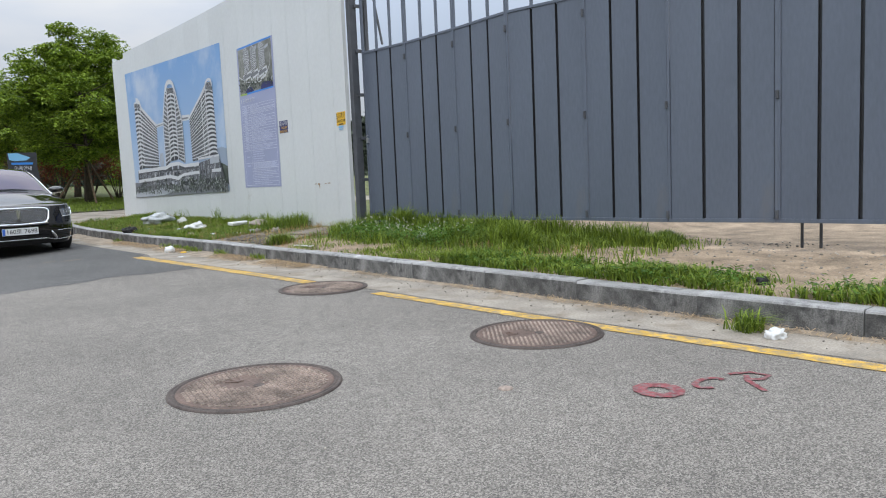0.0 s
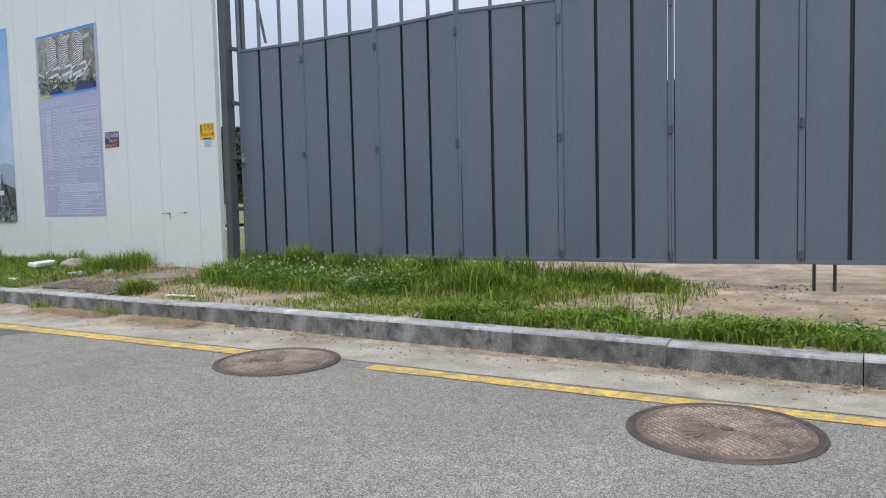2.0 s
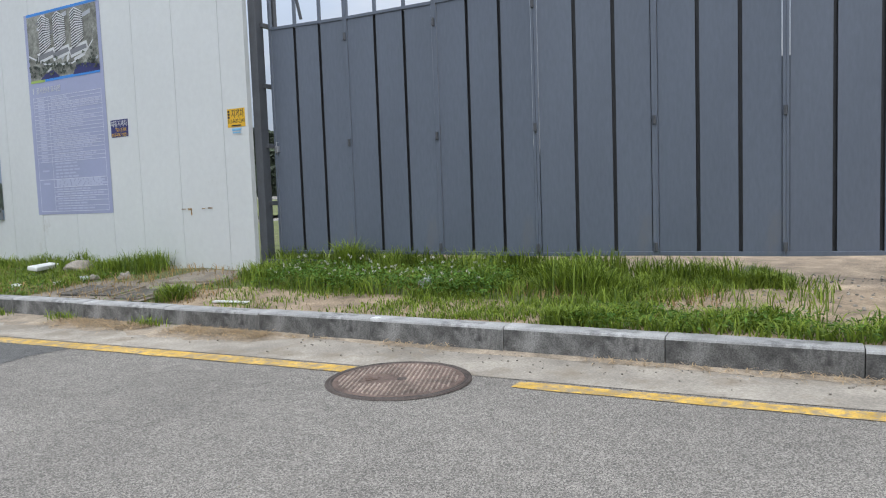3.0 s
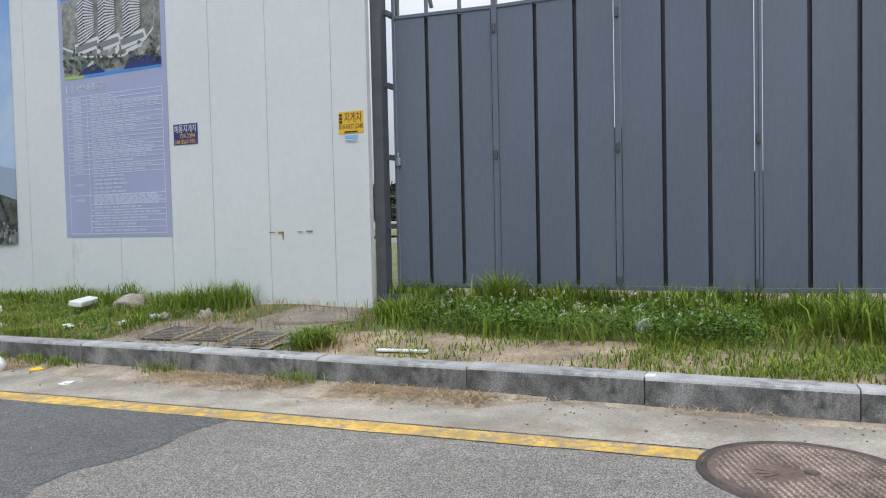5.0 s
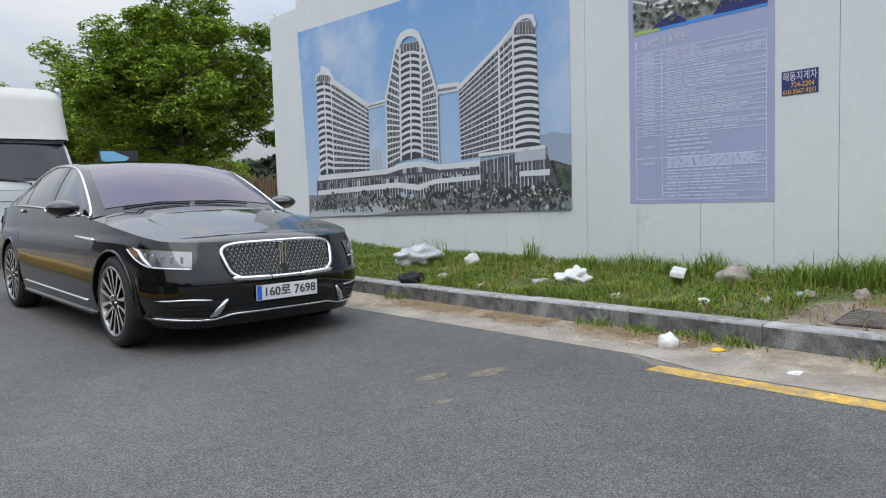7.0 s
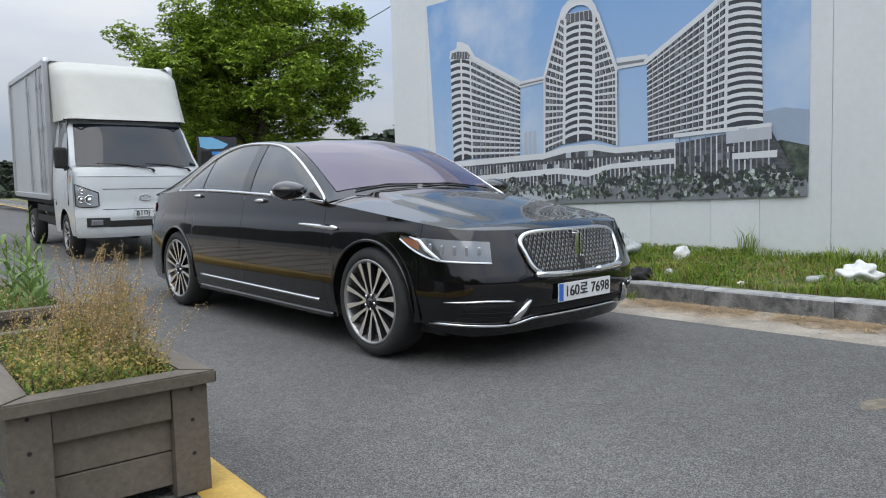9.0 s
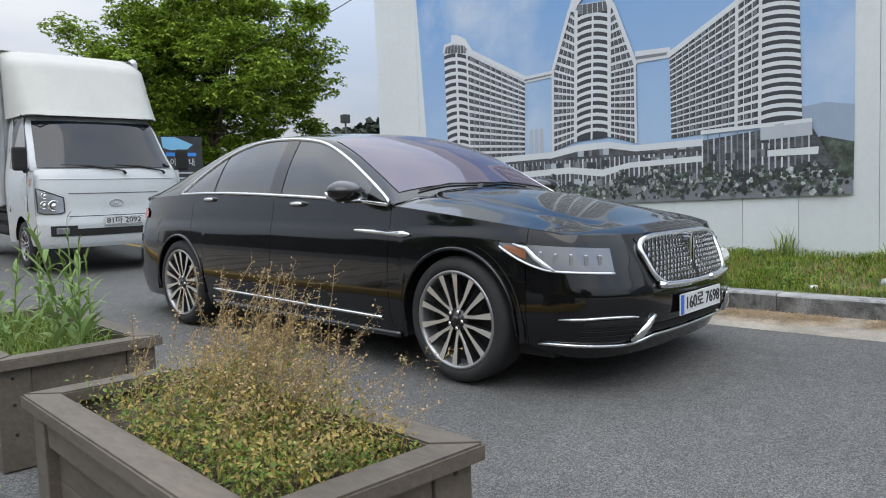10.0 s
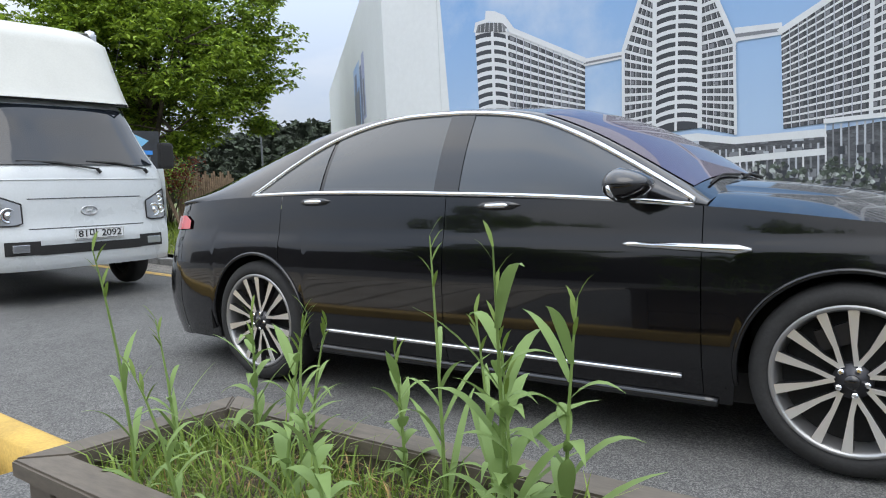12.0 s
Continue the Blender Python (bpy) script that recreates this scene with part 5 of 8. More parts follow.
def island():
    """The yellow painted kerb with its rounded nose, and the footway behind it."""
    edge = []
    for a in frange(-90, 0, 10):
        edge.append((-1.23 + 0.9 * math.cos(radians(a)), 14.2 + 0.9 * math.sin(radians(a))))
    edge = [(-6, 13.3), (-4, 13.3), (-2, 13.3)] + edge + [(-0.33, y) for y in frange(14.7, 40, 40)]
    bm = bmesh.new()
    rows = []
    for i, (x, y) in enumerate(edge):
        p, q = Vector(edge[max(0, i - 1)]), Vector(edge[min(len(edge) - 1, i + 1)])
        t = (q - p).normalized()
        n = Vector((-t.y, t.x))
        z = gz(y)
        prof = [(0, -0.08), (0, ISLAND - 0.02), (0.012, ISLAND - 0.004), (0.03, ISLAND), (0.15, ISLAND), (0.15, -0.08)]
        rows.append([(x + n.x * d, y + n.y * d, z + h) for d, h in prof])
    grid(bm, rows)
    bmesh.ops.recalc_face_normals(bm, faces=bm.faces)
    structure("kerb_yellow", bm, M["kerb_yellow"], "yellow painted kerb with a rounded nose", "kerb", True)
    bm = bmesh.new()
    poly(bm, [(-6, 13.44), (-1.3, 13.44), (-0.9, 13.54), (-0.62, 13.85), (-0.48, 14.2), (-0.48, 18.6), (-6, 18.6)], 0.0)
    for v in bm.verts:
        v.co.z = gz(v.co.y) + ISLAND - 0.012
    bmesh.ops.triangulate(bm, faces=bm.faces)
    structure("pavement", bm, M["asphalt_new"], "dark asphalt footway behind the yellow kerb", "pavement")
    host = structure("paving", bmesh_box(-6, -1.0, 18.62, 18.9, 0.05, gz(18.7) + ISLAND - 0.006), M["concrete"], "pale concrete paving slabs behind the yellow kerb", "pavement")
    for r in range(14):
        for c in range(6):
            bm = bmesh.new()
            x0, y0 = -0.56 - 0.5 * (c + 1), 18.95 + 0.5 * r
            z = gz(y0) + ISLAND
            box(bm, x0, x0 + 0.492, y0, y0 + 0.492, z - 0.05, z, bevel=0.008)
            part("slab", bm, M["concrete"], host)


island()

# ---- covers, marks and the drain ----
M["iron"] = material("iron", (0.165, 0.115, 0.093), 0.68, metal=0.1, vary=0.3, scale=5, fine=70, bump=0.3, spots=0.4, spot_color=(0.19, 0.13, 0.105), spot_scale=6)
M["iron_stud"] = material("iron_stud", (0.33, 0.265, 0.22), 0.6, metal=0.15, vary=0.35, scale=5, fine=70, bump=0.2)
M["grate_iron"] = material("grate_iron", (0.13, 0.12, 0.105), 0.75, vary=0.3, scale=8, fine=90, bump=0.3)
M["iron_dark"] = material("iron_dark", (0.10, 0.08, 0.07), 0.6, metal=0.4, vary=0.3, scale=8, fine=90, bump=0.3)


def manhole(x, y, r):
    mh = thing("manhole_cover", pose(x, y, gz(y), 0, 0, random.uniform(0, 90)), "rusty round cast-iron manhole cover set in the asphalt", "manhole cover", "manhole covers")
    bm = bmesh.new()
    lathe(bm, [(r, 0.0), (r - 0.004, 0.008), (r - 0.018, 0.009), (r - 0.022, 0.004), (r - 0.026, 0.009), (r - 0.034, 0.010), (r - 0.038, 0.003), (0, 0.003)], 72)
    part("frame", bm, M["iron_dark"], mh, "dark iron rim", True)
    bm = bmesh.new()
    k = r - 0.042
    lathe(bm, [(k, 0.003), (k - 0.004, 0.008), (k - 0.022, 0.008), (k - 0.026, 0.0055), (0, 0.0055)], 64)
    lid = part("lid", bm, M["iron"], mh, "rust-brown studded lid", True)
    bm = bmesh.new()
    n = int(k / 0.027)
    for i in range(-n, n + 1):
        for j in range(-n, n + 1):
            px, py = i * 0.027 + (0.0135 if j % 2 else 0), j * 0.027
            d = math.hypot(px, py)
            if d > k - 0.035 or (abs(px) < 0.10 and 0.05 < py < 0.2) or (d < 0.05):
                continue
            s = 0.0105
            t = [bm.verts.new((px + ax * s * q, py + ay * s * 0.6 * q, z)) for z, q in ((0.0055, 1.0), (0.011, 0.75)) for ax, ay in ((-1, -1), (1, -1), (1, 1), (-1, 1))]
            bm.faces.new(t[4:])
            for m in range(4):
                bm.faces.new((t[m], t[(m + 1) % 4], t[4 + (m + 1) % 4], t[4 + m]))
    studs = part("studs", bm, M["iron_stud"], lid, "grid of small raised studs")
    tagged(studs, kind="stuff")
    for a in (60, 90, 120):
        bm = bmesh.new()
        box(bm, -0.008, 0.008, 0.02, 0.09, 0.0055, 0.010, pose(0, 0.10, 0, 0, 0, a - 90))
        part("boss", bm, M["iron"], lid)
    bm = bmesh.new()
    lathe(bm, [(0.03, 0.0055), (0.028, 0.009), (0.012, 0.008), (0, 0.006)], 16, Matrix.Translation((0, -0.02, 0)))
    part("key_hole", bm, M["iron_dark"], lid)
    return mh


manhole(1.80, 5.48, 0.425)
manhole(3.55, 5.26, 0.415)
manhole(3.60, 8.04, 0.41)


def red_marks():
    mark = lambda y: gz(y) + 0.004
    bm = bmesh.new()
    def stroke(pts, w):
        rows = []
        for i, (x, y) in enumerate(pts):
            p, q = Vector(pts[max(0, i - 1)]), Vector(pts[min(len(pts) - 1, i + 1)])
            t = (q - p).normalized()
            n = Vector((-t.y, t.x)) * (w * (0.95 + 0.12 * math.sin(i * 2.1)))
            rows.append([(x - n.x, y - n.y, mark(y)), (x + n.x, y + n.y, mark(y))])
        grid(bm, rows)
    c = (3.07, 4.03)
    stroke([(c[0] + 0.075 * math.cos(a), c[1] + 0.085 * math.sin(a)) for a in frange(0, 2 * math.pi, 32)], 0.034)
    def loc(u, v):
        # u along the writing, v up it
        return (3.29 + 0.07 * u + 0.14 * v, 3.97 - 0.14 * u + 0.03 * v)
    stroke([loc(0.30 + 0.36 * math.cos(a), 0.05 + 0.62 * math.sin(a)) for a in frange(0.9, 5.4, 16)], 0.016)
    stroke([loc(0.95, 1.3), loc(1.2, 0.6), loc(1.9, -0.4)], 0.014)
    stroke([loc(0.45, 1.3), loc(0.95, 1.75), loc(1.55, 1.5), loc(1.5, 1.0), loc(1.05, 0.7)], 0.014)
    structure("red_marking", bm, M["red_paint"], "faded red spray-painted survey marks on the asphalt", "road marking")


red_marks()
bm = bmesh.new()
lathe(bm, [(0.036, 0), (0.034, 0.005), (0.016, 0.006), (0, 0.006)], 20, Matrix.Translation((2.62, 4.55, gz(4.5))))
tagged(link_mesh("survey_stud", bm, M["iron_stud"], True), "small round metal survey stud in the asphalt", "survey stud")


def drain():
    bm = bmesh.new()
    rows = []
    for i, y in enumerate(frange(11.25, 12.75, 14)):
        x0, x1 = kerb_x(y) + 0.16 + 0.05 * math.sin(i * 2.3), 5.84 - (0.75 + 0.1 * math.sin(i * 1.9) if y > 11.9 else 0.0)
        rows.append([(x0 + (x1 - x0) * j / 10, y + 0.05 * math.sin(j * 2.7 + i), verge_z(x0 + (x1 - x0) * j / 10, y) + 0.012) for j in range(11)])
    grid(bm, rows)
    structure("drain_apron", bm, M["apron"], "broken concrete drain apron across the verge", "drain")
    for i in range(3):
        g = thing("drain_grate", pose(4.66 + 0.05 * (i % 2), 11.52 + 0.40 * i, verge_z(4.66, 11.52 + 0.4 * i) + 0.013, 0, -5, 5), "iron slotted drain grate in a concrete slab", "drain grate", "drain grates")
        # Flat black plate under the bars, painted shade in place of a deep pit.
        bm = bmesh.new()
        box(bm, -0.20, 0.20, -0.13, 0.13, 0.0, 0.003)
        part("pit_shade", bm, M["matt_black"], g)
        bm = bmesh.new()
        box(bm, -0.20, 0.20, -0.16, -0.135, 0.0, 0.02)
        part("frame", bm, M["apron"], g)
        bm = bmesh.new()
        box(bm, -0.20, 0.20, 0.135, 0.16, 0.0, 0.02)
        part("frame", bm, M["apron"], g)
        for k in range(9):
            bm = bmesh.new()
            box(bm, -0.195 + 0.044 * k, -0.165 + 0.044 * k, -0.135, 0.135, 0.0, 0.016, bevel=0.003)
            part("bar", bm, M["grate_iron"], g)


drain()


def post():
    p = thing("gate_post", pose(6.06, 11.20, 0.2), "dark grey steel gate post with lattice bracing and padlock", "gate post")
    bm = bmesh.new()
    box(bm, -0.06, 0.05, 0.0, 0.10, 0, 4.3, bevel=0.006)
    part("column", bm, M["steel_grey"], p)
    bm = bmesh.new()
    box(bm, 0.16, 0.21, -0.05, 0.0, 0.15, 4.3, bevel=0.004)
    part("column", bm, M["steel_grey"], p)
    for z in (0.78, 1.38, 2.0, 2.62, 3.25):
        bm = bmesh.new()
        box(bm, 0.0, 0.18, -0.035, 0.0, z, z + 0.045, bevel=0.004)
        part("rung", bm, M["steel_grey"], p)
    bm = bmesh.new()
    tube(bm, [(0.19, -0.03, 4.2), (0.24, -0.35, 2.7)], 0.018, 6)
    part("brace", bm, M["steel_grey"], p)
    bm = bmesh.new()
    box(bm, 0.07, 0.12, -0.09, -0.05, 1.33, 1.40, bevel=0.008)
    tube(bm, [(0.08, -0.07, 1.40), (0.08, -0.07, 1.44), (0.11, -0.07, 1.44), (0.11, -0.07, 1.40)], 0.006, 6)
    part("padlock", bm, M["alu"], p, "small brassy padlock")
    bm = bmesh.new()
    box(bm, 0.0, 0.62, -0.12, -0.07, 0.16, 0.22, pose(0, 0, 0, 0, 0, -84))
    part("foot_rail", bm, M["steel_grey"], p)


post()
for x, y in ((7.02, 5.27), (7.06, 5.12)):
    bm = bmesh.new()
    tube(bm, [(x, y, 0.12), (x, y, 0.50)], 0.014, 8)
    tagged(link_mesh("drop_bolt", bm, M["steel_grey"]), "rusty steel drop bolt under the gate", "bolt", "drop bolts")


# ---- printed sheets on the hoarding ----
def printed(name, base, rough=0.5):
    return material(name, base, rough, vary=0.03, scale=2, fine=60, bump=0.0)


def sky_print():
    """The printed sky: blue above, paler towards the roofs, with soft clouds."""
    m = bpy.data.materials.new("print_sky")
    m.use_nodes = True
    t = m.node_tree
    p = t.nodes["Principled BSDF"]
    p.inputs["Roughness"].default_value = 0.45
    tc = t.nodes.new("ShaderNodeTexCoord")
    sep = t.nodes.new("ShaderNodeSeparateXYZ")
    mr = t.nodes.new("ShaderNodeMapRange")
    mr.inputs["From Min"].default_value, mr.inputs["From Max"].default_value = 1.2, 3.9
    ramp = t.nodes.new("ShaderNodeValToRGB")
    ramp.color_ramp.elements[0].color, ramp.color_ramp.elements[1].color = (0.42, 0.55, 0.72, 1), (0.155, 0.345, 0.66, 1)
    nz = nd(t, "ShaderNodeTexNoise", Scale=0.8, Detail=7.0, Roughness=0.6)
    cr = t.nodes.new("ShaderNodeMapRange")
    cr.inputs["From Min"].default_value, cr.inputs["From Max"].default_value = 0.48, 0.75
    cr.inputs["To Max"].default_value = 0.75
    mix = t.nodes.new("ShaderNodeMix")
    mix.data_type = "RGBA"
    mix.inputs["B"].default_value = (0.62, 0.68, 0.76, 1)
    t.links.new(tc.outputs["Object"], sep.inputs[0])
    t.links.new(tc.outputs["Object"], nz.inputs["Vector"])
    t.links.new(sep.outputs["Z"], mr.inputs["Value"])
    t.links.new(mr.outputs["Result"], ramp.inputs["Fac"])
    t.links.new(nz.outputs["Fac"], cr.inputs["Value"])
    t.links.new(cr.outputs["Result"], mix.inputs["Factor"])
    t.links.new(ramp.outputs["Color"], mix.inputs["A"])
    t.links.new(mix.outputs["Result"], p.inputs["Base Color"])
    return m


M["print_sky"] = sky_print()
M["print_white"] = printed("print_white", (0.66, 0.68, 0.70))
M["print_pale"] = printed("print_pale", (0.45, 0.48, 0.53))
M["print_grey"] = printed("print_grey", (0.20, 0.21, 0.23))
M["print_dark"] = printed("print_dark", (0.045, 0.05, 0.06))
M["print_mid"] = printed("print_mid", (0.105, 0.11, 0.12))
M["print_deep"] = material("print_deep", (0.085, 0.09, 0.10), 0.5, vary=0.35, scale=6, fine=30, bump=0.0, stretch=(1, 1, 3))
M["print_hill"] = printed("print_hill", (0.31, 0.38, 0.49))
M["print_green"] = material("print_green", (0.075, 0.095, 0.075), 0.5, vary=0.4, scale=9, fine=40, bump=0.0, island=0.5)
M["print_frost"] = material("print_frost", (0.36, 0.39, 0.38), 0.5, vary=0.4, scale=9, fine=40, bump=0.0, island=0.4)
M["print_lilac"] = material("print_lilac", (0.355, 0.39, 0.575), 0.5, vary=0.03, scale=1, fine=30, bump=0.0)
M["print_line"] = printed("print_line", (0.66, 0.69, 0.80))
M["print_faint"] = printed("print_faint", (0.49, 0.53, 0.70))
M["print_blue"] = printed("print_blue", (0.05, 0.27, 0.75))
M["print_navy"] = printed("print_navy", (0.025, 0.03, 0.15))
M["print_yellow"] = printed("print_yellow", (0.78, 0.47, 0.03))
M["print_lime"] = printed("print_lime", (0.35, 0.5, 0.12))
M["print_field"] = material("print_field", (0.26, 0.27, 0.24), 0.5, vary=0.35, scale=5, fine=30, bump=0.0)
M["print_cyan"] = printed("print_cyan", (0.22, 0.52, 0.78))


def b1(a, b, layer):
    """From the first sheet's own across and up (0 to 1) to the world, some layers proud of the wall."""
    y = 21.5 - 5.7 * a
    return Vector((wall_x(y) - 0.004 - 0.0016 * layer, y, 0.91 + 2.95 * b))


def cut(pts, a, side):
    """The part of a flat shape on one side of an upright line."""
    out = []
    for p, q in zip(pts, pts[1:] + pts[:1]):
        dp, dq = (p[0] - a) * side, (q[0] - a) * side
        if dp >= 0:
            out.append(p)
        if (dp > 0 > dq) or (dp < 0 < dq):
            t = dp / (dp - dq)
            out.append((a, p[1] + (q[1] - p[1]) * t))
    return out


class Sheet:
    """Gathers flat printed shapes, one mesh for each colour."""

    def __init__(self, place, bent=False):
        self.place, self.sets, self.bent = place, {}, bent

    def quad(self, pts, mat, layer):
        """A printed shape, cut into narrow strips so that it follows the wall."""
        lo, hi = min(p[0] for p in pts), max(p[0] for p in pts)
        n = max(1, math.ceil((hi - lo) / 0.06)) if self.bent else 1
        for i in range(n):
            piece = pts
            if n > 1:
                piece = cut(cut(pts, lo + (hi - lo) * i / n, 1), lo + (hi - lo) * (i + 1) / n, -1)
            if len(piece) > 2:
                self.sets.setdefault((mat, layer), []).append([self.place(a, b, layer) for a, b in piece])

    def make(self, parent):
        names = {"print_dark": "window_print", "print_white": "facade_print", "print_green": "planting_print", "print_line": "table_line"}
        for (mat, layer), polys in sorted(self.sets.items(), key=lambda k: k[0][1]):
            bm = bmesh.new()
            for pts in polys:
                f = bm.faces.new([bm.verts.new(p) for p in pts])
                if f.calc_area() > 0:
                    f.normal_update()
                    if f.normal.x > 0:
                        f.normal_flip()
            ob = part(names.get(mat, "print"), bm, M[mat], parent)
            tagged(ob, kind="stuff")


def mixp(p, q, t):
    return (p[0] + (q[0] - p[0]) * t, p[1] + (q[1] - p[1]) * t)


def facade(sh, tl, tr, br, bl, floors, bays, bow=0.0, slab=0.45, layer=3, dark="print_dark", jitter=0.0):
    """A printed facade: dark glazing, white slab edges that may bow, and white piers."""
    sh.quad([tl, tr, br, bl], dark, layer)
    seg = 6 if bow else 1
    for k in range(floors):
        t0, t1 = k / floors, (k + slab) / floors
        for i in range(seg):
            s0, s1 = i / seg, (i + 1) / seg
            d0, d1 = -bow * 4 * s0 * (1 - s0), -bow * 4 * s1 * (1 - s1)
            q = [mixp(mixp(tl, bl, t0), mixp(tr, br, t0), s0), mixp(mixp(tl, bl, t0), mixp(tr, br, t0), s1), mixp(mixp(tl, bl, t1), mixp(tr, br, t1), s1), mixp(mixp(tl, bl, t1), mixp(tr, br, t1), s0)]
            q = [(q[0][0], q[0][1] + d0), (q[1][0], q[1][1] + d1), (q[2][0], q[2][1] + d1), (q[3][0], q[3][1] + d0)]
            sh.quad(q, "print_white", layer + 1)
        if bays > 2:
            for i in range(bays):
                s0, s1 = (i + 0.12) / bays, (i + random.uniform(0.35, 0.75)) / bays
                u0, u1 = (k + slab + 0.1) / floors, (k + 0.92) / floors
                q = [mixp(mixp(tl, bl, u0), mixp(tr, br, u0), s0), mixp(mixp(tl, bl, u0), mixp(tr, br, u0), s1), mixp(mixp(tl, bl, u1), mixp(tr, br, u1), s1), mixp(mixp(tl, bl, u1), mixp(tr, br, u1), s0)]
                sh.quad(q, random.choice(["print_mid", "print_mid", "print_grey"]), layer + 1)
    for i in range(1, bays):
        s = i / bays
        w = 0.055 / bays
        sh.quad([mixp(tl, tr, s - w), mixp(tl, tr, s + w), mixp(bl, br, s + w), mixp(bl, br, s - w)], "print_white" if bays < 9 else "print_pale", layer + 2)


def banner_one():
    ban = thing("banner", pose(5.85, 18.6, 0.9), "large printed sheet of three white towers on the hoarding", "banner")
    ban.matrix_world = Matrix.Identity(4)
    sh = Sheet(b1, True)
    rng = random.Random(5)
    # backing, in strips that follow the wall
    tl, tr, br, bl = (-0.012, 1.012), (1.0, 0.955), (0.998, -0.004), (0.018, -0.036)
    for i in range(12):
        s0, s1 = i / 12, (i + 1) / 12
        sh.quad([mixp(tl, tr, s0), mixp(tl, tr, s1), mixp(bl, br, s1), mixp(bl, br, s0)], "print_sky", 0)
    sh.quad([(0.90, 0.29), (0.925, 0.285), (0.955, 0.292), (0.999, 0.275), (0.998, 0.12), (0.90, 0.15)], "print_hill", 1)
    sh.quad([(0.92, 0.17), (0.95, 0.185), (0.999, 0.16), (0.998, 0.04), (0.92, 0.05)], "print_green", 2)
    for a in (0.338, 0.352, 0.366):
        sh.quad([(a, 0.20), (a, 0.30 + 0.2 * (a - 0.33)), (a + 0.01, 0.31), (a + 0.01, 0.20)], "print_pale", 1)
    # left tower: a rounded end and a long side, under a stepped cap
    facade(sh, (0.081, 0.717), (0.164, 0.690), (0.153, 0.205), (0.084, 0.198), 15, 2, bow=-0.014, slab=0.50)
    facade(sh, (0.164, 0.690), (0.329, 0.520), (0.324, 0.199), (0.153, 0.205), 15, 10, slab=0.40)
    facade(sh, (0.088, 0.752), (0.158, 0.728), (0.160, 0.690), (0.083, 0.712), 1, 7, slab=0.05, layer=6, dark="print_mid")
    arc = [(0.078, 0.714), (0.083, 0.752), (0.107, 0.757), (0.110, 0.790), (0.130, 0.782), (0.155, 0.757), (0.168, 0.722), (0.180, 0.690)]
    low = [(0.084, 0.714), (0.089, 0.740), (0.107, 0.742), (0.115, 0.745), (0.130, 0.738), (0.150, 0.728), (0.160, 0.706), (0.168, 0.676)]
    for k in range(7):
        sh.quad([arc[k], arc[k + 1], low[k + 1], low[k]], "print_white", 8)
    sh.quad([(0.164, 0.712), (0.331, 0.541), (0.331, 0.520), (0.164, 0.686)], "print_white", 8)
    for a in (0.122, 0.156):
        sh.quad([(a, 0.705), (a + 0.005, 0.703), (a + 0.004, 0.205), (a - 0.001, 0.205)], "print_white", 8)
    # middle tower: a rounded prow between two receding sides, under an arch
    wing_l = [(0.459, 0.790), (0.410, 0.547), (0.403, 0.205)]
    wing_r = [(0.556, 0.760), (0.607, 0.511), (0.604, 0.211)]
    front_l, front_r = [(0.470, 0.764), (0.463, 0.505), (0.459, 0.237)], [(0.551, 0.748), (0.547, 0.50), (0.543, 0.245)]
    for k, n in ((0, 8), (1, 11)):
        facade(sh, wing_l[k], front_l[k], front_l[k + 1], wing_l[k + 1], n, 4 + k, slab=0.36)
        facade(sh, front_r[k], wing_r[k], wing_r[k + 1], front_r[k + 1], n, 4 + k, slab=0.36)
    facade(sh, (0.470, 0.764), (0.551, 0.748), (0.543, 0.245), (0.459, 0.237), 17, 2, bow=-0.016, slab=0.46, layer=6)
    facade(sh, (0.474, 0.785), (0.546, 0.775), (0.548, 0.735), (0.472, 0.745), 1, 6, slab=0.05, layer=9, dark="print_mid")
    arch = [(0.450, 0.770), (0.460, 0.812), (0.477, 0.835), (0.500, 0.843), (0.525, 0.836), (0.543, 0.815), (0.554, 0.786), (0.560, 0.752)]
    eave = [(0.468, 0.758), (0.474, 0.784), (0.484, 0.801), (0.502, 0.809), (0.520, 0.803), (0.534, 0.790), (0.542, 0.770), (0.546, 0.742)]
    for k in range(7):
        sh.quad([arch[k], arch[k + 1], eave[k + 1], eave[k]], "print_white", 10)
    for p, q, w in (((0.450, 0.775), (0.404, 0.547), 0.009), ((0.404, 0.547), (0.400, 0.203), 0.006), ((0.552, 0.760), (0.602, 0.511), 0.009), ((0.602, 0.511), (0.602, 0.211), 0.005), ((0.466, 0.764), (0.457, 0.237), 0.008), ((0.545, 0.748), (0.540, 0.245), 0.008)):
        sh.quad([p, (p[0] + w, p[1]), (q[0] + w, q[1]), q], "print_white", 10)
    # right tower: a long side climbing to a rounded end
    facade(sh, (0.678, 0.528), (0.808, 0.657), (0.805, 0.231), (0.680, 0.217), 16, 10, slab=0.30)
    facade(sh, (0.808, 0.657), (0.850, 0.700), (0.847, 0.238), (0.805, 0.231), 16, 3, slab=0.36)
    facade(sh, (0.850, 0.690), (0.914, 0.672), (0.919, 0.239), (0.847, 0.238), 16, 1, bow=-0.010, slab=0.50)
    facade(sh, (0.857, 0.736), (0.908, 0.730), (0.912, 0.672), (0.854, 0.690), 1, 7, slab=0.05, layer=6, dark="print_mid")
    sh.quad([(0.672, 0.530), (0.806, 0.668), (0.850, 0.722), (0.850, 0.700), (0.808, 0.648), (0.678, 0.514)], "print_white", 8)
    for a0, b0, a1, b1_ in ((0.806, 0.668, 0.803, 0.231), (0.848, 0.712, 0.845, 0.238)):
        sh.quad([(a0, b0), (a0 + 0.006, b0), (a1 + 0.006, b1_), (a1, b1_)], "print_white", 8)
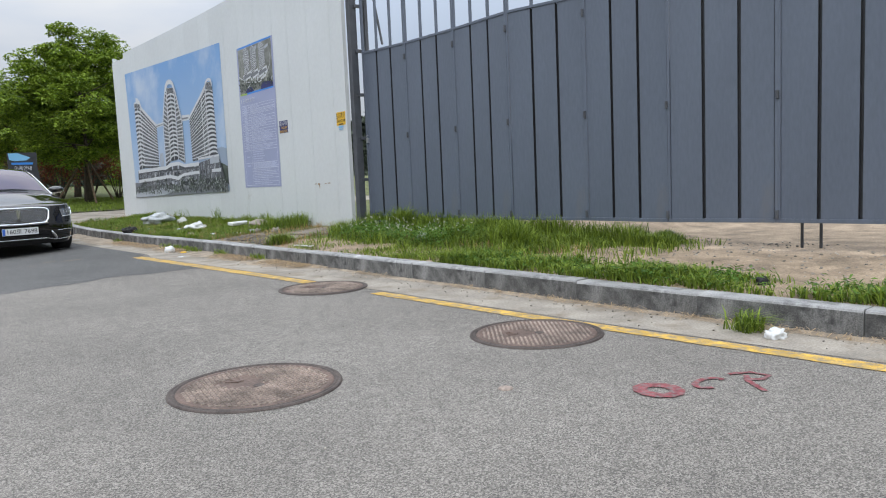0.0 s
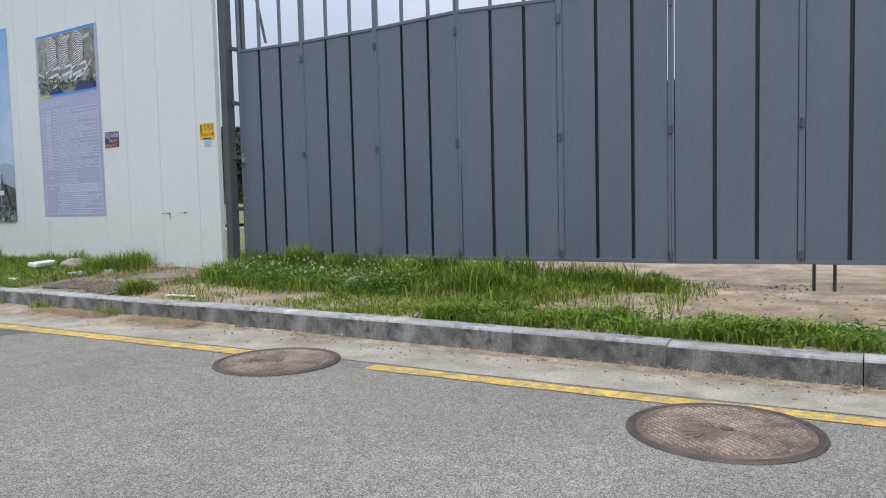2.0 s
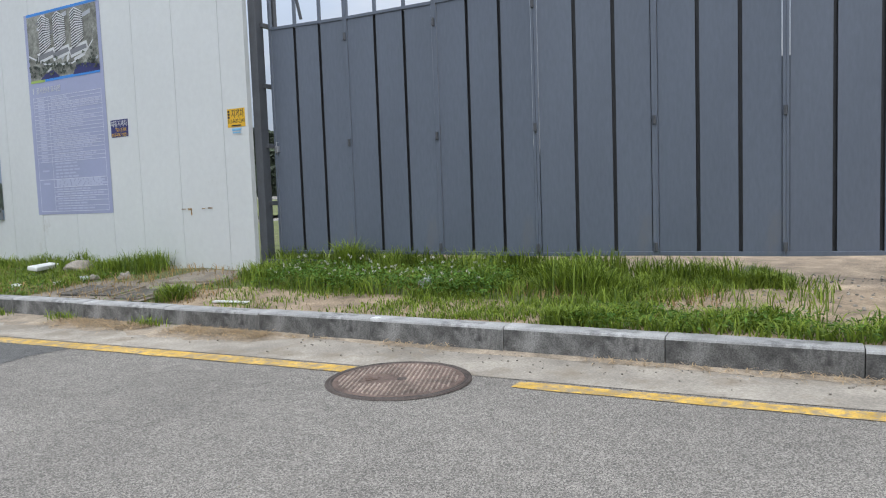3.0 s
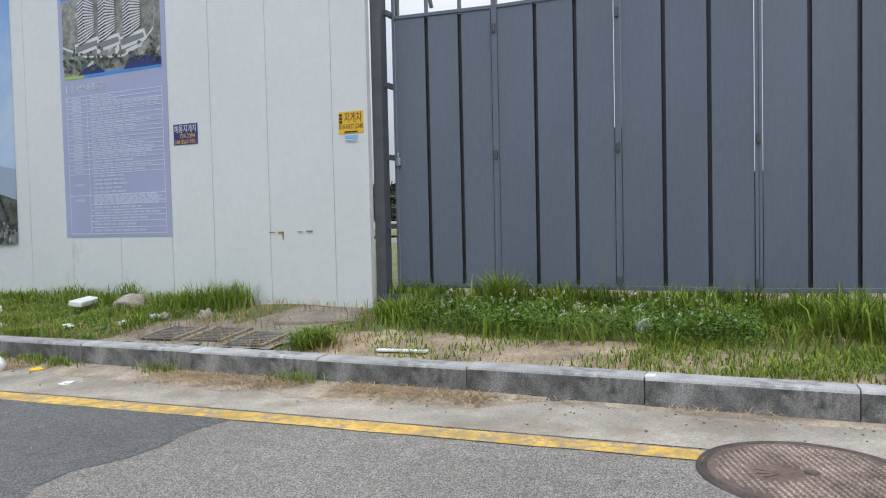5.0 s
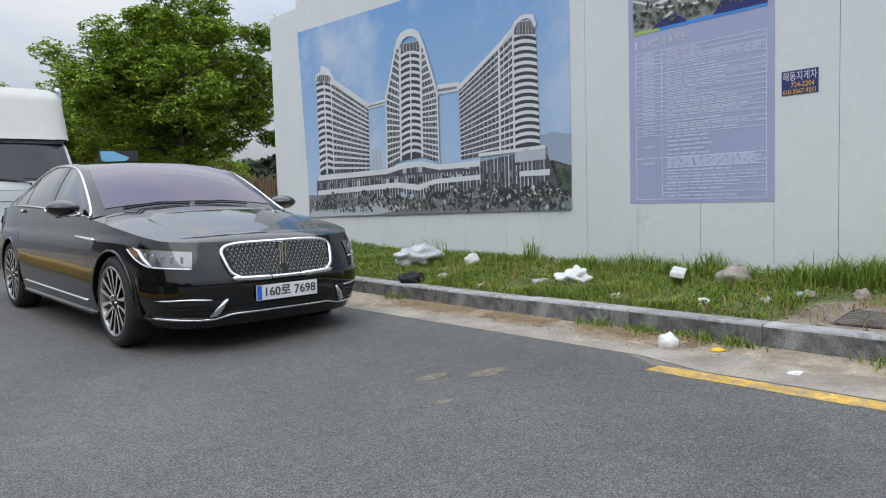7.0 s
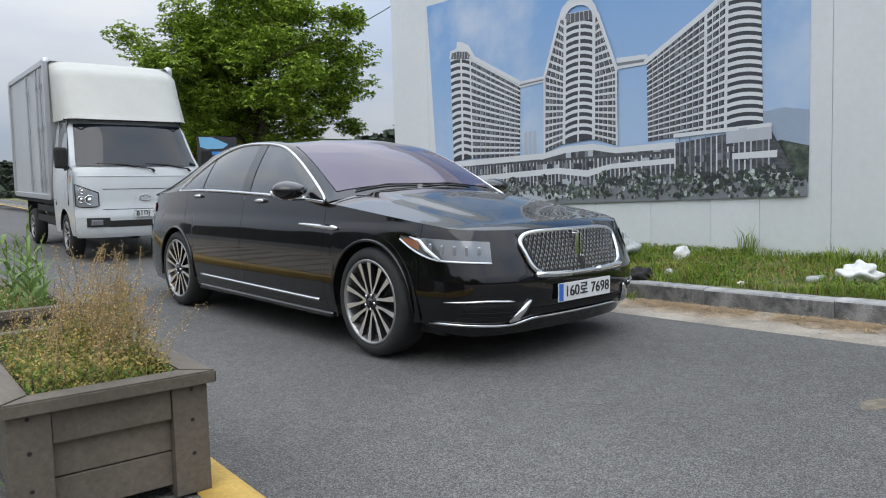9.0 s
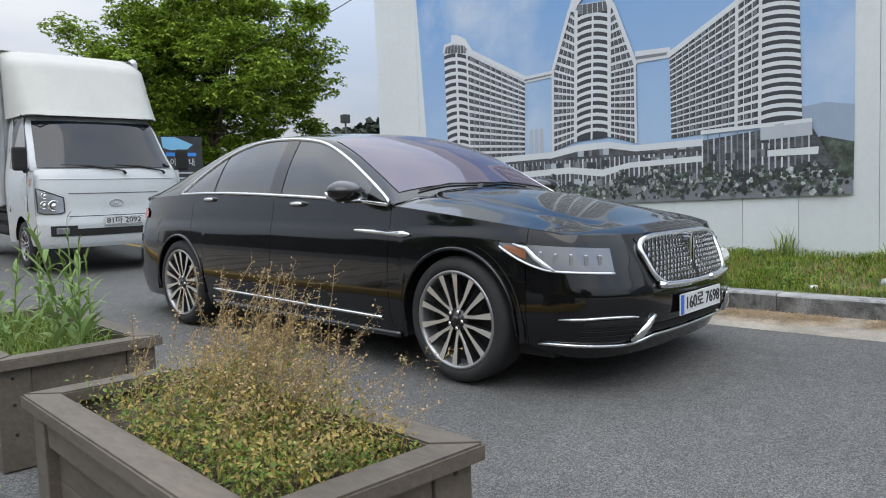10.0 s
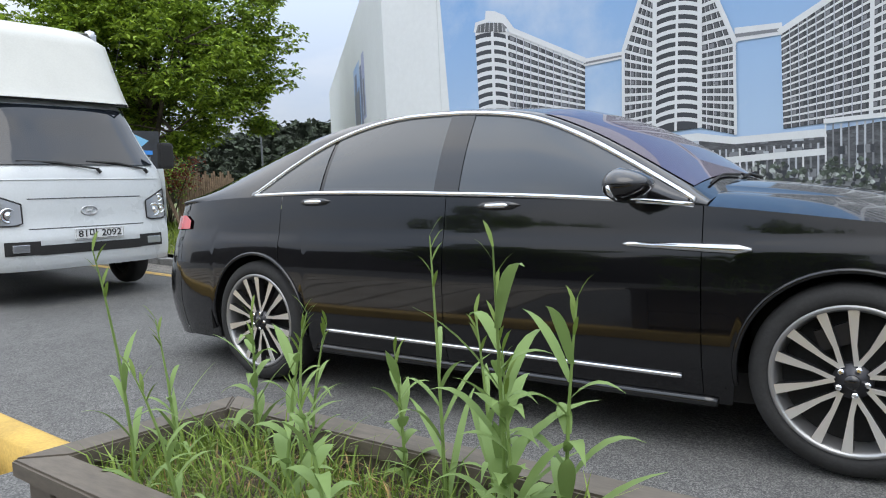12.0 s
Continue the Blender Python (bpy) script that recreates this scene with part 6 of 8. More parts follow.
    rim_hi = [(0.848, 0.715), (0.856, 0.742), (0.873, 0.756), (0.890, 0.757), (0.908, 0.748), (0.917, 0.705)]
    rim_lo = [(0.855, 0.708), (0.861, 0.728), (0.875, 0.739), (0.889, 0.740), (0.902, 0.733), (0.910, 0.695)]
    for k in range(5):
        sh.quad([rim_hi[k], rim_hi[k + 1], rim_lo[k + 1], rim_lo[k]], "print_white", 8)
    # bridges
    for q in ([(0.327, 0.538), (0.410, 0.543), (0.409, 0.517), (0.327, 0.510)], [(0.605, 0.560), (0.680, 0.552), (0.680, 0.514), (0.605, 0.515)]):
        sh.quad(q, "print_white", 5)
        sh.quad([mixp(q[0], q[3], 0.45), mixp(q[1], q[2], 0.45), mixp(q[1], q[2], 0.72), mixp(q[0], q[3], 0.72)], "print_grey", 6)
    # podium
    sh.quad([(0.07, 0.19), (0.40, 0.20), (0.60, 0.20), (0.74, 0.20), (0.93, 0.235), (0.98, 0.06), (0.74, 0.04), (0.40, 0.04), (0.06, 0.05)], "print_deep", 10)
    for p in ([(0.074, 0.197), (0.401, 0.204), (0.401, 0.178), (0.072, 0.168)], [(0.401, 0.204), (0.465, 0.225), (0.465, 0.197), (0.401, 0.178)], [(0.465, 0.225), (0.541, 0.227), (0.541, 0.201), (0.465, 0.197)], [(0.541, 0.227), (0.602, 0.204), (0.602, 0.18), (0.541, 0.201)], [(0.602, 0.204), (0.743, 0.207), (0.745, 0.182), (0.602, 0.18)],
              [(0.07, 0.113), (0.444, 0.135), (0.443, 0.109), (0.069, 0.087)], [(0.444, 0.135), (0.527, 0.118), (0.527, 0.09), (0.443, 0.109)], [(0.527, 0.118), (0.59, 0.139), (0.59, 0.118), (0.527, 0.09)], [(0.59, 0.139), (0.742, 0.147), (0.742, 0.126), (0.59, 0.118)],
              [(0.862, 0.150), (0.946, 0.152), (0.945, 0.128), (0.862, 0.129)], [(0.74, 0.237), (0.935, 0.245), (0.936, 0.232), (0.74, 0.222)], [(0.88, 0.07), (0.976, 0.077), (0.976, 0.057), (0.878, 0.049)]):
        sh.quad(p, "print_white", 12)
    sh.quad([(0.85, 0.235), (0.935, 0.238), (0.936, 0.19), (0.85, 0.185)], "print_pale", 12)
    for i in range(78):
        a = 0.08 + 0.86 * i / 78
        top = 0.165 if a < 0.74 else 0.22
        sh.quad([(a, top), (a + rng.uniform(0.002, 0.004), top), (a + 0.003, 0.06), (a, 0.06)], rng.choice(["print_white", "print_pale", "print_grey"]), 11)
    for i in range(190):
        a, b = rng.uniform(0.08, 0.94), rng.choice([0.15, 0.155, 0.085, 0.075, 0.2 if i % 3 == 0 else 0.08])
        w = rng.uniform(0.006, 0.018)
        sh.quad([(a, b), (a + w, b), (a + w, b - 0.025), (a, b - 0.025)], rng.choice(["print_pale", "print_dark", "print_dark", "print_grey"]), 11)
    # foreground planting
    sh.quad([(0.021, 0.092), (0.21, 0.07), (0.44, 0.055), (0.74, 0.045), (0.997, 0.05), (0.998, -0.004), (0.018, -0.036)], "print_grey", 13)
    sh.quad([(0.03, 0.0), (0.25, 0.02), (0.36, 0.04), (0.48, 0.01), (0.36, -0.02), (0.02, -0.034)], "print_pale", 14)
    def blob(a, b, r, mat, layer):
        n = 7
        sh.quad([(a + r * 0.5 * rng.uniform(0.6, 1.1) * math.cos(2 * math.pi * k / n), max(-0.02, b + r * rng.uniform(0.6, 1.2) * math.sin(2 * math.pi * k / n))) for k in range(n)], mat, layer)
    for i in range(900):
        a = rng.uniform(0.03, 0.99)
        dense = 1.0 if a > 0.42 else 0.45
        if rng.random() > dense:
            continue
        blob(a, rng.uniform(-0.002, 0.085 if a > 0.55 else 0.06), rng.uniform(0.004, 0.013), rng.choice(["print_green", "print_green", "print_green", "print_frost", "print_dark"]), 15 + i % 3)
    for a, h in ((0.12, 0.09), (0.15, 0.10), (0.30, 0.10), (0.40, 0.11), (0.57, 0.11), (0.64, 0.12), (0.67, 0.115), (0.76, 0.12), (0.80, 0.11), (0.85, 0.10), (0.93, 0.10), (0.96, 0.09)):
        for i in range(40):
            blob(a + rng.gauss(0, 0.010), 0.02 + rng.random() * (h - 0.02), rng.uniform(0.004, 0.010), rng.choice(["print_green", "print_green", "print_dark", "print_frost"]), 18)
    sh.make(ban)


def b2(a, b, layer):
    y = 15.035 - 1.49 * a
    return Vector((wall_x(y) - 0.004 - 0.0016 * layer, y, 0.952 + 2.52 * b))


def text_frame(y, z, off):
    """Text plane on the hoarding that reads from the street: x runs to smaller y."""
    return Matrix(((0, 0, -1, wall_x(y) - off), (-1, 0, 0, y), (0, 1, 0, z), (0, 0, 0, 1)))


def banner_two():
    ban = thing("notice_banner", Matrix.Identity(4), "tall lilac construction notice with an aerial picture and table", "banner")
    sh = Sheet(b2)
    rng = random.Random(8)
    sh.quad([(0, 1), (1, 1), (1, 0), (0, 0)], "print_lilac", 0)
    pb = 0.672
    sh.quad([(0.04, 0.985), (0.96, 0.985), (0.96, pb), (0.04, pb)], "print_field", 1)
    for k in range(16):
        a, b = rng.uniform(0.06, 0.9), rng.uniform(pb + 0.02, 0.96)
        w, h = rng.uniform(0.03, 0.16), rng.uniform(0.006, 0.03)
        sh.quad([(a, b), (min(0.95, a + w), b + 0.02), (min(0.95, a + w), b + 0.02 + h), (a, b + h)], rng.choice(["print_pale", "print_grey", "print_pale", "print_white"]), 2)
    # winding shore and roads
    pts = [(0.04, 0.80), (0.25, 0.75), (0.45, 0.735), (0.62, 0.73), (0.78, 0.76), (0.9, 0.82), (0.92, 0.9)]
    for p, q in zip(pts, pts[1:]):
        sh.quad([p, q, (q[0], q[1] - 0.008), (p[0], p[1] - 0.008)], "print_white", 3)
    sh.quad([(0.18, pb), (0.26, 0.70), (0.36, 0.71), (0.44, pb + 0.005), (0.44, pb)], "print_navy", 3)
    sh.quad([(0.62, pb), (0.68, 0.72), (0.82, 0.715), (0.96, 0.70), (0.96, pb)], "print_navy", 3)
    for a in (0.27, 0.47, 0.70):
        facade(sh, (a - 0.07, 0.965), (a - 0.01, 0.985), (a - 0.01, 0.80), (a - 0.07, 0.79), 14, 1, slab=0.5, layer=4)
        facade(sh, (a - 0.01, 0.985), (a + 0.09, 0.955), (a + 0.09, 0.83), (a - 0.01, 0.80), 14, 5, slab=0.5, layer=4)
        sh.quad([(a - 0.11, 0.80), (a + 0.12, 0.82), (a + 0.14, 0.775), (a - 0.09, 0.75)], "print_white", 3)
        sh.quad([(a - 0.10, 0.79), (a + 0.11, 0.805), (a + 0.12, 0.785), (a - 0.09, 0.765)], "print_grey", 4)
    for i in range(160):
        a, b, r = rng.uniform(0.05, 0.95), rng.choice([rng.uniform(0.69, 0.74), rng.uniform(0.69, 0.78)]), rng.uniform(0.008, 0.022)
        if 0.45 < a < 0.75 and b > 0.74:
            continue
        sh.quad([(a + r * rng.uniform(0.5, 1) * math.cos(k), max(pb, b + 0.5 * r * rng.uniform(0.5, 1) * math.sin(k))) for k in frange(0, 5.3, 6)], "print_green", 8)
    sh.quad([(0.04, pb), (0.24, pb + 0.001), (0.24, pb - 0.012), (0.04, pb - 0.012)], "print_lime", 2)
    sh.quad([(0.24, pb + 0.001), (0.96, pb + 0.004), (0.96, pb - 0.010), (0.24, pb - 0.012)], "print_blue", 2)
    sh.quad([(0.035, 1.0), (0.965, 1.0), (0.965, 0.988), (0.035, 0.988)], "print_blue", 2)
    # table
    L0, L1, LT, LB = 0.055, 0.955, 0.585, 0.015
    def line(p, q, w=0.0022, mat="print_line"):
        if abs(p[0] - q[0]) < 1e-6:
            sh.quad([(p[0] - w, p[1]), (p[0] + w, p[1]), (p[0] + w, q[1]), (p[0] - w, q[1])], mat, 2)
        else:
            sh.quad([(p[0], p[1] - w * 0.6), (q[0], q[1] - w * 0.6), (q[0], q[1] + w * 0.6), (p[0], p[1] + w * 0.6)], mat, 2)
    rows = [0.0, 0.03, 0.06, 0.085, 0.115, 0.155, 0.19, 0.22, 0.25, 0.28, 0.31, 0.345, 0.375, 0.405, 0.43, 0.46, 0.50, 0.53, 0.565, 0.72, 0.79, 0.83, 0.87, 0.91, 0.955, 1.0]
    for k, r in enumerate(rows):
        b = LT - (LT - LB) * r
        full = not (0.72 < r < 0.99 and r not in (0.72,))
        line((L0 if full else 0.26, b), (L1, b))
        if k < len(rows) - 1:
            bm_ = b - (LT - LB) * (rows[k + 1] - r) / 2
            a = 0.29
            end = rng.uniform(0.45, 0.9)
            lines = 1 if rows[k + 1] - r < 0.06 else 5
            for q in range(lines):
                bb = bm_ if lines == 1 else b - (LT - LB) * (rows[k + 1] - r) * (q + 0.7) / 5.4
                a = 0.29
                while a < end:
                    w = rng.uniform(0.03, 0.10)
                    sh.quad([(a, bb + 0.004), (a + w, bb + 0.004), (a + w, bb - 0.004), (a, bb - 0.004)], "print_faint", 2)
                    a += w + 0.012
            if full:
                sh.quad([(0.11, bm_ + 0.0045), (0.20, bm_ + 0.0045), (0.20, bm_ - 0.0045), (0.11, bm_ - 0.0045)], "print_faint", 2)
    for a in (L0, 0.255, L1):
        line((a, LT), (a, LB))
    sh.quad([(0.055, 0.635), (0.066, 0.635), (0.066, 0.606), (0.055, 0.606)], "print_white", 2)
    sh.make(ban)
    letters("\uacf5\uc0ac\uc548\ub0b4 \ud45c\uc9c0\ud310", 0.085, text_frame(15.035 - 1.49 * 0.27, 0.952 + 2.52 * 0.618, 0.0085), M["print_white"], "title_text", ban, width=0.50, depth=0.0006)


def sticker(name, y0, y1, z0, z1, mat, label):
    st = thing(name, Matrix.Identity(4), label, "sticker", "stickers on the hoarding")
    bm = bmesh.new()
    y, z = (y0 + y1) / 2, (z0 + z1) / 2
    box(bm, wall_x(y) - 0.004, wall_x(y) - 0.0005, y1, y0, z0, z1)
    part("sheet", bm, M[mat], st)
    return st


banner_one()
banner_two()
st = sticker("blue_sticker", 13.485, 13.183, 1.837, 2.038, "print_navy", "navy advertising sticker with white and yellow writing")
letters("\ud574\ub3d9\uc9c0\uac8c\ucc28", 0.085, text_frame(13.334, 1.985, 0.0048), M["print_white"], "writing", st, width=0.28, depth=0.0004)
letters("724-2204", 0.06, text_frame(13.31, 1.918, 0.0048), M["print_yellow"], "writing", st, width=0.19, depth=0.0004)
letters("010-3567-9251", 0.055, text_frame(13.334, 1.862, 0.0048), M["print_yellow"], "writing", st, width=0.27, depth=0.0004)
st = sticker("yellow_sticker", 11.592, 11.344, 1.813, 2.004, "print_yellow", "yellow advertising sticker with black writing")
letters("\uc9c0\uac8c\ucc28", 0.10, text_frame(11.445, 1.945, 0.0048), M["ink_black"], "writing", st, width=0.175, depth=0.0004)
letters("010-8437-2340", 0.06, text_frame(11.466, 1.872, 0.0048), M["ink_black"], "writing", st, width=0.235, depth=0.0004)
for k in range(3):
    bm = bmesh.new()
    box(bm, 5.9145, 5.9155, 11.553, 11.58, 1.905 + 0.03 * k, 1.925 + 0.03 * k)
    part("small_writing", bm, M["ink_black"], st)
bm = bmesh.new()
box(bm, 5.9145, 5.9155, 11.40, 11.53, 1.822, 1.834)
part("small_writing", bm, M["ink_black"], st)
st = sticker("pale_sticker", 11.535, 11.395, 1.735, 1.803, "print_white", "small white and blue sticker under the yellow one")
bm = bmesh.new()
box(bm, 5.9145, 5.9155, 11.40, 11.53, 1.775, 1.798)
part("band", bm, M["print_cyan"], st)
bm = bmesh.new()
box(bm, 5.9145, 5.9155, 11.41, 11.52, 1.748, 1.760)
part("small_writing", bm, M["print_cyan"], st)
M["rust"] = material("rust", (0.36, 0.22, 0.08), 0.9, vary=0.4, scale=20, fine=90, bump=0.2)
for y0, y1, z0, z1 in ((12.37, 12.30, 0.966, 0.974), (12.27, 12.21, 0.958, 0.976), (12.05, 12.0, 0.966, 0.974), (11.96, 11.89, 0.968, 0.980), (12.222, 12.21, 0.90, 0.958)):
    bm = bmesh.new()
    box(bm, 5.9165, 5.9195, y1, y0, z0, z1)
    structure("trim_rust", bm, M["rust"], "orange rust run on the white hoarding", "stain")
# the sheets on the side hoarding
w2d = (W2B - W2A).normalized()
for name, s0, s1, z0, z1, mat in (("side_banner", 3.4, 4.55, 2.3, 3.55, "print_sky"), ("side_notice", 2.55, 2.95, 2.45, 3.55, "print_lilac")):
    e = thing(name, Matrix.Translation((W2A.x, W2A.y, 0)) @ Matrix.Rotation(math.atan2(w2d.y, w2d.x), 4, "Z"), "printed sheet fixed to the side hoarding", "banner")
    bm = bmesh.new()
    box(bm, s0, s1, 0.001, 0.005, z0, z1)
    part("sheet", bm, M[mat], e)
    bm = bmesh.new()
    box(bm, s0 + 0.1, s1 - 0.1, 0.006, 0.008, z0 + 0.05, z0 + 0.6 * (z1 - z0))
    part("picture", bm, M["print_grey"], e)


# ---- growth ----
def foliage(name, base, vary=0.3, gloss=0.55, warm=0.0):
    """Leaf surface: colour differs from leaf to leaf, a little light passes through."""
    m = bpy.data.materials.new(name)
    m.use_nodes = True
    t = m.node_tree
    p = t.nodes["Principled BSDF"]
    p.inputs["Roughness"].default_value = gloss
    p.inputs["Specular IOR Level"].default_value = 0.3
    g = t.nodes.new("ShaderNodeNewGeometry")
    ramp = t.nodes.new("ShaderNodeValToRGB")
    ramp.color_ramp.elements[0].color = (*(c * (1 - vary) for c in base), 1)
    ramp.color_ramp.elements[1].color = (base[0] * (1 + vary * 1.5) + warm, base[1] * (1 + vary), base[2] * (1 + 0.3 * vary), 1)
    t.links.new(g.outputs["Random Per Island"], ramp.inputs["Fac"])
    t.links.new(ramp.outputs["Color"], p.inputs["Base Color"])
    tr = t.nodes.new("ShaderNodeBsdfTranslucent")
    t.links.new(ramp.outputs["Color"], tr.inputs["Color"])
    mix = t.nodes.new("ShaderNodeMixShader")
    mix.inputs["Fac"].default_value = 0.28
    t.links.new(p.outputs[0], mix.inputs[1])
    t.links.new(tr.outputs[0], mix.inputs[2])
    t.links.new(mix.outputs[0], t.nodes["Material Output"].inputs["Surface"])
    return m


M["grass"] = foliage("grass", (0.155, 0.265, 0.045), 0.5, warm=0.03)
M["grass_dry"] = foliage("grass_dry", (0.33, 0.25, 0.13), 0.4)
M["straw"] = foliage("straw", (0.42, 0.345, 0.245), 0.35)
M["clover"] = foliage("clover", (0.10, 0.215, 0.04), 0.4)
M["petal"] = foliage("petal", (0.62, 0.63, 0.58), 0.15)
M["leaf"] = foliage("leaf", (0.155, 0.295, 0.045), 0.65, warm=0.05)
M["leaf_red"] = foliage("leaf_red", (0.21, 0.055, 0.045), 0.5)
M["weed_leaf"] = foliage("weed_leaf", (0.16, 0.25, 0.055), 0.35)
M["weed_yellow"] = foliage("weed_yellow", (0.30, 0.28, 0.10), 0.4, warm=0.06)
M["seed_head"] = foliage("seed_head", (0.37, 0.325, 0.20), 0.4, warm=0.05)
M["weed_stem"] = foliage("weed_stem", (0.33, 0.26, 0.15), 0.4)
M["broad_leaf"] = foliage("broad_leaf", (0.215, 0.335, 0.115), 0.3)
M["bark"] = material("bark", (0.085, 0.068, 0.05), 0.9, vary=0.3, scale=8, fine=60, bump=0.6, stretch=(1, 1, 0.3))
M["stake"] = material("stake", (0.22, 0.15, 0.10), 0.85, vary=0.25, scale=6, fine=60, bump=0.3)
nrng = np.random.default_rng(4)


def from_arrays(name, verts, faces, mat, smooth=False):
    me = bpy.data.meshes.new(name)
    me.from_pydata(verts, [], faces)
    me.materials.append(mat)
    if smooth:
        me.shade_smooth()
    return new(name, me)


def blades(bases, heights, width, lean, rng):
    """Bent grass blades: two panels and a tip each."""
    n = len(bases)
    b = np.asarray(bases, float)
    h = np.asarray(heights, float)[:, None]
    a = rng.uniform(0, 2 * np.pi, n)
    d = np.stack([np.cos(a), np.sin(a), np.zeros(n)], 1)
    s = np.stack([-np.sin(a), np.cos(a), np.zeros(n)], 1)
    w = (np.asarray(width) * rng.uniform(0.6, 1.3, n))[:, None]
    l = (lean * rng.uniform(0.2, 1.2, n))[:, None]
    up = np.array([0, 0, 1.0])
    mid = b + up * h * 0.6 + d * h * l * 0.35
    tip = b + up * h * (1 - 0.25 * l) + d * h * l
    v = np.stack([b - s * w, b + s * w, mid + s * w * 0.8, mid - s * w * 0.8, tip], 1).reshape(-1, 3)
    i = np.arange(n) * 5
    quads = np.stack([i, i + 1, i + 2, i + 3], 1).tolist()
    tris = np.stack([i + 3, i + 2, i + 4], 1).tolist()
    return v.tolist(), quads + tris


def leaves(centres, size, rng, flat=0.5, slim=0.45):
    """Small folded diamond leaves, each its own island."""
    n = len(centres)
    c = np.asarray(centres, float)
    a = rng.uniform(0, 2 * np.pi, n)
    tilt = rng.normal(0, flat, n)
    d = np.stack([np.cos(a) * np.cos(tilt), np.sin(a) * np.cos(tilt), np.sin(tilt)], 1)
    s = np.stack([-np.sin(a), np.cos(a), rng.normal(0, 0.35, n)], 1)
    z = (np.asarray(size) * rng.uniform(0.6, 1.35, n))[:, None]
    p0, p2 = c - d * z * 0.5, c + d * z * 0.5
    p1 = c + s * z * slim * 0.5 + np.array([0, 0, 0.12]) * z
    p3 = c - s * z * slim * 0.5 + np.array([0, 0, 0.12]) * z
    v = np.stack([p0, p1, p2, p3], 1).reshape(-1, 3)
    i = np.arange(n) * 4
    return v.tolist(), np.stack([i, i + 1, i + 2], 1).tolist() + np.stack([i, i + 2, i + 3], 1).tolist()


def stuff(name, vf, mat, label, category):
    return tagged(from_arrays(name, vf[0], vf[1], mat), label, category, "", "stuff")


def scatter(n, x0, x1, y0, y1, keep, rng):
    """Points on the verge that pass a test of place."""
    out = []
    while len(out) < n:
        y = rng.uniform(y0, y1)
        a = kerb_x(y) + 0.16
        x = x0(y, a) + (x1(y, a) - x0(y, a)) * rng.random()
        if keep(x, y) > rng.random():
            out.append((x, y, verge_z(x, y) - 0.01))
    return out


def nz2(x, y, k=1.0):
    return 0.5 + 0.5 * noise.noise(Vector((x * k, y * k, 3.3)))


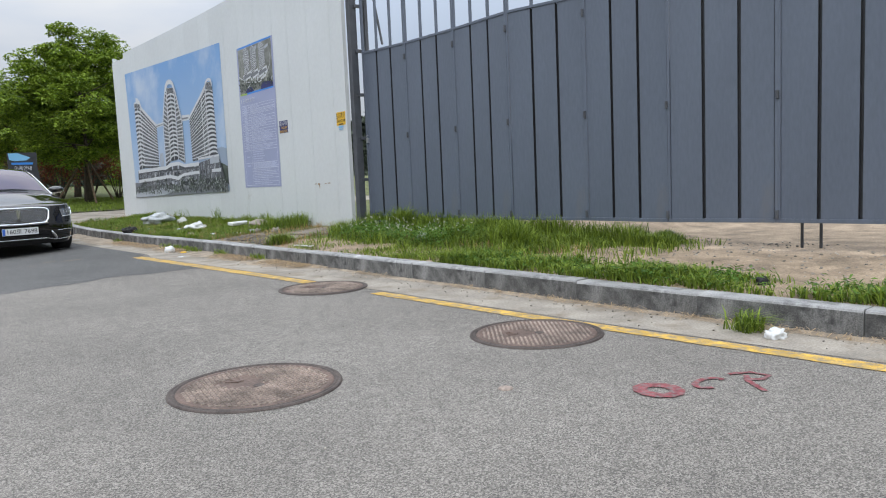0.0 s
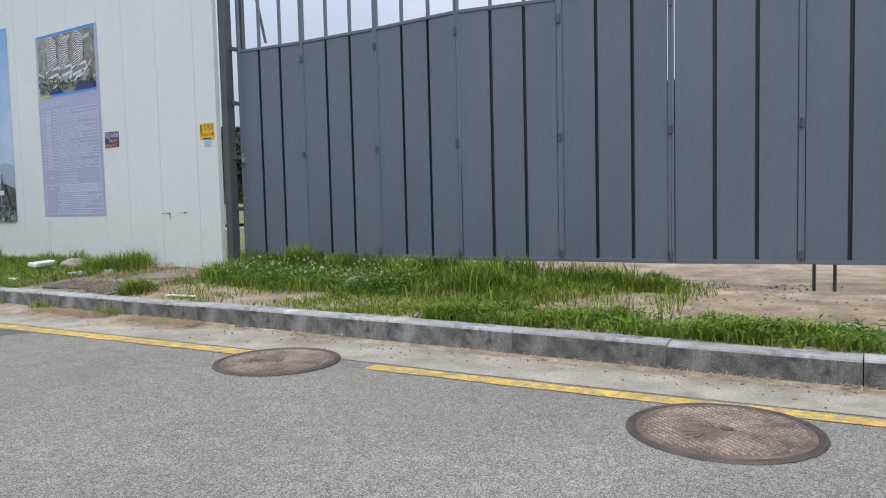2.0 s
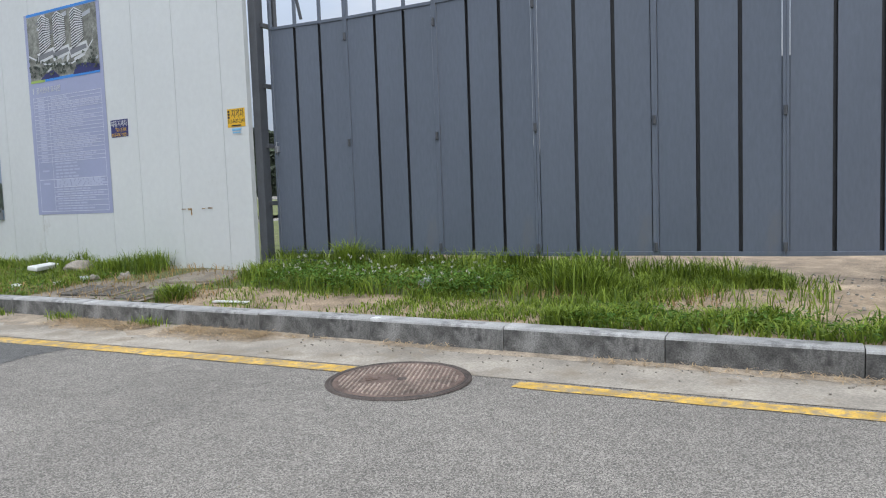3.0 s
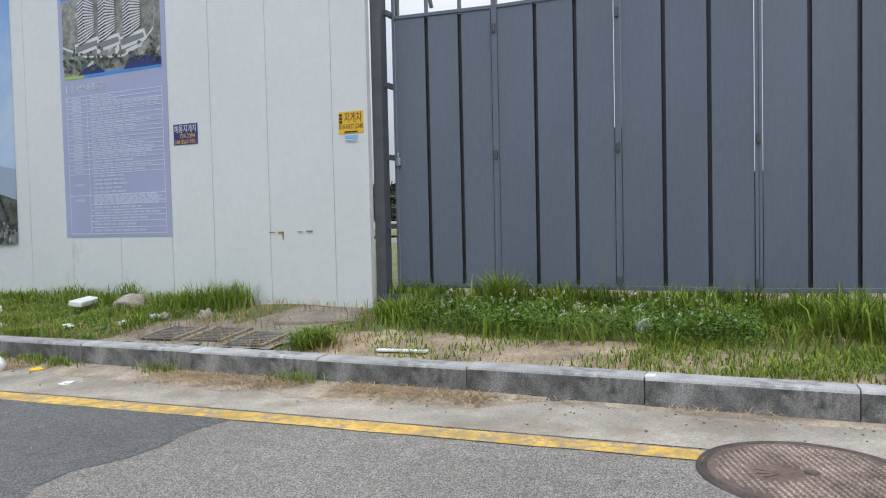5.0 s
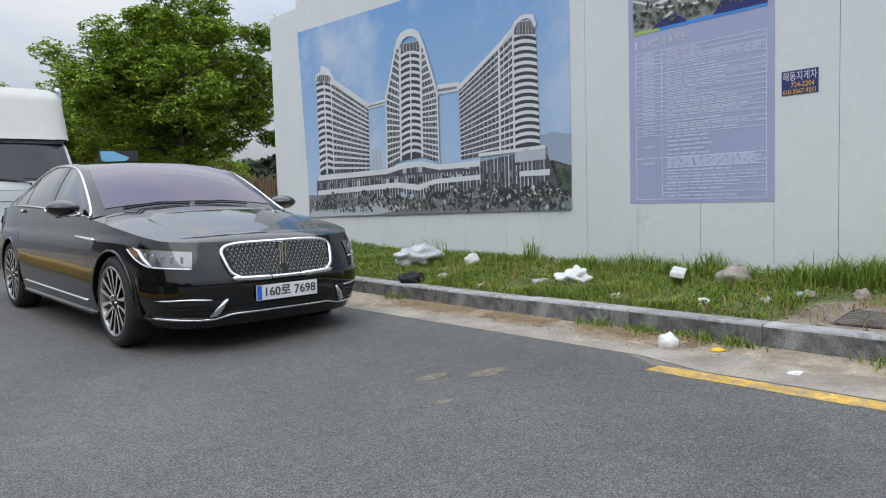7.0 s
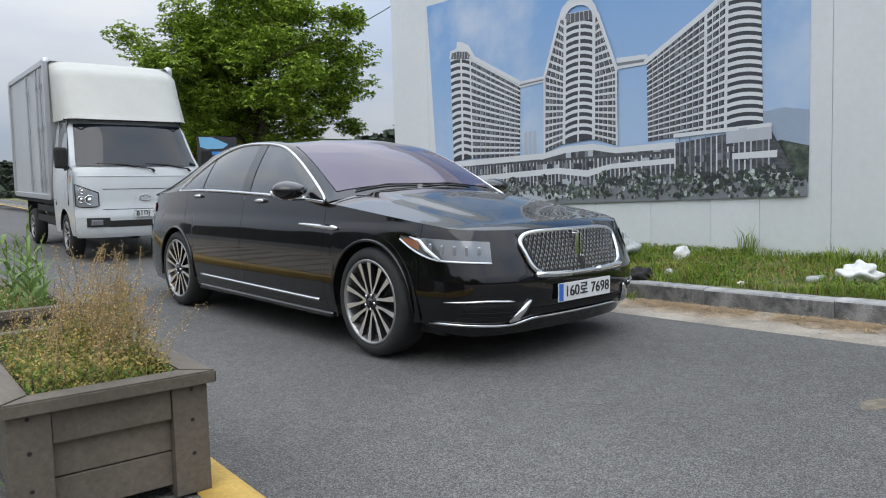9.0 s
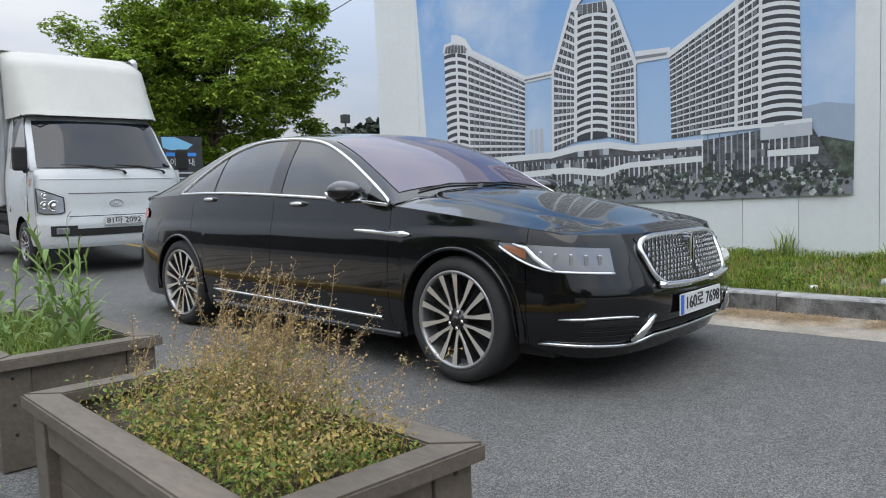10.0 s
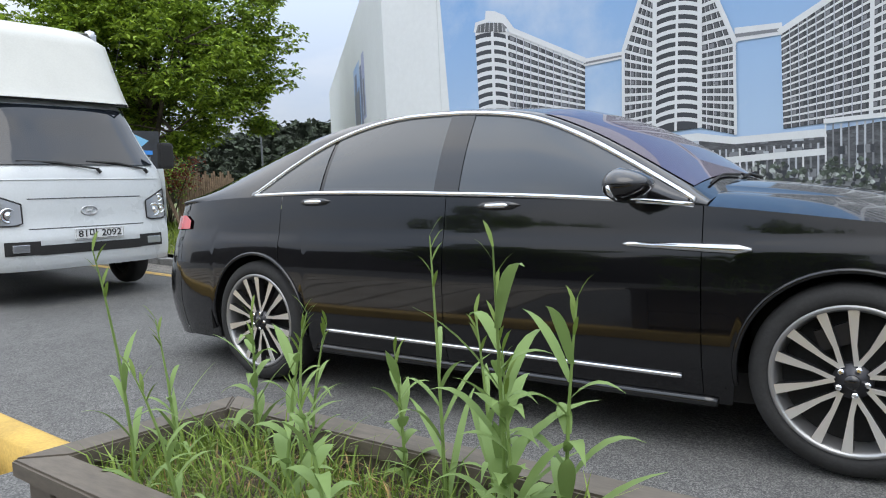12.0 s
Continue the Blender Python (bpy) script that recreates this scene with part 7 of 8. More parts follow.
def verge_grass():
    rng = nrng
    # mown-height grass by the hoarding
    pts = scatter(24000, lambda y, a: a, lambda y, a: 5.9, 12.85, VERGE_END - 0.1, lambda x, y: 0.25 + nz2(x, y, 2.2) ** 1.5, rng)
    h = [0.03 + 0.17 * nz2(p[0], p[1], 3) ** 1.8 + (0.10 * rng.random() if p[0] > 5.5 and p[1] < 15.5 else 0) for p in pts]
    stuff("grass", blades(pts, h, 0.0042, 1.0, rng), M["grass"], "uneven green grass on the verge before the hoarding", "grass")
    # taller growth before the gate
    pts = scatter(17000, lambda y, a: 5.0, lambda y, a: 6.9 if y < 7.4 else 6.45, 5.9, 11.0, lambda x, y: (0.15 if x < 5.25 + 0.25 * nz2(0, y, 1.3) else 0.95) * (0.05 + 1.1 * nz2(x, y, 3.1) ** 2) * (1 if y > 6.9 - 0.6 * (x - 5.6) else 0.10), rng)
    h = [0.03 + 0.34 * nz2(p[0], p[1], 2.9) ** 2.6 + 0.05 * rng.random() for p in pts]
    stuff("tall_grass", blades(pts, h, 0.0046, 1.0, rng), M["grass"], "tall lush grass growing under the gate", "grass")
    # fringe along the kerb
    pts = scatter(12000, lambda y, a: a, lambda y, a: a + 0.50, -2, 7.6, lambda x, y: max(0.0, nz2(x, y, 2.4) * 1.5 - 0.25 - 0.8 * max(0, x - kerb_x(y) - 0.45)), rng)
    h = [0.03 + 0.20 * nz2(p[0], p[1], 3) ** 2 + 0.04 * rng.random() for p in pts]
    stuff("kerb_grass", blades(pts, h, 0.0055, 1.25, rng), M["grass"], "thick grass fringe behind the kerb", "grass")
    pts = scatter(5000, lambda y, a: a, lambda y, a: 5.3, 7.4, 11.2, lambda x, y: max(0.0, nz2(x, y, 2.0) * 1.3 - 0.40) * (1.0 if y < 8.9 else 0.35), rng)
    h = [0.03 + 0.05 * rng.random() for p in pts]
    stuff("thin_grass", blades(pts, h, 0.004, 1.0, rng), M["grass"], "thin short grass over trodden soil", "grass")
    # dry blades mixed in, and leafy weeds by the kerb
    pts = scatter(5200, lambda y, a: a, lambda y, a: 5.9, 6.6, VERGE_END - 0.1, lambda x, y: (0.04 if y < 10.7 and x < 5.25 else 1.0) * (max(0.0, nz2(x, y, 1.9) * 1.4 - 0.45) if x > 4.7 else 0.4), rng)
    stuff("dry_grass", blades(pts, 0.04 + 0.09 * rng.random(len(pts)), 0.0035, 1.2, rng), M["grass_dry"], "dry straw-coloured blades among the grass", "grass")
    pts = scatter(5200, lambda y, a: a, lambda y, a: a + 0.46, -1.5, 7.4, lambda x, y: max(0.0, nz2(x, y, 2.4) * 1.5 - 0.3), rng)
    pts = [(x, y, z + 0.02 + 0.09 * rng.random()) for x, y, z in pts]
    stuff("kerb_weeds", leaves(pts, 0.045, rng, 0.45, 0.32), M["clover"], "leafy green weeds behind the kerb", "weeds")
    pts = scatter(5600, lambda y, a: a, lambda y, a: 5.9, 11.0, VERGE_END - 0.1, lambda x, y: max(0.0, nz2(x, y, 1.4) * 1.5 - 0.5) * (0.15 if 11.2 < y < 12.7 else 1), rng)
    pts = [(x, y, z + 0.02 + 0.06 * rng.random()) for x, y, z in pts]
    stuff("verge_weeds", leaves(pts, 0.03, rng, 0.4, 0.55), M["clover"], "low leafy weeds among the verge grass", "weeds")
    # bushes of tall blades
    for x, y, n, hh, r in ((5.75, 12.75, 500, 0.30, 0.26), (5.55, 13.1, 350, 0.24, 0.25), (4.62, 11.02, 420, 0.20, 0.13), (5.5, 10.75, 450, 0.24, 0.22), (6.0, 10.15, 380, 0.40, 0.14), (5.62, 7.7, 400, 0.33, 0.2), (5.8, 8.7, 300, 0.30, 0.2), (4.42, 4.35, 160, 0.17, 0.09), (5.86, 14.1, 120, 0.28, 0.2), (5.86, 16.4, 40, 0.36, 0.1), (5.85, 18.2, 60, 0.3, 0.3)):
        p = [(x + rng.normal(0, r * 0.5), y + rng.normal(0, r * 0.5), 0) for _ in range(n)]
        p = [(a, b, (verge_z(a, b) if a > kerb_x(b) + 0.15 else gz(b) + 0.004) - 0.01) for a, b, _ in p]
        t = thing("grass_tuft", Matrix.Identity(4), "tall green tuft of wild grass", "grass tuft", "grass tufts")
        v, f = blades(p, hh * (0.45 + 0.6 * rng.random(n)), 0.005, 1.35 if hh < 0.22 else 0.8, rng)
        ob = from_arrays("foliage", v, f, M["grass"])
        ob.parent = t
        tagged(ob, kind="stuff")
    # growth under the foot of the gate
    pts, h = [], []
    for (xa, ya), (xb, yb) in zip(GATE[:6], GATE[1:7]):
        for _ in range(900):
            k = rng.random()
            x, y = xa + (xb - xa) * k + rng.normal(-0.02, 0.07), ya + (yb - ya) * k
            if y > 5.6 and nz2(x, y, 2.3) > 0.25 + 0.16 * max(0.0, 6.6 - y):
                pts.append((x, y, verge_z(x, y) - 0.01))
                h.append((0.10 + 0.22 * rng.random()) * (1.0 if y > 6.6 else 0.6))
    stuff("gate_grass", blades(pts, h, 0.005, 0.9, rng), M["grass"], "green grass growing along the foot of the gate", "grass")
    # clover with white heads
    pts = scatter(5200, lambda y, a: 5.1, lambda y, a: 5.8, 8.2, 10.6, lambda x, y: max(0, nz2(x, y, 2.1) * 1.6 - 0.4), rng)
    pts = [(x, y, z + 0.05 + 0.13 * rng.random()) for x, y, z in pts]
    stuff("clover", leaves(pts, 0.022, rng, 0.3, 0.9), M["clover"], "green clover leaves among the grass", "clover")
    pts = [(x, y, z + 0.14 + 0.08 * rng.random()) for x, y, z in scatter(90, lambda y, a: 5.15, lambda y, a: 5.8, 8.3, 10.5, lambda x, y: 1.0, rng)]
    pts = [(x + rng.normal(0, 0.006), y + rng.normal(0, 0.006), z + rng.normal(0, 0.006)) for x, y, z in pts for _ in range(14)]
    stuff("clover_flowers", leaves(pts, 0.014, rng, 0.8, 0.5), M["petal"], "small white clover flower heads", "flowers")
    # straw in the gutter and on the slabs
    def straw(n, fx, y0, y1, name, label):
        p = []
        for _ in range(n):
            y = rng.uniform(y0, y1)
            if nz2(0, y, 1.5) < 0.4:
                continue
            x = fx(y)
            p.append((x, y, (gz(y) + 0.008 + 0.02 * rng.random()) if x < kerb_x(y) else verge_z(x, y) + 0.01))
        n = len(p)
        b = np.array(p)
        a = rng.uniform(0, 2 * np.pi, n)
        L = rng.uniform(0.03, 0.13, n)[:, None]
        d = np.stack([np.cos(a), np.sin(a), rng.normal(0, 0.08, n)], 1) * L
        s = np.stack([-np.sin(a), np.cos(a), np.zeros(n)], 1) * 0.0022
        u = np.array([0, 0, 0.012])
        v = np.stack([b - s, b + s, b + d * 0.5 + s + u, b + d * 0.5 - s + u, b + d], 1).reshape(-1, 3)
        i = np.arange(n) * 5
        stuff(name, (v.tolist(), np.stack([i, i + 1, i + 2, i + 3], 1).tolist() + np.stack([i + 3, i + 2, i + 4], 1).tolist()), M["straw"], label, "straw")
    straw(9000, lambda y: kerb_x(y) - 0.02 - abs(rng.normal(0, 0.13)), 9.6, 16.5, "straw", "dry straw lying in the gutter against the kerb")
    straw(1200, lambda y: kerb_x(y) - 0.02 - abs(rng.normal(0, 0.06)), 0, 9.6, "straw_thin", "thin dry litter of straw in the gutter")
    straw(1500, lambda y: rng.uniform(4.4, 5.9), 12.2, 13.2, "straw_slab", "dry straw on the edge of the drain slabs")
    p = [(kerb_x(y) - 0.02 - abs(rng.normal(0, 0.05)), y, gz(y) + 0.004) for y in [rng.choice([12.0, 12.9, 13.2, 14.0, 16.5, 10.9, 13.6]) + rng.normal(0, 0.10) for _ in range(700)]]
    stuff("gutter_grass", blades(p, 0.04 + 0.08 * rng.random(len(p)), 0.004, 0.9, rng), M["grass"], "small green weeds growing in the gutter", "weeds")


verge_grass()


def gutter_dirt():
    """Soil washed against the kerb, with a ragged edge."""
    bm = bmesh.new()
    for y0, y1, w in ((9.3, 19.5, 0.36), (1.0, 9.2, 0.07)):
        rows = []
        for y in frange(y0, y1, int((y1 - y0) / 0.12)):
            k = w * (0.35 + 1.1 * nz2(1.0, y, 1.7) * nz2(2.0, y, 5.0) * 2) * min(1, (y - y0) * 2 + 0.1, (y1 - y) * 2 + 0.1)
            x = kerb_x(y)
            rows.append([(x - k, y, gz(y) + 0.0028), (x - k * 0.45, y, gz(y) + 0.008 + 0.012 * w), (x + 0.012, y, gz(y) + 0.014 + 0.03 * w)])
        grid(bm, rows)
    structure("ground_silt", bm, M["silt"], "soil washed into the gutter along the kerb", "soil", True)


gutter_dirt()

# ---- stones and litter ----
M["stone"] = material("stone", (0.30, 0.27, 0.23), 0.9, vary=0.25, scale=12, fine=80, bump=0.5, island=0.35)
M["litter_white"] = material("litter_white", (0.72, 0.73, 0.72), 0.6, vary=0.08, scale=10, fine=60, bump=0.15)
M["litter_clear"] = material("litter_clear", (0.50, 0.53, 0.54), 0.2, vary=0.15, scale=20, fine=60, bump=0.2)


def lump(bm, c, r, seed, squash=0.6, n=2):
    res = bmesh.ops.create_icosphere(bm, subdivisions=n, radius=1.0)
    for v in res["verts"]:
        k = 1 + 0.45 * noise.noise(v.co * 1.7 + Vector((seed * 7.1, seed * 3.3, 0)))
        v.co = Vector((v.co.x * r * k, v.co.y * r * k * 0.8, v.co.z * r * k * squash)) + Vector(c)


def gravel():
    bm = bmesh.new()
    for i in range(900):
        y = random.uniform(0.5, 7.4)
        x = random.uniform(kerb_x(y) + 0.5, 7.4)
        if x < 5.4 and y > 6.2:
            continue
        r = random.uniform(0.006, 0.02)
        lump(bm, (x, y, verge_z(x, y) + r * 0.1), r, i, 0.6, 1)
    for i in range(420):
        y = random.uniform(1.5, 16)
        x = kerb_x(y) - abs(random.gauss(0, 0.18)) - 0.03
        r = random.uniform(0.004, 0.011)
        lump(bm, (x, y, gz(y) + 0.004 + r * 0.2), r, i, 0.6, 1)
    for i in range(260):
        x, y = random.uniform(0, 3.9), random.uniform(2.6, 12)
        r = random.uniform(0.003, 0.007)
        lump(bm, (x, y, gz(y) + r * 0.2), r, i, 0.6, 1)
    tagged(link_mesh("gravel", bm, M["stone"], True), "loose gravel and grit on soil and gutter", "gravel", "", "stuff")


gravel()


def litter(name, kind, x, y, size, label, mat="litter_white", rot=0.0, tilt=0.0, lift=0.0):
    z = (verge_z(x, y) if x > kerb_x(y) + 0.14 else (gz(y) + KERB_H if x > kerb_x(y) else gz(y) + 0.004)) + lift
    bm = bmesh.new()
    if kind == "slab":
        box(bm, -size[0] / 2, size[0] / 2, -size[1] / 2, size[1] / 2, 0, size[2], bevel=min(size) * 0.25)
    elif kind == "dome":
        lump(bm, (0, 0, size[2] * 0.25), size[0] / 2, hash_seed(x, y), size[2] / size[0] * 1.2, 3)
    elif kind == "bag":
        lump(bm, (0, 0, size[2] * 0.3), size[0] / 2, hash_seed(x, y), size[2] / size[0] * 1.3, 4)
        for v in bm.verts:
            v.co += v.co.normalized() * 0.12 * size[0] * noise.noise(v.co * (9 / size[0]) * 0.5)
    elif kind == "bottle":
        r = size[1]
        lathe(bm, [(0, 0), (r, 0.004), (r, size[0] * 0.6), (r * 0.4, size[0] * 0.8), (r * 0.4, size[0]), (0, size[0])], 14, Matrix.Translation((0, 0, r)) @ Matrix.Rotation(radians(90), 4, "X"))
    ob = link_mesh(name, bm, M[mat], kind != "slab")
    ob.matrix_world = pose(x, y, z - 0.004, tilt, 0, rot)
    return tagged(ob, label, "litter")


def hash_seed(x, y):
    return (x * 3.17 + y * 1.31) % 5


litter("foam_strip", "slab", 5.36, 14.13, (0.48, 0.12, 0.05), "white polystyrene strip lying in the grass", rot=30, tilt=10, lift=0.06)
litter("plastic_bag", "bag", 4.89, 14.93, (0.34, 0.2, 0.13), "crumpled white plastic bag in the grass", lift=0.02)
litter("foam_dome", "dome", 5.28, 16.79, (0.17, 0.17, 0.15), "rounded white foam lump in the grass", lift=0.02)
litter("plastic_sheet", "bag", 5.01, 17.48, (0.58, 0.4, 0.20), "pale crumpled plastic sheet lying in the grass", "litter_clear", lift=0.06)
litter("foam_chunk", "dome", 3.87, 13.24, (0.15, 0.13, 0.12), "white foam chunk lying in the gutter")
litter("paper_scrap", "bag", 4.35, 4.15, (0.13, 0.10, 0.06), "crumpled white paper in the gutter")
litter("plastic_cup", "bottle", 5.02, 12.95, (0.12, 0.035, 0), "clear plastic cup lying in the grass", "litter_clear", rot=60)
litter("plastic_cup", "dome", 4.65, 13.45, (0.12, 0.08, 0.06), "small white plastic lid in the grass")
litter("foam_bit", "dome", 4.53, 14.16, (0.12, 0.08, 0.05), "small white foam piece in the grass")
litter("foam_bit", "slab", 4.90, 13.10, (0.17, 0.07, 0.03), "small white foam piece in the grass", rot=20)
litter("foam_bit", "dome", 4.9, 14.5, (0.11, 0.09, 0.05), "small white foam piece in the grass")
litter("foam_bit", "dome", 4.35, 15.6, (0.09, 0.07, 0.05), "small white foam piece in the grass")
litter("plastic_bottle", "bottle", 4.64, 15.2, (0.24, 0.035, 0), "clear plastic bottle lying in the grass", "litter_clear", rot=70)
litter("plastic_bottle", "bottle", 4.5, 16.4, (0.2, 0.035, 0), "clear plastic bottle lying in the grass", "litter_clear", rot=120)
litter("plastic_bottle", "bag", 5.45, 8.95, (0.14, 0.1, 0.1), "crushed clear plastic bottle in the grass", "litter_clear")
litter("white_stick", "slab", 4.60, 10.33, (0.06, 0.34, 0.012), "thin white plastic strip on the soil", rot=8, lift=0.012)
litter("paper_scrap", "slab", 4.42, 8.75, (0.07, 0.05, 0.01), "small white paper scrap on the kerb")
litter("paper_scrap", "dome", 3.75, 12.35, (0.10, 0.06, 0.015), "flat pale scrap in the gutter")
litter("dark_bag", "bag", 4.21, 16.52, (0.26, 0.2, 0.12), "crumpled dark rubbish bag in the grass", "matt_black", lift=0.01)
litter("stone", "dome", 5.53, 13.70, (0.32, 0.22, 0.17), "grey stone half buried in the grass", "stone")
litter("stone", "dome", 5.32, 12.61, (0.14, 0.12, 0.09), "pale stone beside the drain slabs", "stone")
litter("stone", "dome", 5.05, 4.6, (0.10, 0.09, 0.07), "dark stone lying on the bare soil", "matt_black")
litter("stone", "dome", 5.15, 12.9, (0.12, 0.1, 0.08), "pale stone beside the drain slabs", "stone")
litter("stone", "dome", 6.9, 6.6, (0.20, 0.16, 0.13), "grey stone under the gate", "stone")
litter("broken_slab", "slab", 5.42, 11.50, (0.46, 0.66, 0.06), "broken grey concrete slab at the foot of the hoarding", "apron", rot=22, lift=-0.035)
litter("yellow_wrapper", "dome", 3.98, 12.95, (0.10, 0.05, 0.03), "small yellow wrapper in the gutter", "print_yellow")


# ---- plants in the planters ----
def planter_weeds(x0, x1, y0, y1, z, rng):
    n = 7000
    x = rng.uniform(x0, x1, n)
    y = rng.uniform(y0, y1, n)
    hump = 0.05 + 0.09 * np.array([nz2(a, b, 3.5) for a, b in zip(x, y)]) + 0.13 * np.exp(-((y - (y0 + y1) / 2 + 0.05) / 0.3) ** 2) * (x - x0) / (x1 - x0)
    zz = z + rng.random(n) * hump
    pts = np.stack([x, y, zz], 1)
    far = (y - y0) / (y1 - y0)
    pts = pts[rng.random(n) > 0.85 * np.clip((far - 0.55) / 0.25, 0, 1)]
    n = len(pts)
    stuff("low_weeds", leaves(pts, 0.015, rng, 0.7, 0.5), M["weed_leaf"], "low green weeds filling the planter", "weeds")
    k = rng.random(n) < 0.5
    q = pts[k] + np.array([0.0, 0.01, 0.02])
    q = np.concatenate([q, pts[::2] + np.array([0.0, -0.01, 0.03])])
    q[:, 2] += rng.random(len(q)) * 0.09 * (q[:, 0] - x0) / (x1 - x0) * np.exp(-((q[:, 1] - (y0 + y1) / 2) / 0.35) ** 2)
    stuff("yellow_weeds", leaves(q, 0.013, rng, 0.8, 0.5), M["weed_yellow"], "yellowing weeds in the planter", "weeds")
    # airy seed stems
    stems_v, stems_f, seeds = [], [], []
    for i in range(175):
        clump = rng.random() < 0.4
        bx = x1 - abs(rng.normal(0, 0.12 if clump else 0.19)) - 0.01
        by = (y0 + y1) / 2 + (rng.normal(0.0, 0.13) if clump else rng.normal(-0.12, 0.24))
        if not (x0 < bx < x1 and y0 < by < y1):
            continue
        h = rng.uniform(0.15, 0.36) * (1.15 if clump else 0.78)
        lx, ly = rng.normal(0.05, 0.05), rng.normal(-0.05, 0.06)
        p = [np.array([bx + lx * t * t, by + ly * t * t, z + 0.02 + h * t]) for t in (0, 0.35, 0.7, 1.0)]
        for a, b in zip(p, p[1:]):
            s = np.array([0.0012, 0.0008, 0])
            o = len(stems_v)
            stems_v += [(a - s).tolist(), (a + s).tolist(), (b + s).tolist(), (b - s).tolist()]
            stems_f.append([o, o + 1, o + 2, o + 3])
        for j in range(int(46 * h / 0.25)):
            t = 0.40 + 0.60 * rng.random()
            c = np.array([bx + lx * t * t, by + ly * t * t, z + 0.02 + h * t])
            off = rng.normal(0, 0.0125, 3) * (1.35 - 0.6 * t)
            e = c + off
            o = len(stems_v)
            s = np.array([0, 0.0006, 0.0004])
            stems_v += [(c - s).tolist(), (c + s).tolist(), e.tolist()]
            stems_f.append([o, o + 1, o + 2])
            seeds.append(e)
    stuff("seed_stems", (stems_v, stems_f), M["weed_stem"], "thin dry reddish seed stems in the planter", "weeds")
    stuff("seed_pods", leaves(seeds, 0.0062, rng, 0.8, 0.8), M["seed_head"], "tiny tan seed pods on thin stems", "weeds")


planter_weeds(-0.885, -0.50, 14.63, 15.69, 0.455, nrng)


def ribbon(bm, p, direction, length, width, rise, droop, n=7, fold=0.25):
    """A long leaf that rises and droops."""
    d = Vector((direction[0], direction[1], 0)).normalized()
    s = Vector((-d.y, d.x, 0))
    rows = []
    for i in range(n):
        t = i / (n - 1)
        c = Vector(p) + d * length * (t * 0.75) + Vector((0, 0, length * (rise * t - droop * t * t)))
        w = width * (0.45 + 1.4 * t * (1 - t) * 1.6) * (1 - t**3)
        up = Vector((0, 0, w * fold))
        rows.append([c - s * w + up, c, c + s * w + up])
    grid(bm, rows)


def tall_weed(x, y, z, h, seed, label, broad=True):
    rng = random.Random(seed)
    t = thing("tall_weed", pose(x, y, z), label, "weed", "tall weeds in the planter")
    bm = bmesh.new()
    lean = (rng.uniform(-0.10, 0.10), rng.uniform(-0.08, 0.08))
    at = lambda k: Vector((lean[0] * h * k * k * 2, lean[1] * h * k * k * 2, h * k))
    tube(bm, [at(k) for k in (0, 0.3, 0.6, 0.85, 1.0)], [0.004, 0.0035, 0.003, 0.002, 0.0012], 5)
    part("stem", bm, M["broad_leaf"], t)
    for i in range(13 if broad else 9):
        bm = bmesh.new()
        k = 0.03 + 0.80 * i / 13
        a = i * 2.4 + rng.uniform(-0.4, 0.4)
        L = h * rng.uniform(0.20, 0.46) * (1.1 - 0.5 * k)
        ribbon(bm, at(k), (math.cos(a), math.sin(a)), L, (0.0150 if broad else 0.0075) * (1.1 - 0.5 * k), rng.uniform(0.7, 1.4), rng.uniform(0.3, 0.95))
        part("leaf", bm, M["broad_leaf"], t, "", True)
    for i in range(5):
        bm = bmesh.new()
        c = at(0.82 + 0.045 * i)
        ribbon(bm, c, (rng.uniform(-1, 1), rng.uniform(-1, 1)), 0.035, 0.004, 1.6, 0.6, 4)
        part("seed_ear", bm, M["weed_leaf"], t, "", True)
    return t


for i, (x, y, h, broad) in enumerate(((-0.62, 16.42, 0.30, True), (-0.66, 16.50, 0.36, True), (-0.58, 16.55, 0.27, True), (-0.70, 16.46, 0.25, True), (-0.56, 16.70, 0.36, False), (-0.52, 16.62, 0.26, False), (-0.80, 16.75, 0.22, True), (-0.72, 16.95, 0.27, True), (-0.60, 17.05, 0.25, False), (-0.85, 17.25, 0.36, False), (-0.70, 17.35, 0.24, False), (-0.52, 17.30, 0.24, True), (-0.48, 17.15, 0.22, False), (-0.88, 17.05, 0.22, False), (-0.50, 16.85, 0.20, True))):
    tall_weed(x, y, 0.468, h * 1.45, 30 + i, "tall green wild plant with long leaves in the planter", broad)
rng = nrng
p = [(rng.uniform(-0.87, -0.50), rng.uniform(16.30, 17.45), 0.465) for _ in range(2400)]
stuff("planter_grass", blades(p, 0.025 + 0.12 * rng.random(len(p)) ** 2, 0.0024, 1.0, rng), M["weed_leaf"], "short yellow-green grass in the planter", "grass")
p = [(rng.uniform(-0.87, -0.50), rng.uniform(16.30, 17.45), 0.465) for _ in range(800)]
stuff("planter_dry_grass", blades(p, 0.02 + 0.05 * rng.random(len(p)), 0.0018, 1.3, rng), M["grass_dry"], "dry straw-coloured grass in the planter", "grass")
# weeds at the foot of the planters
for i, (x, y, h) in enumerate(((-1.03, 14.75, 0.34), (-1.08, 15.1, 0.22), (-1.04, 16.0, 0.25))):
    tall_weed(x, y, gz(y) + ISLAND - 0.012, h, 70 + i, "wild plant growing at the foot of the planter", True)


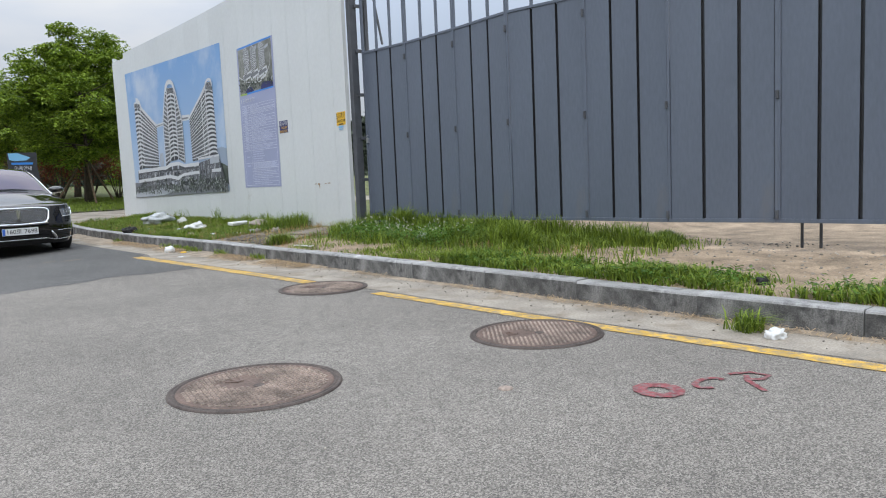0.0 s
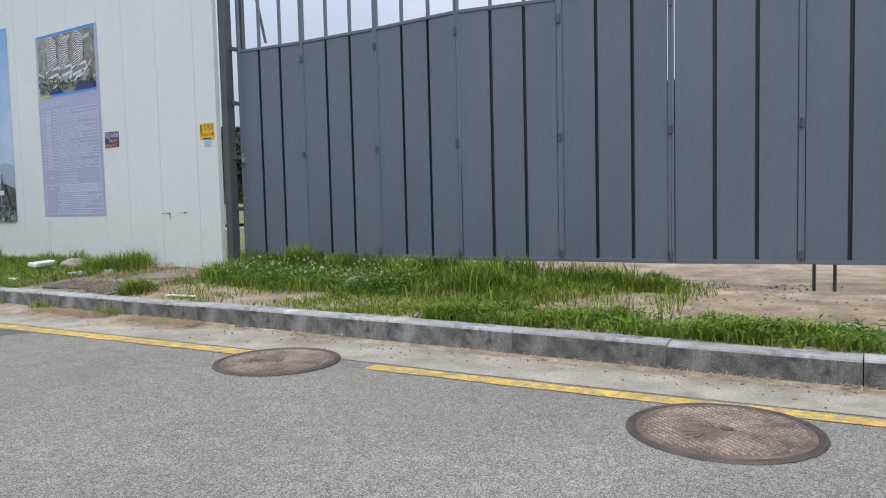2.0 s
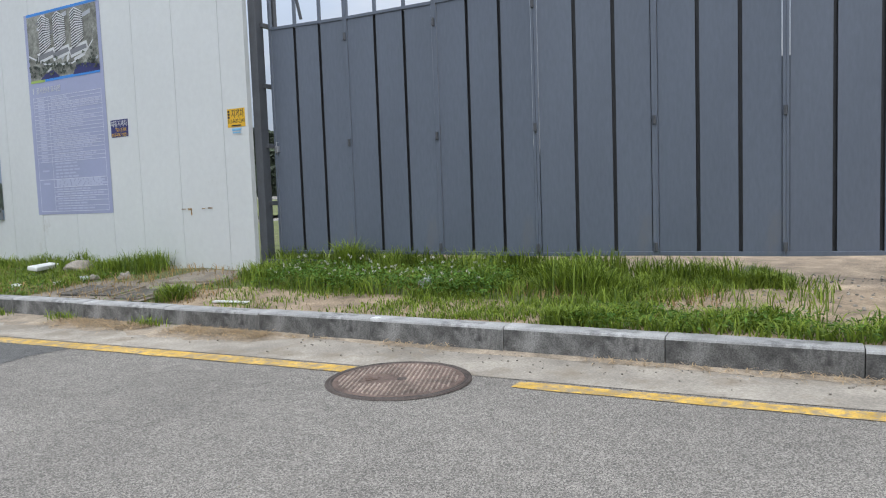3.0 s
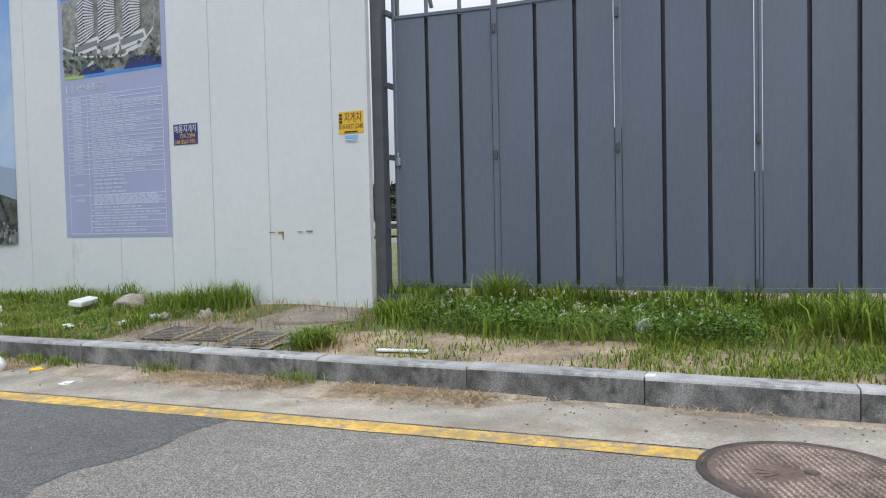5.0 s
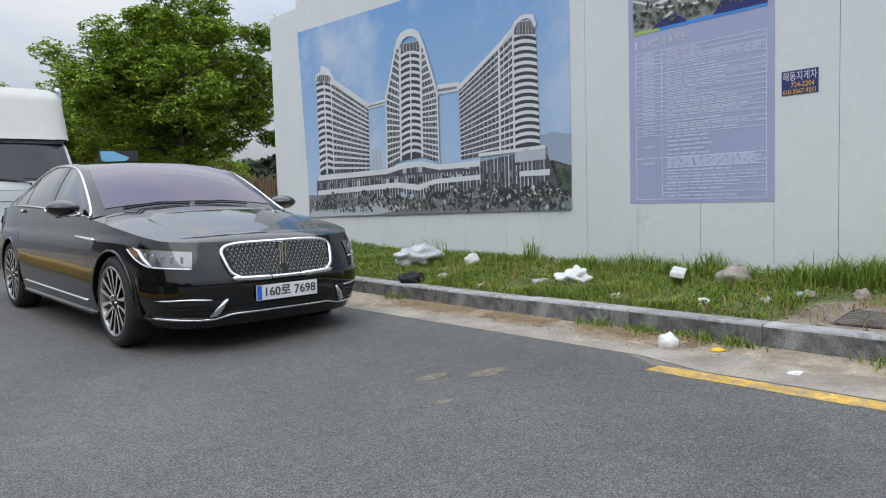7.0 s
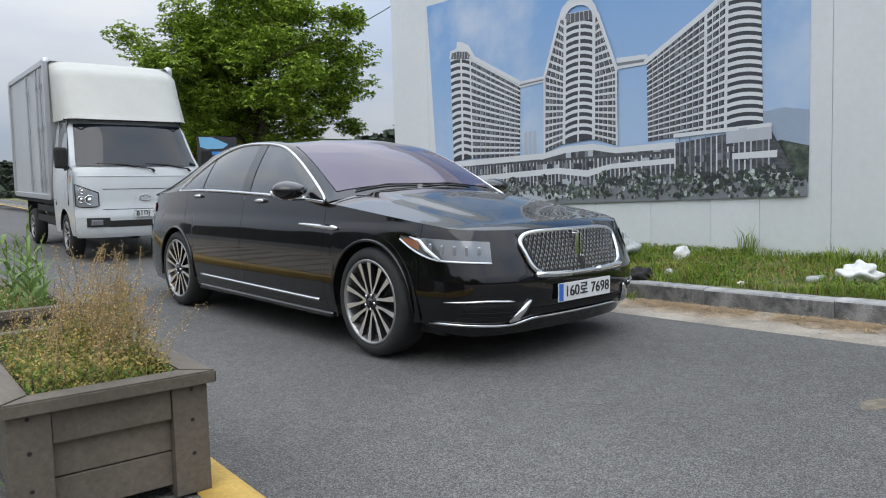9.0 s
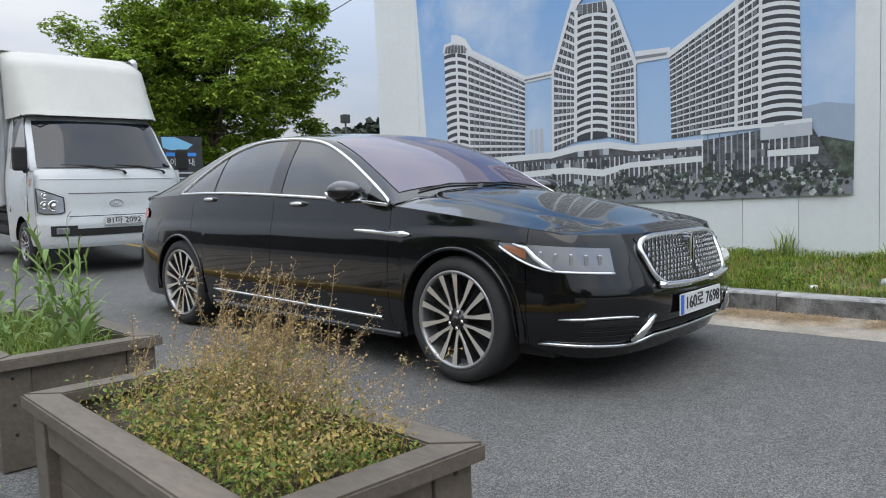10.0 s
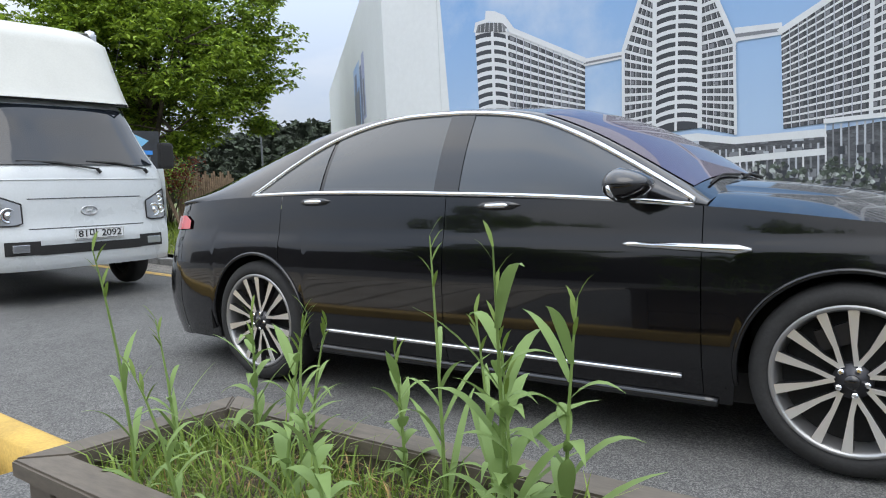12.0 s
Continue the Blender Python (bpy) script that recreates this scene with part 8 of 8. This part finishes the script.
# ---- trees ----
def rosettes(centres, size, rng, per=6):
    """Sprays of leaves that radiate from twig ends and droop at their tips."""
    c = np.repeat(np.asarray(centres, float), per, axis=0)
    n = len(c)
    a = np.tile(np.arange(per) * 2 * np.pi / per, n // per) + np.repeat(rng.uniform(0, 2 * np.pi, n // per), per) + rng.normal(0, 0.25, n)
    tilt = np.repeat(rng.normal(0, 0.30, n // per), per) * np.cos(a - np.repeat(rng.uniform(0, 6.28, n // per), per)) - 0.25 + rng.normal(0, 0.18, n)
    d = np.stack([np.cos(a) * np.cos(tilt), np.sin(a) * np.cos(tilt), np.sin(tilt)], 1)
    s = np.stack([-np.sin(a), np.cos(a), rng.normal(0, 0.3, n)], 1)
    z = (size * rng.uniform(0.65, 1.25, n))[:, None]
    p0, p2 = c + d * z * 0.1, c + d * z
    mid = c + d * z * 0.58 + np.array([0, 0, 0.08]) * z
    v = np.stack([p0, mid + s * z * 0.24, p2 - np.array([0, 0, 0.10]) * z, mid - s * z * 0.24], 1).reshape(-1, 3)
    i = np.arange(n) * 4
    return v.tolist(), np.stack([i, i + 1, i + 2], 1).tolist() + np.stack([i, i + 2, i + 3], 1).tolist()


def tree(x, y, height, spread, seed, count=8000, leaf=0.14, low=0.2, label="leafy street tree with a full uneven green crown"):
    """A forked trunk; limbs run out to clumps of leaf sprays that fill a lobed crown."""
    rng = random.Random(seed)
    nr = np.random.default_rng(seed)
    t = thing("tree", pose(x, y, gz(y) + 0.1), label, "tree", "trees beyond the hoarding")
    fork, mid, half = height * low, height * (0.5 + 0.5 * low), height * (0.5 - 0.5 * low)
    bm = bmesh.new()
    stem = [Vector(p) for p in ((0, 0, -0.1), (0.03, 0.01, fork * 0.6), (0.06, -0.03, fork), (0.0, 0.06, mid), (0.05, 0.0, height * 0.84))]
    tube(bm, stem, [0.16, 0.13, 0.11, 0.07, 0.015], 9)
    part("trunk", bm, M["bark"], t, "grey-brown trunk", True)
    clumps = []
    n = 112
    for i in range(n):
        f = 1 - 2 * (i + 0.5) / n
        a = i * 2.39996
        d = Vector((math.cos(a) * math.sqrt(1 - f * f), math.sin(a) * math.sqrt(1 - f * f), f))
        lobe = 0.84 + 0.42 * noise.noise(d * 1.9 + Vector((seed, 0, 0)))
        r = (0.55 if i % 3 == 0 else 0.92) * lobe * rng.uniform(0.86, 1.08)
        taper = 1.0 if f < 0 else 1 - 0.30 * f
        clumps.append(Vector((d.x * spread * r * taper, d.y * spread * r * taper, mid + d.z * half * r)))
    nodes = [p for p in stem[2:]]
    meshes = []
    for i in range(12):
        e = clumps[(i * 11 + 5) % n]
        b = stem[2].lerp(stem[4], rng.uniform(0.0, 0.55))
        m = b.lerp(e, 0.5) + Vector((0, 0, 0.12 * (e - b).length))
        bm = bmesh.new()
        tube(bm, [b, b.lerp(m, 0.5) + Vector((0, 0, 0.05)), m, m.lerp(e, 0.5), e], [0.06, 0.05, 0.038, 0.024, 0.008], 6)
        meshes.append(bm)
        nodes += [m, m.lerp(e, 0.5), b.lerp(m, 0.6)]
    twigs = bmesh.new()
    for k, e in enumerate(clumps):
        b = min(nodes, key=lambda p: (p - e).length)
        if (b - e).length > 0.05:
            tube(twigs, [b, b.lerp(e, 0.55) + Vector((0, 0, 0.06)), e], [0.02, 0.013, 0.004], 5)
    for bm in meshes:
        part("limb", bm, M["bark"], t)
    tagged(part("branchwork", twigs, M["bark"], t), "thin dark branchwork inside the crown", kind="stuff")
    k = np.arange(count) % n
    c = np.array([tuple(p) for p in clumps])[k]
    size = nr.uniform(0.34, 0.68, n)[k] * spread / 3.2
    off = nr.normal(0, 1, (count, 3))
    off = off / np.linalg.norm(off, axis=1)[:, None] * (nr.random(count) ** 0.5 * size)[:, None] * np.array([1.1, 1.1, 0.62])
    v, f = rosettes(c + off, leaf, nr)
    crown = from_arrays("crown", v, f, M["leaf"])
    crown.parent = t
    tagged(crown, "sprays of many small bright green leaves", kind="stuff")
    return t


tree_a = tree(6.45, 29.8, 6.1, 3.6, 3, 15000, 0.125)
tree_b = tree(7.4, 36.0, 4.6, 2.6, 11, 5500)
tree_c = tree(5.6, 40.0, 5.0, 2.7, 7, 5500)
copy_thing(tree_b, pose(7.2, 47.0, gz(47), 0, 0, 130))
copy_thing(tree_a, pose(15.5, 52.0, gz(52) - 2.6, 0, 0, 60))
# Copies across the street, out of view, added to darken the saloon's reflections.
for i, y in enumerate((1, 9, 17, 25)):
    copy_thing((tree_a, tree_b, tree_c)[i % 3], pose(-12 - 2 * (i % 2), y, 0, 0, 0, 50 * i))


def stakes(tx, ty):
    for i in range(3):
        a = i * 2.1 + 0.5
        bm = bmesh.new()
        z = gz(ty) + 0.1
        tube(bm, [(tx + 1.1 * math.cos(a), ty + 1.1 * math.sin(a), z), (tx + 0.1 * math.cos(a), ty + 0.1 * math.sin(a), z + 1.5)], 0.035, 7)
        tagged(link_mesh("tree_stake", bm, M["stake"]), "slanting wooden stake propping a tree trunk", "stake", "tree stakes")


stakes(6.45, 29.8)
stakes(5.8, 40.0)


def shrub(x, y, r, h, seed, mat, label):
    nr = np.random.default_rng(seed)
    rng = random.Random(seed)
    t = thing("shrub", pose(x, y, gz(y) + 0.12), label, "shrub", "shrubs under the trees")
    tips = []
    for i in range(9):
        a = i * 2.4
        e = Vector((math.cos(a) * r * rng.uniform(0.4, 0.9), math.sin(a) * r * rng.uniform(0.4, 0.9), h * rng.uniform(0.6, 1.0)))
        bm = bmesh.new()
        tube(bm, [(0.05 * math.cos(a), 0.05 * math.sin(a), 0), tuple(e * 0.55), tuple(e)], [0.022, 0.014, 0.004], 5)
        part("stem", bm, M["bark"], t)
        tips += [e, e * 0.75]
    n = 1500
    c = np.array([tips[i % len(tips)] for i in range(n)], float) + nr.normal(0, 0.2 * r, (n, 3))
    ob = from_arrays("foliage", *leaves(c, 0.075, nr, 0.5, 0.5), M[mat])
    ob.parent = t
    tagged(ob, kind="stuff")
    return t


for i, (x, y, r, h, mat) in enumerate(((5.0, 31.2, 0.8, 1.7, "leaf_red"), (5.9, 31.6, 0.75, 1.5, "leaf_red"), (7.0, 31.8, 0.8, 1.6, "leaf_red"), (7.9, 31.6, 0.8, 1.7, "leaf_red"), (4.6, 32.6, 0.8, 1.3, "leaf"), (8.9, 33.4, 0.9, 1.6, "leaf"), (10.2, 37.0, 1.2, 1.8, "leaf"), (11.6, 39.0, 1.4, 2.0, "leaf"), (6.2, 33.0, 0.9, 1.5, "leaf"))):
    shrub(x, y, r, h, 90 + i, mat, "red-leaved shrub under the trees" if mat == "leaf_red" else "dense green shrub under the trees")


# ---- beyond the hoarding ----
def lawn():
    bm = bmesh.new()
    grid(bm, [[(x, y, gz(y) + 0.11 + 0.03 * noise.noise(Vector((x, y, 0)))) for x in [3.75] + frange(4, 40, 20)] for y in frange(24.6, 75, 40)])
    structure("lawn", bm, M["verge"], "grass strip under the trees beyond the side path", "ground", True)
    p = [(rng.uniform(3.8, 9.5), rng.uniform(24.6, 33), 0) for _ in range(14000)]
    p = [(x, y, gz(y) + 0.10) for x, y, _ in p]
    stuff("lawn_grass", blades(p, 0.05 + 0.09 * rng.random(len(p)), 0.007, 0.8, rng), M["grass"], "green grass under the trees", "grass")
    bm = bmesh.new()
    grid(bm, [[(x, y, gz(y) + 0.10) for x in [3.72, 5, 7, 10, 16]] for y in frange(20.75, 24.6, 8)])
    structure("path", bm, M["concrete"], "pale concrete path crossing behind the hoarding", "pavement", True)
    bm = bmesh.new()
    for i in range(46):
        y = 20.8 + i
        box(bm, 3.60, 3.75, y, y + 0.99, gz(y) - 0.1, gz(y) + 0.12, bevel=0.01)
    structure("kerb_far", bm, M["kerb_stone"], "grey kerb along the street beyond the path", "kerb")
    bm = bmesh.new()
    grid(bm, [[(x, y, gz(y) + 0.006) for x in (2.98, 3.10)] for y in frange(21, 60, 60)])
    structure("yellow_line_far", bm, M["yellow_paint"], "yellow line painted along the street", "road marking")
    # the kerb's turn at the end of the verge
    bm = bmesh.new()
    for i in range(3):
        box(bm, 3.95 + 0.75 * i, 4.69 + 0.75 * i, VERGE_END - 0.02, VERGE_END + 0.13, gz(20.6) - 0.1, gz(20.6) + 0.155, bevel=0.01)
    structure("kerb_end", bm, M["kerb_stone"], "grey kerb closing the end of the verge", "kerb")


lawn()


def picket_fence():
    f = thing("picket_fence", pose(0, 0, 0), "rust-brown slatted timber fence beyond the trees", "fence")
    for i in range(26):
        k = i / 25
        x, y = 9.3 + 2.6 * k, 33.4 + 1.2 * k
        bm = bmesh.new()
        h = 1.25 + 0.10 * math.sin(i * 1.7)
        box(bm, x - 0.03, x + 0.03, y - 0.012, y + 0.012, gz(y) + 0.05, gz(y) + h + 0.1)
        part("slat", bm, M["stake"], f)
    bm = bmesh.new()
    for z in (0.45, 1.0):
        tube(bm, [(9.3, 33.43, gz(33) + z), (11.9, 34.63, gz(34) + z)], 0.025, 5)
    part("rail", bm, M["stake"], f)


picket_fence()


def notice_board():
    b = thing("notice_board", pose(3.92, 25.75, gz(25.7) + 0.1), "dark free-standing notice board with blue picture and white writing", "notice board")
    bm = bmesh.new()
    edge = [(-0.37, 0.1), (0.37, 0.1), (0.40, 0.5), (0.35, 0.75), (0.40, 1.0), (0.36, 1.3), (0.37, 1.72), (-0.37, 1.72)]
    poly(bm, edge, 0.05, Matrix(((1, 0, 0, 0), (0, 0, -1, 0.02), (0, 1, 0, 0), (0, 0, 0, 1))))
    part("panel", bm, M["dark_and_shade"], b)
    bm = bmesh.new()
    poly(bm, [(-0.35, 1.70), (-0.1, 1.70), (0.2, 1.58), (0.1, 1.50), (-0.2, 1.48), (-0.33, 1.52)], 0.004, Matrix(((1, 0, 0, 0), (0, 0, -1, -0.031), (0, 1, 0, 0), (0, 0, 0, 1))))
    part("picture", bm, M["print_cyan"], b, "bright blue picture")
    m = Matrix(((1, 0, 0, 0.0), (0, 0, -1, -0.0315), (0, 1, 0, 1.27), (0, 0, 0, 1)))
    letters("\uc774\uc6a9\uc548\ub0b4", 0.14, m, M["print_white"], "writing", b, width=0.42)
    bm = bmesh.new()
    box(bm, -0.28, 0.25, -0.035, -0.0305, 1.38, 1.44)
    part("writing_line", bm, M["print_blue"], b)
    for i in range(6):
        bm = bmesh.new()
        box(bm, -0.22, random.uniform(0.05, 0.25), -0.035, -0.0305, 1.08 - 0.09 * i, 1.11 - 0.09 * i)
        part("writing_line", bm, M["print_pale"], b)
    for x in (-0.3, 0.3):
        bm = bmesh.new()
        box(bm, x - 0.03, x + 0.03, 0.02, 0.07, -0.05, 1.6)
        part("leg", bm, M["steel_grey"], b)


notice_board()


def far_things():
    bm = bmesh.new()
    rows = []
    for i in range(100):
        a = radians(-5 + 80 * i / 99)
        top = 9 + 13 * math.exp(-((math.degrees(a) - 42) / 12) ** 2) + 3 * noise.noise(Vector((i * 0.25, 0, 0))) + 1.2 * noise.noise(Vector((i * 1.3, 5, 0)))
        row = []
        for k in range(12):
            f = k / 11
            d = 170 + 60 * f
            row.append((d * math.sin(a), 15 + d * math.cos(a), 1.0 + top * math.sin(f * math.pi / 2) * (1 + 0.06 * noise.noise(Vector((i * 0.9, k * 0.9, 1))))))
        rows.append(row)
    grid(bm, rows)
    M["far_wood"] = material("far_wood", (0.055, 0.075, 0.045), 0.95, vary=0.45, scale=0.35, fine=2.2, bump=1.0, bump_dist=1.2)
    structure("backdrop_hill", bm, M["far_wood"], "distant wooded hill beyond the street", "hill", True)
    bm = bmesh.new()
    nr = np.random.default_rng(2)
    pts = []
    for i in range(16000):
        a = radians(nr.uniform(-5, 75))
        f = nr.random() ** 0.7
        d = 166 + 60 * f
        top = 9 + 13 * math.exp(-((math.degrees(a) - 42) / 12) ** 2)
        pts.append((d * math.sin(a), 15 + d * math.cos(a), 1.5 + top * math.sin(f * math.pi / 2) + nr.normal(0, 0.8)))
    stuff("far_trees", leaves(pts, 2.4, nr, 0.9, 0.9), M["far_wood"], "far tree crowns on the hill", "trees")
    # overhead wire and a far lamp mast
    bm = bmesh.new()
    pts = []
    for t in frange(0, 1, 40):
        p = Vector((9.34 + (13.31 - 9.34) * (t * 7 - 3.0), 33, 0))
        s = (p.x - 9.34) / 3.97
        p.z = 5.43 + 1.75 * s + 0.39 * s * s - 0.0 if s > 0 else 5.43 + 1.75 * s + 0.39 * s * s
        pts.append(p)
    tube(bm, [p for p in pts if p.x > 4.5], 0.016, 5)
    structure("trim_cable", bm, M["matt_black"], "black overhead cable against the sky", "cable")
    m = thing("lamp_mast", pose(24.0, 48.6, 1.0), "far slender mast with a dark lamp box", "mast")
    bm = bmesh.new()
    tube(bm, [(0, 0, 0), (0, 0, 4.6)], 0.06, 6)
    part("pole", bm, M["steel_grey"], m)
    bm = bmesh.new()
    box(bm, -0.22, 0.22, -0.2, 0.2, 4.4, 4.9, bevel=0.03)
    part("lamp_box", bm, M["dark_and_shade"], m)


far_things()
